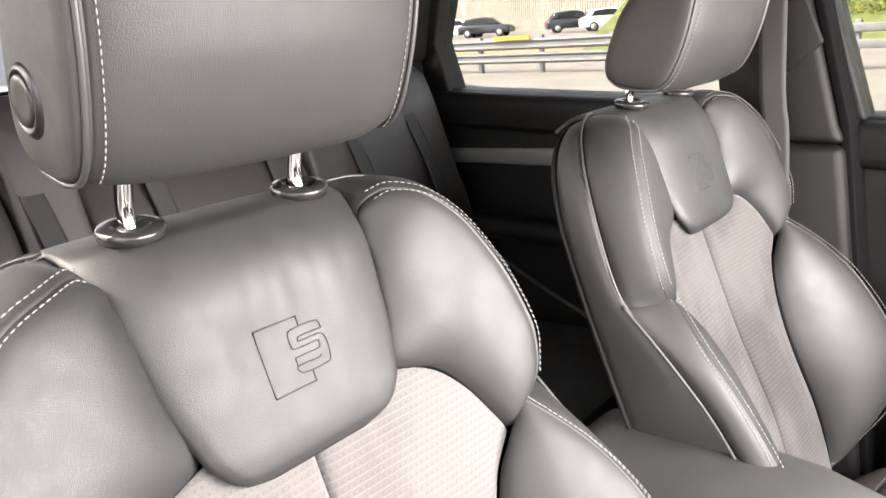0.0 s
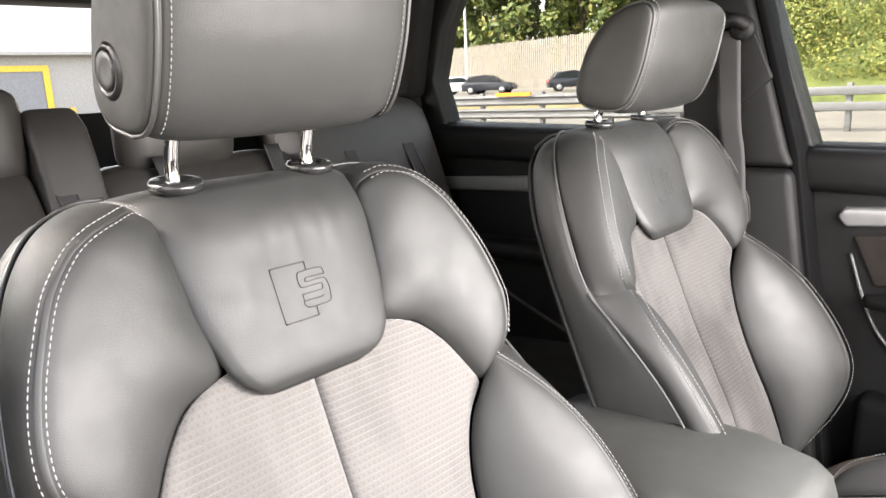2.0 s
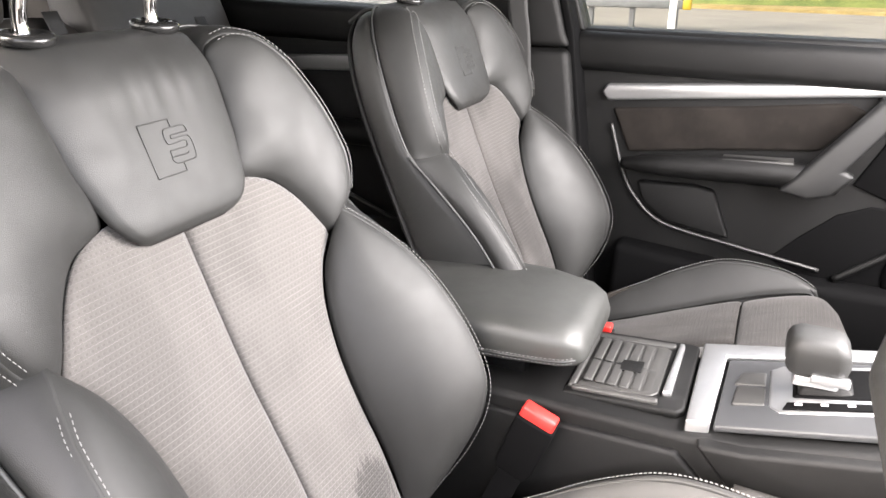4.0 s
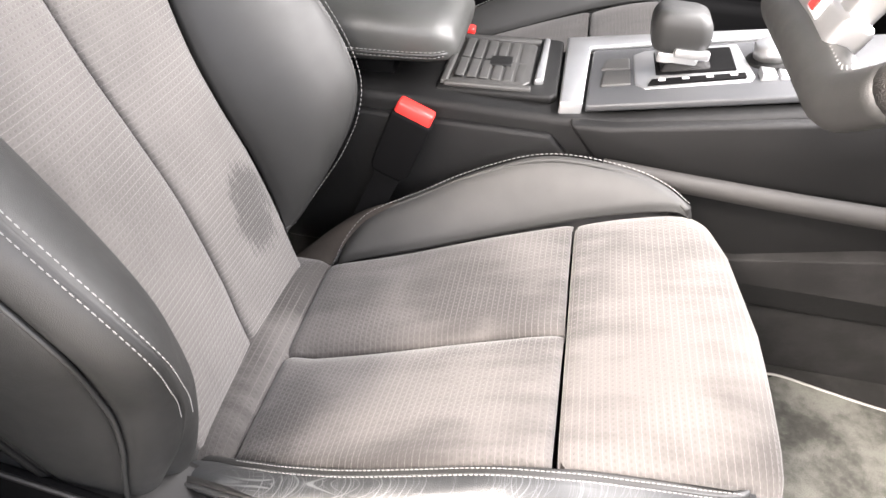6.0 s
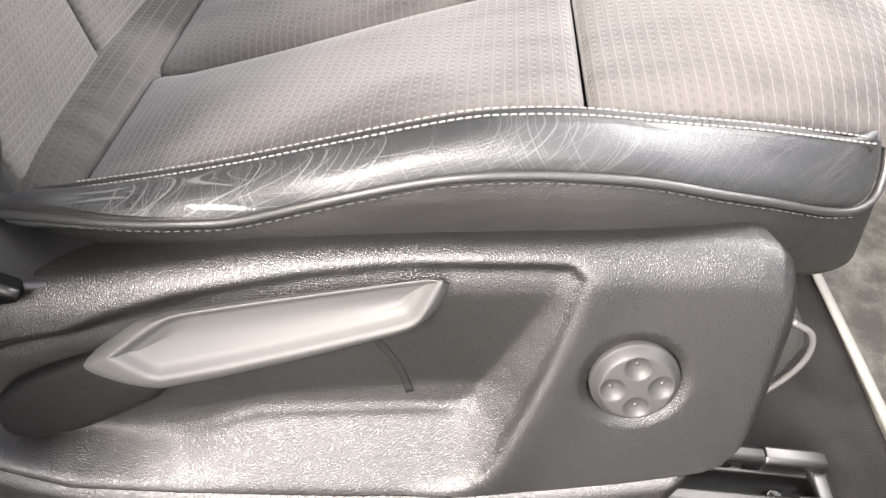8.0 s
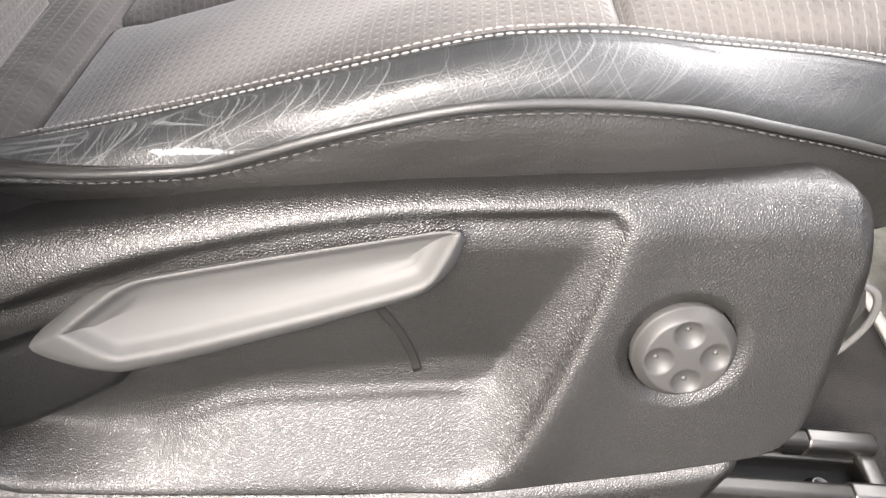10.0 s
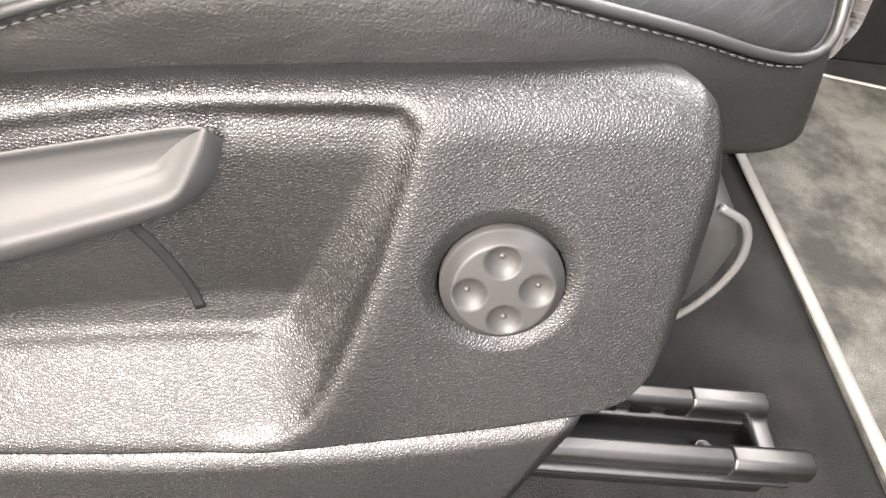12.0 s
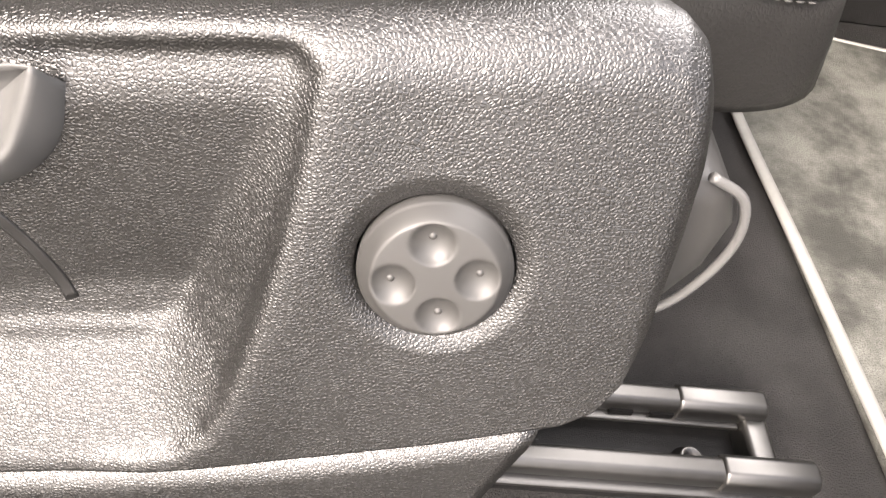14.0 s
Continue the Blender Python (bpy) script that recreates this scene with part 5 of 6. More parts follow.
patch("hinge_saddle", [(-0.40, -0.248, 0.736), (-0.31, -0.248, 0.718), (-0.262, -0.248, 0.708), (-0.22, -0.248, 0.686), (-0.178, -0.246, 0.670), (-0.13, -0.215, 0.668), (-0.05, -0.200, 0.680)], [(-0.38, -0.17, 0.72), (-0.31, -0.17, 0.695), (-0.26, -0.17, 0.678), (-0.20, -0.175, 0.658), (-0.15, -0.18, 0.662), (-0.10, -0.185, 0.68), (-0.03, -0.19, 0.69)], SADDLE, driver_seat, (0, 0, 1), 50, 14, bulge=-0.003, tuck=(0, 0, 0, 0), label="smooth black saddle behind the cushion")
# lighter tube added on the black cover to stand for its edge highlight
tube("cover_edge", [(-0.43, -0.2545, 0.7435), (-0.36, -0.2545, 0.7305), (-0.31, -0.2545, 0.7205), (-0.262, -0.2545, 0.7095), (-0.22, -0.2545, 0.6875), (-0.180, -0.2545, 0.6715)], 0.0028, SADDLE, driver_seat, n=50, label="tube along the hinge cover's upper edge, added for its highlight")
wheel = disc("lumbar_wheel", (-0.342, -0.272, 0.632), (0, -1, 0), [(0.004, -0.01), (0.052, -0.01), (0.055, 0.004), (0.052, 0.016), (0.040, 0.018), (0.004, 0.014)], SMOOTH, driver_seat, 60, "ribbed recliner hand wheel")
for k in range(30):
    t = 2 * math.pi * k / 30
    c = np.array((-0.342 + 0.0545 * math.cos(t), -0.275, 0.632 + 0.0545 * math.sin(t)))
    tube("wheel_rib", [c + np.array((0, 0.006, 0)), c, c - np.array((0, 0.008, 0))], 0.0022, SMOOTH, wheel, n=3, seg=6)
txt = bpy.data.curves.new("airbag_text", "FONT")
txt.body, txt.size, txt.extrude = "AIRBAG", 0.0102, 0.0002
word = new("airbag_text", txt)
word.matrix_world = Matrix.Translation((-0.255, -0.2566, 0.6775)) @ Matrix.Rotation(radians(18), 4, "Y") @ Matrix.Rotation(radians(90), 4, "X")
word.data.materials.append(PALE)
word.parent = driver_seat
word.matrix_parent_inverse = driver_seat.matrix_world.inverted()

# ---- steering wheel ----
def steering_wheel():
    sw = thing("steering_wheel", (0.30, 0.0, 1.22), "black perforated leather steering wheel with satin spokes", "steering wheel")
    tilt = radians(22)
    o, ex, up = np.array((0.280, 0.0, 1.220)), np.array((0, -1.0, 0)), np.array((math.sin(tilt), 0, math.cos(tilt)))
    nn = np.cross(ex, up)
    nn = nn if nn[0] < 0 else -nn
    P = lambda a, b, w=0.0: o + a * ex + b * up + w * nn
    rim = []
    for t in np.linspace(0, 2 * math.pi, 97)[:-1]:
        a, b = 0.183 * math.cos(t), 0.183 * math.sin(t)
        b = max(b, -0.158 - 0.004 * abs(math.cos(t)))
        rim.append(P(a, b))
    rim = curve(rim + [rim[0]], 121)[:-1]
    low = [((q - o) @ up) < -0.128 for q in rim]
    first = next(k for k in range(120) if low[k] and not low[k - 1])
    turned = list(rim[first:]) + list(rim[:first])
    count = sum(low)
    tube("rim", turned[count - 1:] + turned[:1], 0.0172, PERFORATED, sw, n=122 - count, seg=16, label="perforated black leather rim")
    tube("lower_rim", turned[:count], (0.0174, 0.0195, 0.0205, 0.0195, 0.0174), LEATHER, sw, n=count, seg=18, label="smooth leather lower rim")
    hub = [[P(0.075 * k * math.cos(t), 0.062 * k * math.sin(t) - 0.005, w) for t in np.linspace(0, 2 * math.pi, 40, endpoint=False)] for k, w in ((1, -0.03), (1.0, 0.0), (0.92, 0.015), (0.5, 0.024), (0.05, 0.026))]
    rings("airbag_cover", hub, SOFT, sw)
    for s in (1, -1):
        sp = prism("spoke", [(s * 0.06, 0.030), (s * 0.172, 0.022), (s * 0.173, -0.024), (s * 0.12, -0.036), (s * 0.06, -0.030)], P, (-0.008, 0.012), SATIN, sw, 0.005, "satin silver spoke")
        prism("switch_pad", [(s * 0.075, 0.020), (s * 0.135, 0.016), (s * 0.138, -0.018), (s * 0.075, -0.020)], P, (0.006, 0.017), BLACK, sp, 0.004)
        prism("lower_prong", [(s * 0.028, -0.050), (s * 0.052, -0.045), (s * 0.036, -0.150), (s * 0.012, -0.152)], P, (-0.008, 0.012), SATIN, sw, 0.005, "satin prong of the lower spoke")
    foot = prism("lower_spoke", [(-0.050, -0.122), (0.050, -0.122), (0.046, -0.148), (-0.046, -0.148)], P, (-0.010, 0.014), SATIN, sw, 0.006, "satin foot of the lower spoke")
    prism("badge", [(-0.012, -0.126), (0.012, -0.126), (0.012, -0.141), (-0.012, -0.141)], P, (0.012, 0.0155), PALE, foot, 0.001, "small pale badge with a red field")
    prism("badge_field", [(-0.010, -0.128), (0.002, -0.128), (0.002, -0.139), (-0.010, -0.139)], P, (0.0156, 0.0165), RED, foot, 0)
    prism("spoke_infill", [(-0.030, -0.050), (0.030, -0.050), (0.018, -0.122), (-0.018, -0.122)], P, (-0.016, -0.004), BLACK, sw, 0.004)
    ring_in = [o + (q - o) * 0.905 + nn * 0.0105 for q in rim]
    stitching("stitching", ring_in + [ring_in[0]], sw, length=0.0030, gap=0.0022, r=0.0007, skew=0.0018, out=nn)
    tube("column", [P(0, 0, -0.02), P(0, -0.01, -0.20), P(0, -0.02, -0.38)], 0.05, BLACK, sw, n=8, seg=20)
    return sw


steering_wheel()

# ---- dashboard and windscreen surround ----
dash = thing("dashboard", (0.8, 0.365, 0.9), "dark dashboard with a satin aluminium band", "dashboard")
DS = [(0.66, 0.70), (0.60, 0.86), (0.61, 0.95), (0.66, 1.08), (0.74, 1.14), (1.20, 1.13), (1.20, 0.60), (0.80, 0.55)]
prism("body", DS, KX, (-0.36, 1.075), SOFT, dash, 0.03)
patch("inlay_panel", [(0.38, 1.03, 1.14), (0.398, 0.99, 1.10), (0.429, 0.85, 1.056), (0.44, 0.75, 1.045), (0.45, 0.60, 1.04)], [(0.385, 1.032, 1.16), (0.41, 1.02, 1.20), (0.45, 0.90, 1.215), (0.46, 0.75, 1.205), (0.47, 0.60, 1.195)], SATIN, dash, (-1, 0, 0.4), 30, 14, bulge=0.008, tuck=(0, 0, 0, 0), label="curved satin end of the dashboard inlay")
patch("inlay_band", [(0.592, 0.50, 0.965), (0.592, 0.80, 0.97), (0.60, 1.06, 0.98)], [(0.628, 0.50, 1.045), (0.628, 0.80, 1.05), (0.634, 1.06, 1.055)], SATIN, dash, (-1, 0, 0.4), 20, 8, bulge=0.008, tuck=(0, 0, 0, 0), label="satin aluminium band")
patch("vent_trim", [(0.55, 0.90, 1.06), (0.56, 0.98, 1.09), (0.58, 1.05, 1.12)], [(0.60, 0.86, 1.16), (0.62, 0.95, 1.18), (0.64, 1.05, 1.19)], SATIN, dash, (-1, 0, 0.4), 16, 8, bulge=0.01, tuck=(0, 0, 0, 0))

# ---- doors, pillars, roof ----
GLASS, gnt, gp = nodes_of("window_glass")
gp.inputs["Base Color"].default_value = (0.37, 0.385, 0.37, 1)
gp.inputs["Transmission Weight"].default_value = 1.0
gp.inputs["Roughness"].default_value = 0.0
gp.inputs["IOR"].default_value = 1.02


def pane(name, outline, to3, depth, parent):
    ob = prism(name, outline, to3, depth, GLASS, parent, 0)
    ob.visible_shadow = False
    return ob


# passenger's front door
door = tagged(thing("door_1", (0.2, 1.08, 0.5), "", ""), "closed front door trim, black with dark suede and silver inlay", "car door", kind="structure")
prism("door_panel", [(-0.30, 0.44), (-0.31, 0.90), (-0.325, 1.10), (-0.332, 1.225), (-0.310, 1.25), (0.30, 1.245), (0.90, 1.20), (0.90, 0.44)], KX, (1.062, 1.15), SOFT, door, 0.012, "soft black door panel")
prism("upper_roll", [(-0.312, 1.165), (-0.315, 1.245), (0.85, 1.225), (0.85, 1.150)], KX, (1.035, 1.09), SOFT, door, 0.022)
prism("silver_inlay", [(-0.243, 1.122), (-0.232, 1.139), (0.30, 1.174), (0.62, 1.188), (0.62, 1.162), (0.30, 1.150), (-0.228, 1.104)], KX, (1.046, 1.075), SATIN, door, 0.006, "satin silver inlay strip")
prism("suede_insert", [(-0.217, 1.088), (0.05, 1.112), (0.226, 1.132), (0.262, 1.118), (0.193, 1.036), (0.0, 1.018), (-0.176, 0.996)], KX, (1.050, 1.075), SUEDE, door, 0.008, "dark brown suede insert")
tube("armrest", [(-0.180, 1.025, 0.978), (-0.10, 1.005, 0.987), (0.05, 0.998, 0.996), (0.16, 1.000, 0.997), (0.22, 1.01, 0.992)], (0.012, 0.023, 0.026, 0.026, 0.022), SOFT, door, n=40, seg=20, label="padded leather door armrest")
box("door_armrest_core", (-0.16, 1.01, 0.962), (0.22, 1.08, 0.992), SOFT, door, 0.015)
prism("pull_handle", [(0.128, 0.970), (0.150, 0.992), (0.270, 1.150), (0.284, 1.158), (0.330, 1.156), (0.236, 1.020), (0.258, 1.012), (0.222, 0.970), (0.183, 0.958)], KX, (0.968, 1.000), HANDLE, door, 0.009, "dark satin diagonal pull handle")
for lo, hi in (((0.275, 0.99, 1.115), (0.325, 1.075, 1.152)), ((0.165, 0.99, 0.964), (0.235, 1.075, 1.000))):
    box("handle_mount", lo, hi, SOFT, door, 0.010)
prism("switch_plate", [(0.02, 1.012), (0.15, 1.018), (0.15, 1.024), (0.02, 1.018)], KX, (0.985, 1.03), SMOOTH, door, 0.002)
tube("trim_line", [(-0.218, 1.058, 1.055), (-0.185, 1.056, 0.955), (-0.150, 1.055, 0.895), (-0.084, 1.054, 0.845), (0.06, 1.053, 0.818), (0.235, 1.052, 0.790)], 0.0045, GRAIN, door, n=60, label="grey contour line of the map pocket")
prism("pocket_panel", [(-0.150, 0.935), (-0.03, 0.940), (0.012, 0.932), (0.055, 0.830), (-0.08, 0.850), (-0.135, 0.890)], KX, (1.045, 1.07), SOFT, door, 0.008)
# pocket and two flat plates, blackened where shade lies in the door's hollows
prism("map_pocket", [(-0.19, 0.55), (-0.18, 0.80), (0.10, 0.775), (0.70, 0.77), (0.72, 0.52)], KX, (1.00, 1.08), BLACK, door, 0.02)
prism("speaker_recess", [(0.139, 0.80), (0.187, 0.854), (0.247, 0.911), (0.303, 0.935), (0.351, 0.933), (0.453, 0.919), (0.60, 0.87), (0.70, 0.80), (0.70, 0.76), (0.20, 0.76)], KX, (1.056, 1.075), BLACK, door, 0.003, "flat black plate, shade round the door speaker")
prism("front_recess", [(0.262, 0.975), (0.315, 1.086), (0.40, 1.09), (0.476, 0.999), (0.60, 0.93), (0.452, 0.926), (0.34, 0.945)], KX, (1.055, 1.075), BLACK, door, 0.004, "flat black plate, shade ahead of the pull handle")
tube("speaker_arch", [(0.262, 1.045, 0.778), (0.333, 1.044, 0.834), (0.402, 1.043, 0.888), (0.454, 1.043, 0.892), (0.56, 1.043, 0.88), (0.68, 1.045, 0.84)], 0.008, SOFT, door, n=40, label="arched speaker surround")
disc("speaker_grille", (0.45, 1.056, 0.80), (0, -1, 0), [(0.005, -0.004), (0.10, -0.004), (0.104, 0.004), (0.09, 0.010), (0.005, 0.012)], BLACK, door)
pane("window_pane", [(-0.300, 1.24), (-0.385, 1.50), (-0.40, 1.58), (0.20, 1.55), (0.80, 1.22)], KX, (1.085, 1.089), door)
prism("window_frame", [(-0.440, 1.59), (-0.402, 1.59), (-0.290, 1.245), (-0.318, 1.245)], KX, (1.05, 1.12), SOFT, door, 0.006)

# B-pillar with belt
pil = tagged(thing("pillar_1", (-0.4, 1.02, 0.5), "", ""), "dark B-pillar trim with belt guide", "pillar", kind="structure")
prism("upper_trim", [(-0.555, 1.62), (-0.420, 1.62), (-0.318, 1.245), (-0.305, 1.215), (-0.480, 1.215), (-0.512, 1.30)], KX, (0.985, 1.10), SOFT, pil, 0.012, "dark grey upper pillar trim")
prism("lower_trim", [(-0.480, 1.212), (-0.305, 1.212), (-0.275, 1.0), (-0.235, 0.66), (-0.21, 0.44), (-0.50, 0.44), (-0.50, 1.0)], KX, (0.975, 1.10), SOFT, pil, 0.015, "black lower pillar trim")
prism("belt_panel", [(-0.44, 1.50), (-0.385, 1.47), (-0.345, 1.375), (-0.41, 1.315), (-0.45, 1.40)], KX, (0.978, 0.99), SOFT, pil, 0.004)
prism("door_seal", [(-0.420, 1.62), (-0.405, 1.62), (-0.300, 1.245), (-0.262, 0.98), (-0.196, 0.45), (-0.215, 0.45), (-0.281, 0.98), (-0.318, 1.245)], KX, (1.0, 1.065), BLACK, pil, 0.004, "black rubber door seal")
belt = thing("seat_belt", (-0.42, 0.96, 1.2), "dark seat belt hanging from the pillar guide", "seat belt")
patch("webbing", [(-0.442, 0.962, 1.46), (-0.430, 0.955, 1.30), (-0.418, 0.955, 1.20), (-0.40, 0.96, 0.80)], [(-0.398, 0.962, 1.46), (-0.388, 0.955, 1.30), (-0.376, 0.955, 1.20), (-0.36, 0.96, 0.80)], WEB, belt, (0, -1, 0), 30, 6, tuck=(0, 0, 0, 0), solid=0.0015)
tube("belt_guide", [(-0.448, 0.965, 1.46), (-0.43, 0.955, 1.475), (-0.405, 0.955, 1.478), (-0.388, 0.965, 1.465)], 0.012, SOFT, belt, n=16, seg=12)
disc("guide_cap", (-0.398, 0.975, 1.462), (0, -1, 0), [(0.002, 0), (0.022, 0), (0.022, 0.012), (0.014, 0.018), (0.002, 0.018)], SOFT, belt)

# rear door
rdoor = tagged(thing("door_2", (-0.8, 1.08, 0.5), "", ""), "closed rear door trim, black with a grey inlay strip", "car door", kind="structure")
prism("door_panel", [(-0.50, 0.44), (-0.50, 1.272), (-1.165, 1.290), (-1.28, 1.30), (-1.30, 0.95), (-1.10, 0.70), (-0.95, 0.44)], KX, (1.058, 1.15), SOFT, rdoor, 0.012)
prism("upper_roll", [(-0.50, 1.19), (-0.50, 1.272), (-1.165, 1.288), (-1.27, 1.29), (-1.27, 1.20)], KX, (1.035, 1.09), SOFT, rdoor, 0.02)
prism("grey_inlay", [(-0.62, 1.180), (-0.62, 1.136), (-1.21, 1.113), (-1.232, 1.130), (-1.225, 1.146)], KX, (1.045, 1.07), GREYTRIM, rdoor, 0.006, "satin grey inlay strip")
tube("armrest", [(-1.10, 1.02, 0.975), (-0.90, 1.005, 0.985), (-0.60, 1.0, 0.985)], 0.032, SOFT, rdoor, n=20, seg=16)
tube("pocket_line", [(-1.19, 1.056, 1.07), (-1.13, 1.054, 0.93), (-1.02, 1.052, 0.86), (-0.85, 1.052, 0.79), (-0.72, 1.052, 0.74)], 0.005, SMOOTH, rdoor, n=40)
prism("map_pocket", [(-0.55, 0.50), (-0.55, 0.76), (-0.85, 0.74), (-1.0, 0.62), (-1.0, 0.50)], KX, (1.01, 1.08), SOFT, rdoor, 0.02)
pane("window_pane", [(-0.505, 1.27), (-1.200, 1.282), (-1.240, 1.40), (-1.200, 1.535), (-1.160, 1.600), (-1.10, 1.625), (-0.57, 1.60)], KX, (1.085, 1.089), rdoor)
prism("window_frame", [(-1.200, 1.281), (-1.240, 1.402), (-1.201, 1.537), (-1.161, 1.602), (-1.10, 1.623), (-0.55, 1.60), (-0.55, 1.66), (-1.14, 1.67), (-1.23, 1.63), (-1.31, 1.40), (-1.30, 1.281)], KX, (1.05, 1.12), SOFT, rdoor, 0.006)

# body behind and above
shell = tagged(thing("car_body", (-1.0, 0.365, 0.4), "", ""), "dark interior body sides, roof lining and tailgate", "car body", kind="structure")
prism("rear_quarter", [(-1.275, 0.40), (-1.285, 1.36), (-1.35, 1.42), (-1.70, 1.44), (-1.80, 1.50), (-2.05, 1.45), (-2.10, 0.40)], KX, (1.02, 1.14), LINER, shell, 0.02)
prism("c_pillar", [(-1.20, 1.68), (-1.275, 1.36), (-1.36, 1.36), (-1.33, 1.68)], KX, (1.0, 1.13), LINER, shell, 0.02)
prism("d_pillar", [(-1.62, 1.68), (-1.74, 1.42), (-2.10, 1.42), (-2.0, 1.68)], KX, (0.95, 1.13), LINER, shell, 0.02)
prism("roof_rail", [(-2.05, 1.60), (-1.1, 1.625), (-0.4, 1.595), (0.25, 1.55), (0.25, 1.70), (-2.05, 1.70)], KX, (0.98, 1.13), LINER, shell, 0.02)
prism("roof_rail", [(-2.05, 1.60), (-1.1, 1.625), (-0.4, 1.60), (0.25, 1.56), (0.25, 1.70), (-2.05, 1.70)], KX, (-0.36, -0.24), LINER, shell, 0.02)
rear_wall = [[(-2.06, -0.40, 0.40), (-2.06, 1.13, 0.40), (-2.06, 1.13, 1.36), (-2.06, -0.40, 1.36)], [(-2.14, -0.40, 0.40), (-2.14, 1.13, 0.40), (-2.14, 1.13, 1.36), (-2.14, -0.40, 1.36)]]
rings("tailgate_lower", rear_wall, LINER, shell, smooth=False)
box("tailgate_header", (-2.12, -0.40, 1.655), (-2.0, 1.13, 1.72), LINER, shell, 0.01)
prism("b_pillar_right", [(-0.52, 0.40), (-0.36, 0.40), (-0.38, 1.20), (-0.47, 1.62), (-0.56, 1.62), (-0.52, 1.20)], KX, (-0.46, -0.36), LINER, shell, 0.02)
# unseen open door, placed to darken what the side trim reflects
prism("front_door_right", [(0.98, -0.50), (0.76, -1.50), (0.84, -1.52), (1.06, -0.53)], lambda x, y, w: (x, y, w), (0.36, 1.16), SOFT, shell, 0.02, "unseen front door standing open")
# unseen closed rear door, set outwards to block light from behind the seat
prism("rear_door_right", [(-1.32, 0.40), (-0.50, 0.40), (-0.50, 1.27), (-1.32, 1.34)], KX, (-0.56, -0.37), LINER, shell, 0.02)
prism("quarter_right", [(-1.30, 0.40), (-1.30, 1.34), (-1.80, 1.40), (-2.10, 1.40), (-2.10, 0.40)], KX, (-0.44, -0.36), LINER, shell, 0.02)
prism("d_pillar_right", [(-1.70, 1.70), (-1.85, 1.38), (-2.10, 1.38), (-2.0, 1.70)], KX, (-0.44, -0.30), LINER, shell, 0.02)
# unseen pillar, its foot widened to shade the seat's hinge
prism("pillar_right", [(-0.56, 1.66), (-0.48, 1.66), (-0.42, 1.20), (-0.34, 1.00), (-0.31, 0.42), (-0.66, 0.42), (-0.62, 1.20)], KX, (-0.57, -0.38), LINER, shell, 0.02)
# unseen pane, added to keep the sun off the rear bench
prism("rear_window_right", [(-0.505, 1.262), (-1.30, 1.30), (-1.25, 1.42), (-1.15, 1.61), (-0.55, 1.61)], KX, (-0.42, -0.416), GLASS, shell, 0, "unseen tinted rear side window")
box("bulkhead", (1.15, -0.42, 0.40), (1.22, 1.13, 1.14), LINER, shell, 0)
prism("a_pillar", [(0.20, 1.60), (0.28, 1.60), (1.15, 1.15), (1.02, 1.15)], KX, (1.02, 1.10), LINER, shell, 0.01)
prism("a_pillar", [(0.20, 1.60), (0.28, 1.60), (1.15, 1.15), (1.02, 1.15)], KX, (-0.40, -0.32), LINER, shell, 0.01)
tagged(box("ceiling", (-2.05, -0.30, 1.665), (0.26, 1.05, 1.72), LINER, None, 0.0), "dark grey roof lining", "ceiling", kind="structure")
prism("windscreen_header", [(0.20, 1.60), (0.30, 1.60), (0.26, 1.72), (0.10, 1.72)], KX, (-0.32, 1.05), LINER, shell, 0.01)


# ---- rear bench ----
def squab(name, y0, y1, parent, lift=0.0, label=""):
    """One padded section of the bench's backrest."""
    loops = []
    ys = (y0 + y1) / 2
    for q in np.linspace(-1, 1, 25):
        y = ys + q * (y1 - y0) / 2
        k = 1 - 0.05 * abs(q) ** 8
        prof = [(-1.06, 0.72), (-1.05, 0.78), (-1.10, 0.95), (-1.17, 1.15), (-1.235, 1.27 + lift * 0.8), (-1.275, 1.305 + lift), (-1.33, 1.30 + lift), (-1.345, 1.25 + lift), (-1.25, 0.72)]
        pp = curve([(*p,) for p in prof] + [prof[0]], 41)[:-1]
        c = pp.mean(0)
        loops.append([(c[0] + (x - c[0]) * k , y, c[1] + (z - c[1]) * k) for x, z in pp])
    ob = rings(name, loops, BENCH, parent, label)
    soften(ob, 0.012, 3)
    return ob


bench = thing("rear_bench", (-1.1, 0.365, 0.46), "black leather rear bench seat", "rear seat")
for a, b, lift in ((-0.30, 0.046, -0.010), (0.050, 0.150, 0.078), (0.154, 0.595, -0.035), (0.60, 1.02, 0.060)):
    squab("backrest_section", a, b, bench, lift)
loops = []
for x, z in ((-1.10, 0.74), (-1.0, 0.755), (-0.80, 0.775), (-0.66, 0.775), (-0.62, 0.75), (-0.61, 0.70), (-0.63, 0.50)):
    loops.append([(x, y, zz) for y, zz in ((-0.34, 0.50), (-0.34, z - 0.03), (-0.31, z), (0.10, z - 0.01), (0.365, z + 0.01), (0.63, z - 0.01), (1.0, z), (1.03, z - 0.03), (1.03, 0.50))])
soften(rings("cushion", loops, LEATHER, bench), 0.02, 3)
for y0, dy in ((0.056, 0.030), (0.250, 0.015), (0.500, -0.012), (0.700, 0.015), (0.890, 0.020)):
    run = [(-1.226, 0.0, 1.285), (-1.188, 0.25, 1.215), (-1.150, 0.5, 1.135), (-1.085, 1.0, 0.960), (-1.035, 1.3, 0.80)]
    patch("belt_strap", [(x, y0 + k * dy, z) for x, k, z in run], [(x, y0 + k * dy + 0.036, z) for x, k, z in run], WEB, bench, (1, 0, 0.4), 24, 6, tuck=(0, 0, 0, 0), solid=0.0015)
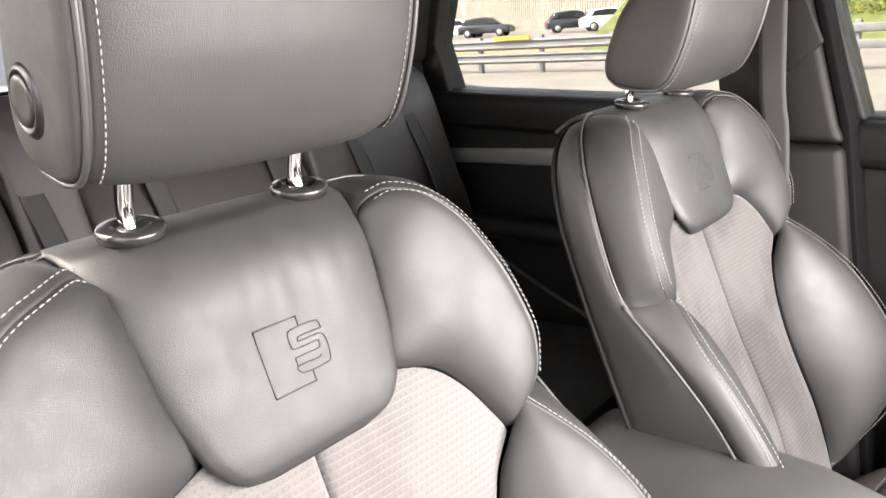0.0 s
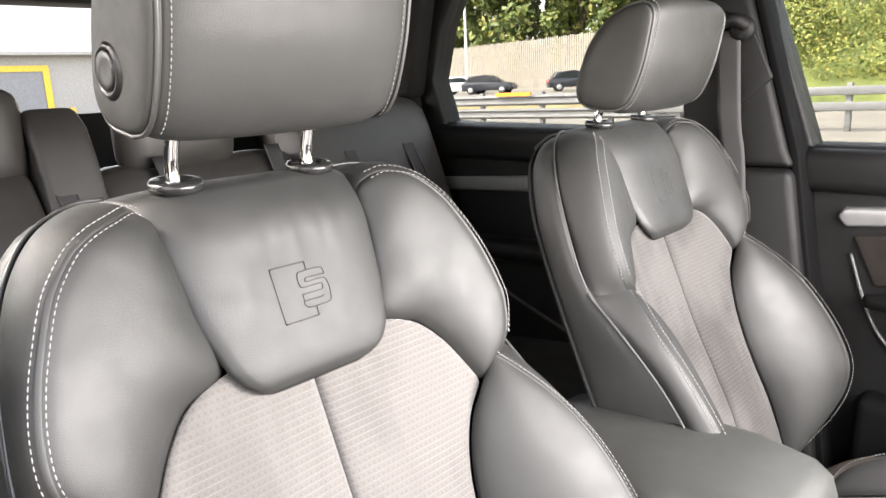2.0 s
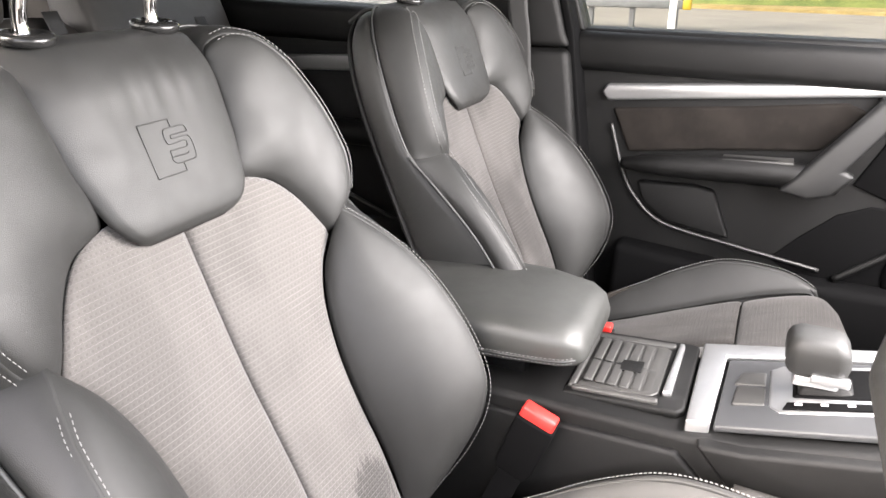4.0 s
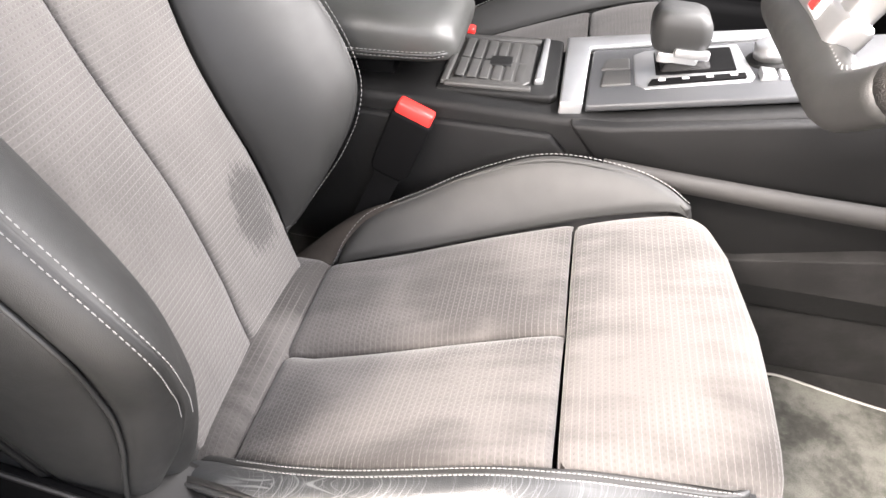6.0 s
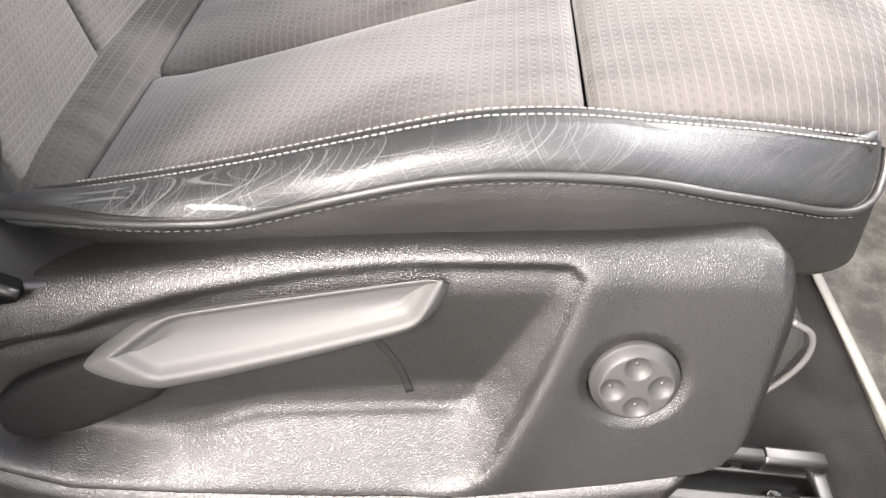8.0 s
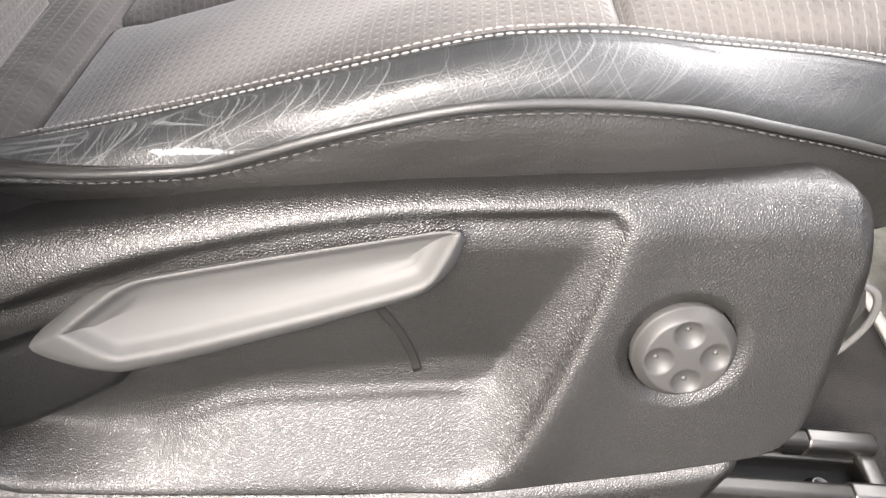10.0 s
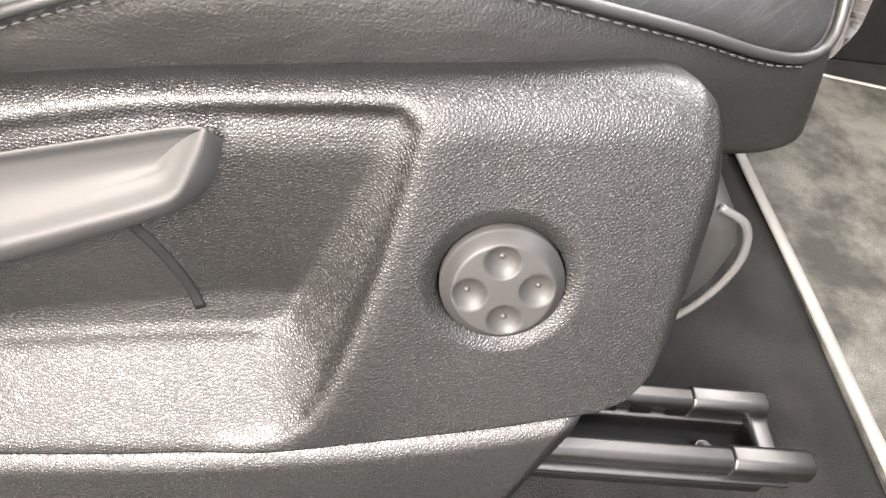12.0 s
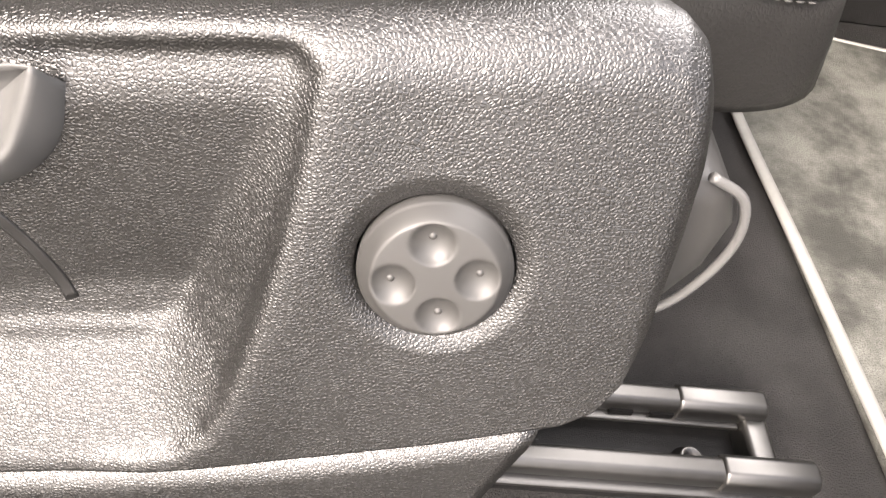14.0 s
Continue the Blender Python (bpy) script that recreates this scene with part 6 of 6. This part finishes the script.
for yc, z1, hw in ((-0.072, 1.428, 0.128), (0.335, 1.430, 0.125), (0.79, 1.445, 0.125)):
    hr = thing("rear_headrest", (-1.29, yc, 1.30), "black leather rear head restraint", "headrest", "rear head restraints")
    loops = []
    for q in np.linspace(-1, 1, 25):
        k = math.sqrt(max(0.02, 1 - abs(q) ** 5))
        loops.append([(-1.29 + 0.050 * k * math.copysign(abs(math.cos(t)) ** 0.7, math.cos(t)), yc + hw * q, z1 - 0.090 + 0.090 * (0.62 + 0.38 * k) * math.copysign(abs(math.sin(t)) ** 0.6, math.sin(t))) for t in np.linspace(0, 2 * math.pi, 36, endpoint=False)])
    rings("pad", loops, BENCH, hr)
    for d in (-0.05, 0.05):
        tube("post", [(-1.29, yc + d, 1.24), (-1.29, yc + d, 1.32)], 0.006, BLACK, hr, n=4, seg=10)

# ---- outside ----
def stuff_mat(name, dark, lite, scale, rough=0.9):
    m, nt, p = nodes_of(name)
    v = coords(nt)
    n1, n2 = noise_tex(nt, v, scale, 6, 0.65), noise_tex(nt, v, scale * 14, 3)
    f = mapped(nt, val(nt, "ADD", val(nt, "MULTIPLY", n1, 0.65), val(nt, "MULTIPLY", n2, 0.35)), 0.33, 0.66)
    nt.links.new(blend(nt, f, dark, lite), p.inputs["Base Color"])
    p.inputs["Roughness"].default_value = rough
    bump(nt, p, n2, 0.4, 0.02)
    return m


def leaf_mat(name, cols):
    m, nt, p = nodes_of(name)
    g = nt.nodes.new("ShaderNodeNewGeometry")
    r = nt.nodes.new("ShaderNodeValToRGB")
    r.color_ramp.elements[0].color, r.color_ramp.elements[1].color = (*cols[0], 1), (*cols[-1], 1)
    for k, c in enumerate(cols[1:-1]):
        e = r.color_ramp.elements.new((k + 1) / (len(cols) - 1))
        e.color = (*c, 1)
    nt.links.new(g.outputs["Random Per Island"], r.inputs[0])
    nt.links.new(r.outputs[0], p.inputs["Base Color"])
    p.inputs["Roughness"].default_value = 0.65
    p.inputs["Subsurface Weight"].default_value = 0.0
    return m


TARMAC = stuff_mat("pale_tarmac", (0.13, 0.120, 0.103), (0.185, 0.170, 0.145), 0.6)
VERGE = stuff_mat("dry_verge", (0.13, 0.10, 0.035), (0.30, 0.22, 0.09), 1.4)
GALV = plain("galvanised_steel", (0.13, 0.133, 0.137), 0.5, metal=0.3)
PALISADE = plain("weathered_fence", (0.24, 0.22, 0.19), 0.7, vary=0.25)
CLAD = plain("pale_cladding", (0.40, 0.41, 0.41), 0.5, vary=0.05)
CLADGREY = plain("grey_wall", (0.22, 0.215, 0.20), 0.7)
YELLOW = plain("yellow_paint", (0.45, 0.30, 0.02), 0.5)
SHUTTER = plain("grey_shutter", (0.13, 0.135, 0.14), 0.5)
BARK = plain("bark", (0.10, 0.075, 0.05), 0.9, vary=0.3)
LEAF_A = leaf_mat("leaves_green", ((0.035, 0.060, 0.012), (0.075, 0.11, 0.02), (0.12, 0.15, 0.03), (0.17, 0.16, 0.035)))
LEAF_B = leaf_mat("leaves_bright", ((0.06, 0.09, 0.015), (0.12, 0.15, 0.025), (0.18, 0.20, 0.04), (0.24, 0.20, 0.05)))
LEAF_C = leaf_mat("leaves_russet", ((0.07, 0.07, 0.015), (0.16, 0.13, 0.03), (0.24, 0.13, 0.03), (0.14, 0.14, 0.03)))
PAINT_D = plain("dark_car_paint", (0.02, 0.022, 0.03), 0.18, vary=0.05)
PAINT_W = plain("white_car_paint", (0.75, 0.75, 0.75), 0.2, vary=0.03)
CARGLASS = plain("dark_car_glass", (0.02, 0.025, 0.03), 0.06, vary=0.02)
TYRE = plain("tyre", (0.02, 0.02, 0.02), 0.8)
AMBER = plain("amber_marker", (0.75, 0.25, 0.02), 0.4)
WHITEP = plain("white_post", (0.75, 0.75, 0.74), 0.5)

gn = 61
xs = np.r_[-900, -400, np.linspace(-140, 140, gn - 4), 400, 900]
gx, gy = np.meshgrid(xs, xs, indexing="ij")
dist = np.hypot(gx, gy)
gz = np.clip((dist - 24) / 40, 0, 1) * 0.36
tagged(part("ground", np.stack([gx, gy, gz], 2).reshape(-1, 3), grid_faces(gn, gn), TARMAC), "pale sunlit tarmac of a car park", "ground", kind="structure")


def strip(name, p0, p1, width, material, label, category, z=0.02):
    p0, p1 = np.array(p0, float), np.array(p1, float)
    d = (p1 - p0) / np.linalg.norm(p1 - p0)
    n = np.array((-d[1], d[0]))
    a, b = p0 - n * width / 2, p0 + n * width / 2
    c, e = p1 + n * width / 2, p1 - n * width / 2
    h = lambda q: float(np.clip((np.hypot(*q) - 24) / 40, 0, 1) * 0.36)
    loops = [[(*q, h(q) - 0.2) for q in (a, b, c, e)], [(*q, h(q) + z) for q in (a, b, c, e)]]
    return tagged(rings(name, loops, material, None, smooth=False), label, category, kind="structure")


strip("verge", (-70, 38), (-6, 26), 6, VERGE, "dry grass verge between road and fence", "verge", 0.06)
strip("verge_bank", (-9, 30), (18, 24), 8, VERGE, "dry grass verge under the bushes", "verge", 0.07)


def barrier():
    f = thing("crash_barrier", (-14, 17, 0), "galvanised two-rail crash barrier with square posts", "barrier")
    for k in range(13):
        x = -34 + 2.2 * k
        box("post", (x - 0.06, 16.9, 0), (x + 0.06, 17.04, 1.03), GALV, f, 0.01)
    for z in (0.42, 0.80):
        prism("rail", [(16.86, z - 0.15), (16.80, z - 0.09), (16.86, z - 0.03), (16.86, z + 0.03), (16.80, z + 0.09), (16.86, z + 0.15), (16.89, z + 0.15), (16.89, z - 0.15)], lambda y, zz, w: (w, y, zz), (-35, -7.2), GALV, f, 0)
    box("amber_reflector", (-13.5, 16.72, 0.93), (-12.25, 16.78, 1.03), AMBER, f, 0, "amber reflector board")


def guard_rail():
    f = thing("guard_rail", (-4, 16.5, 0), "pale steel guard rail with yellow end caps", "guard rail")
    for k in range(8):
        x = -8.6 + 0.92 * k
        box("post", (x - 0.06, 16.44, 0), (x + 0.06, 16.56, 1.00), GALV, f, 0.015)
    for z in (0.52, 0.84):
        box("rail", (-8.9, 16.36, z - 0.09), (-2.0, 16.43, z + 0.09), GALV, f, 0.02)
    for z in (0.52, 0.84):
        box("end_cap", (-2.0, 16.34, z - 0.10), (-1.83, 16.46, z + 0.10), YELLOW, f, 0.02, "yellow end cap")


barrier()
guard_rail()

fence = thing("palisade_fence", (-60, 62, 0.36), "weathered palisade fence behind the parked cars", "fence")
p0, p1 = np.array((-92.0, 74.0)), np.array((-22.0, 56.0))
n = 230
d = (p1 - p0) / n
v, f = [], []
for k in range(n):
    c = p0 + d * (k + 0.5)
    u = d / np.linalg.norm(d)
    s = np.array((-u[1], u[0])) * 0.012
    h = 5.2 + 0.05 * math.sin(k * 1.7)
    q = len(v)
    for e, z in ((-0.105, 0.3), (0.105, 0.3), (0.105, h), (0, h + 0.12), (-0.105, h)):
        v.append((*(c + u * e + s), z))
    for e, z in ((-0.105, 0.3), (0.105, 0.3), (0.105, h), (0, h + 0.12), (-0.105, h)):
        v.append((*(c + u * e - s), z))
    f += [(q, q + 1, q + 2, q + 3, q + 4), (q + 9, q + 8, q + 7, q + 6, q + 5), (q, q + 5, q + 6, q + 1), (q + 1, q + 6, q + 7, q + 2), (q + 4, q + 9, q + 5, q), (q + 2, q + 7, q + 8, q + 3), (q + 3, q + 8, q + 9, q + 4)]
tagged(part("pales", v, f, PALISADE, fence, smooth=False), kind="stuff")
for z in (0.9, 4.3):
    u = d / np.linalg.norm(d)
    tube("rail", [(*p0, z), (*((p0 + p1) / 2), z), (*p1, z)], 0.05, PALISADE, fence, n=3, seg=6)


def leaf_cloud(rng, blobs, count, size):
    """Many small leaves, scattered in the outer part of uneven clumps."""
    v, f = [], []
    for _ in range(count):
        c, r = blobs[rng.randrange(len(blobs))]
        d = np.array([rng.gauss(0, 1) for _ in range(3)])
        d /= np.linalg.norm(d)
        p = np.array(c) + d * np.array(r) * (0.55 + 0.5 * rng.random() ** 0.7)
        a = np.array([rng.gauss(0, 1) for _ in range(3)])
        a /= np.linalg.norm(a)
        b = np.cross(a, d)
        b /= max(np.linalg.norm(b), 1e-6)
        k = size * (0.6 + 0.9 * rng.random())
        i = len(v)
        v += [p - a * k, p - b * k * 0.5, p + a * k, p + b * k * 0.5 + d * k * 0.25]
        f += [(i, i + 1, i + 2), (i, i + 2, i + 3)]
    return v, f


def tree(x, y, h, spread, seed, mat, label, leaves=2600):
    rng = random.Random(seed)
    t = thing("tree", (x, y, 0.3), label, "tree", "trees beyond the car park")
    tube("trunk", [(x, y, 0.2), (x + 0.1, y, h * 0.25), (x - 0.1, y + 0.1, h * 0.5), (x, y, h * 0.8)], (0.035 * h * 0.6, 0.02 * h * 0.6, 0.012 * h * 0.6, 0.03), BARK, t, n=14, seg=8)
    blobs = []
    for k in range(22):
        q = rng.random()
        z = h * (0.16 + 0.78 * q)
        r = spread * (0.35 + 0.65 * math.sin(math.pi * min(0.95, 0.15 + 0.8 * q))) * rng.uniform(0.5, 1.0)
        a = rng.random() * 6.28
        c = (x + r * math.cos(a) * 0.8, y + r * math.sin(a) * 0.8, z)
        s = spread * rng.uniform(0.24, 0.46)
        blobs.append((c, (s, s, s * 0.75)))
        if k < 7:
            tube("limb", [(x, y, z * 0.55), ((x + c[0]) / 2, (y + c[1]) / 2, z * 0.8), c], (0.09, 0.05, 0.02), BARK, t, n=6, seg=5)
    v, f = leaf_cloud(rng, blobs, leaves, 0.034 * h * 0.6 + 0.05)
    tagged(part("crown", v, f, mat, t, smooth=False), kind="stuff")


for k in range(15):
    q = (k + 0.5) / 15
    c = p0 + (p1 - p0) * q + np.array((0.25, 0.97)) * (9 + 4 * math.sin(k * 2.3))
    tree(float(c[0]), float(c[1]), 14 + 5 * abs(math.sin(k * 1.9)), 5.2 + 1.2 * math.sin(k * 3.1), 100 + k, LEAF_A if k % 3 else LEAF_B, "leafy green tree behind the fence", 4200)


def bushes(name, cx, cy, length, ang, h, seed, mat, count, label):
    rng = random.Random(seed)
    u = np.array((math.cos(ang), math.sin(ang)))
    nn = np.array((-u[1], u[0]))
    blobs = []
    for _ in range(60):
        e, dpt = rng.uniform(-0.5, 0.5) * length, rng.random()
        p = np.array((cx, cy)) + u * e + nn * dpt * 7
        z = 0.3 + h * (0.15 + 0.75 * dpt) * rng.uniform(0.7, 1.05)
        blobs.append(((p[0], p[1], z), (1.5, 1.3, 1.0)))
    v, f = leaf_cloud(rng, blobs, count, 0.065)
    return tagged(part(name, v, f, mat, None, smooth=False), label, "bushes", kind="stuff")


bushes("hedge", -5.5, 27, 20, radians(-8), 7.5, 7, LEAF_B, 80000, "bright green bushes on a bank")
bushes("undergrowth", -56.5, 68, 70, radians(-14.5), 7.0, 9, LEAF_C, 14000, "russet brambles behind the fence")
tagged(prism("bank", [(25.0, -0.1), (40.0, 7.5), (60.0, 8.0), (60.0, -0.1)], lambda y, z, w: (w, y, z), (-16.0, 30.0), stuff_mat("grass_bank", (0.05, 0.07, 0.015), (0.14, 0.16, 0.04), 1.2), None, 0), "green bank rising behind the rail", "bank", kind="structure")


def parked_car(x, y, ang, paint, label):
    m = Matrix.Translation((x, y, 0.33)) @ Matrix.Rotation(ang, 4, "Z")
    c = thing("parked_car", (x, y, 0.33), label, "car", "parked cars")
    P = lambda a, b, z: tuple(m @ Vector((a, b, z)))
    body = [(-2.2, 0.30), (-2.25, 0.75), (-2.05, 1.0), (-1.2, 1.02), (0.85, 0.98), (1.9, 0.86), (2.22, 0.68), (2.2, 0.30)]
    prism("body", body, lambda a, b, w: P(a, w, b), (-0.9, 0.9), paint, c, 0.09)
    cab = [(-1.95, 0.98), (-1.55, 1.50), (-0.2, 1.58), (0.35, 1.48), (1.15, 0.98)]
    prism("cabin", cab, lambda a, b, w: P(a, w, b), (-0.78, 0.78), paint, c, 0.06)
    for s in (-1, 1):
        prism("side_window", [(-1.55, 1.05), (-1.30, 1.42), (-0.2, 1.49), (0.25, 1.42), (0.85, 1.05)], lambda a, b, w: P(a, s * w, b), (0.775, 0.79), CARGLASS, c, 0)
        for a in (-1.38, 1.38):
            w = disc("wheel", P(a, s * 0.80, 0.33), tuple((m.to_3x3() @ Vector((0, s, 0)))), [(0.05, -0.1), (0.33, -0.1), (0.33, 0.10), (0.22, 0.11), (0.05, 0.08)], TYRE, c, 28)
            disc("rim", P(a, s * 0.89, 0.33), tuple((m.to_3x3() @ Vector((0, s, 0)))), [(0.02, 0.0), (0.21, 0.0), (0.20, 0.03), (0.02, 0.02)], SATIN, w, 20)
    prism("rear_window", [(-0.62, 1.06), (0.62, 1.06), (0.52, 1.40), (-0.52, 1.40)], lambda a, b, w: P(-1.99 + (b - 1.0) * 0.72 - w, a, b), (0.0, 0.02), CARGLASS, c, 0)
    for s in (-1, 1):
        prism("tail_light", [(s * 0.55, 0.76), (s * 0.86, 0.76), (s * 0.86, 0.92), (s * 0.55, 0.90)], lambda a, b, w: P(-2.24 - w, a, b), (-0.05, 0.03), RED, c, 0.01)
    return c


parked_car(-39.0, 48.0, radians(20), PAINT_D, "dark blue hatchback parked beyond the barrier")
parked_car(-42.8, 49.2, radians(20), PAINT_W, "white hatchback parked beyond the barrier")
parked_car(-31.5, 49.5, radians(40), PAINT_D, "dark estate car parked beyond the barrier")
parked_car(-27.8, 48.5, radians(40), PAINT_W, "white hatchback parked near the barrier")

lamp = thing("street_lamp", (-50, 58, 0.3), "tall pale lamp post behind the barrier", "street lamp")
tube("pole", [(-50, 58, 0.3), (-50, 58, 5), (-50, 58, 11)], (0.16, 0.13, 0.09), WHITEP, lamp, n=6, seg=10)
tube("arm", [(-50, 58, 11), (-50.4, 57.6, 11.3), (-51, 57, 11.4)], 0.06, WHITEP, lamp, n=6, seg=8)
post = thing("sign_post", (-2.1, 15.8, 0), "white post carrying a dark sign panel", "sign")
box("post", (-2.19, 15.75, 0), (-2.05, 15.89, 3.6), WHITEP, post, 0.01)
box("panel", (-1.98, 15.76, 1.75), (-1.1, 15.84, 3.6), BLACK, post, 0.01, "dark sign panel")

hall = thing("warehouse", (-44, 12, 0), "pale clad warehouse with a yellow framed roller door", "building")
box("wall", (-48, -26, 0.1), (-42, 22, 4.0), CLADGREY, hall, 0)
box("cladding", (-48.2, -26.4, 4.0), (-41.6, 22.4, 6.6), CLAD, hall, 0)
for k in range(40):
    y = -26 + 1.21 * k
    box("cladding_rib", (-41.61, y, 4.12), (-41.56, y + 0.12, 6.55), CLAD, hall, 0)
box("gutter", (-41.75, -26.4, 3.86), (-41.35, 22.4, 4.02), CLADGREY, hall, 0)
for y in (-14.0, -2.0, 11.2):
    dr = box("roller_door", (-42.02, y, 0.1), (-41.95, y + 3.0, 3.05), SHUTTER, hall, 0, "grey roller door")
    for lo, hi in (((-42.02, y - 0.32, 0.1), (-41.88, y, 3.35)), ((-42.02, y + 3.0, 0.1), (-41.88, y + 3.32, 3.35)), ((-42.02, y, 3.05), (-41.88, y + 3.0, 3.35))):
        box("door_frame", lo, hi, YELLOW, dr, 0, "yellow painted frame")
    box("door_frame", (-41.9, y + 4.0, 0.1), (-41.5, y + 4.25, 1.1), YELLOW, hall, 0, "yellow bollard")
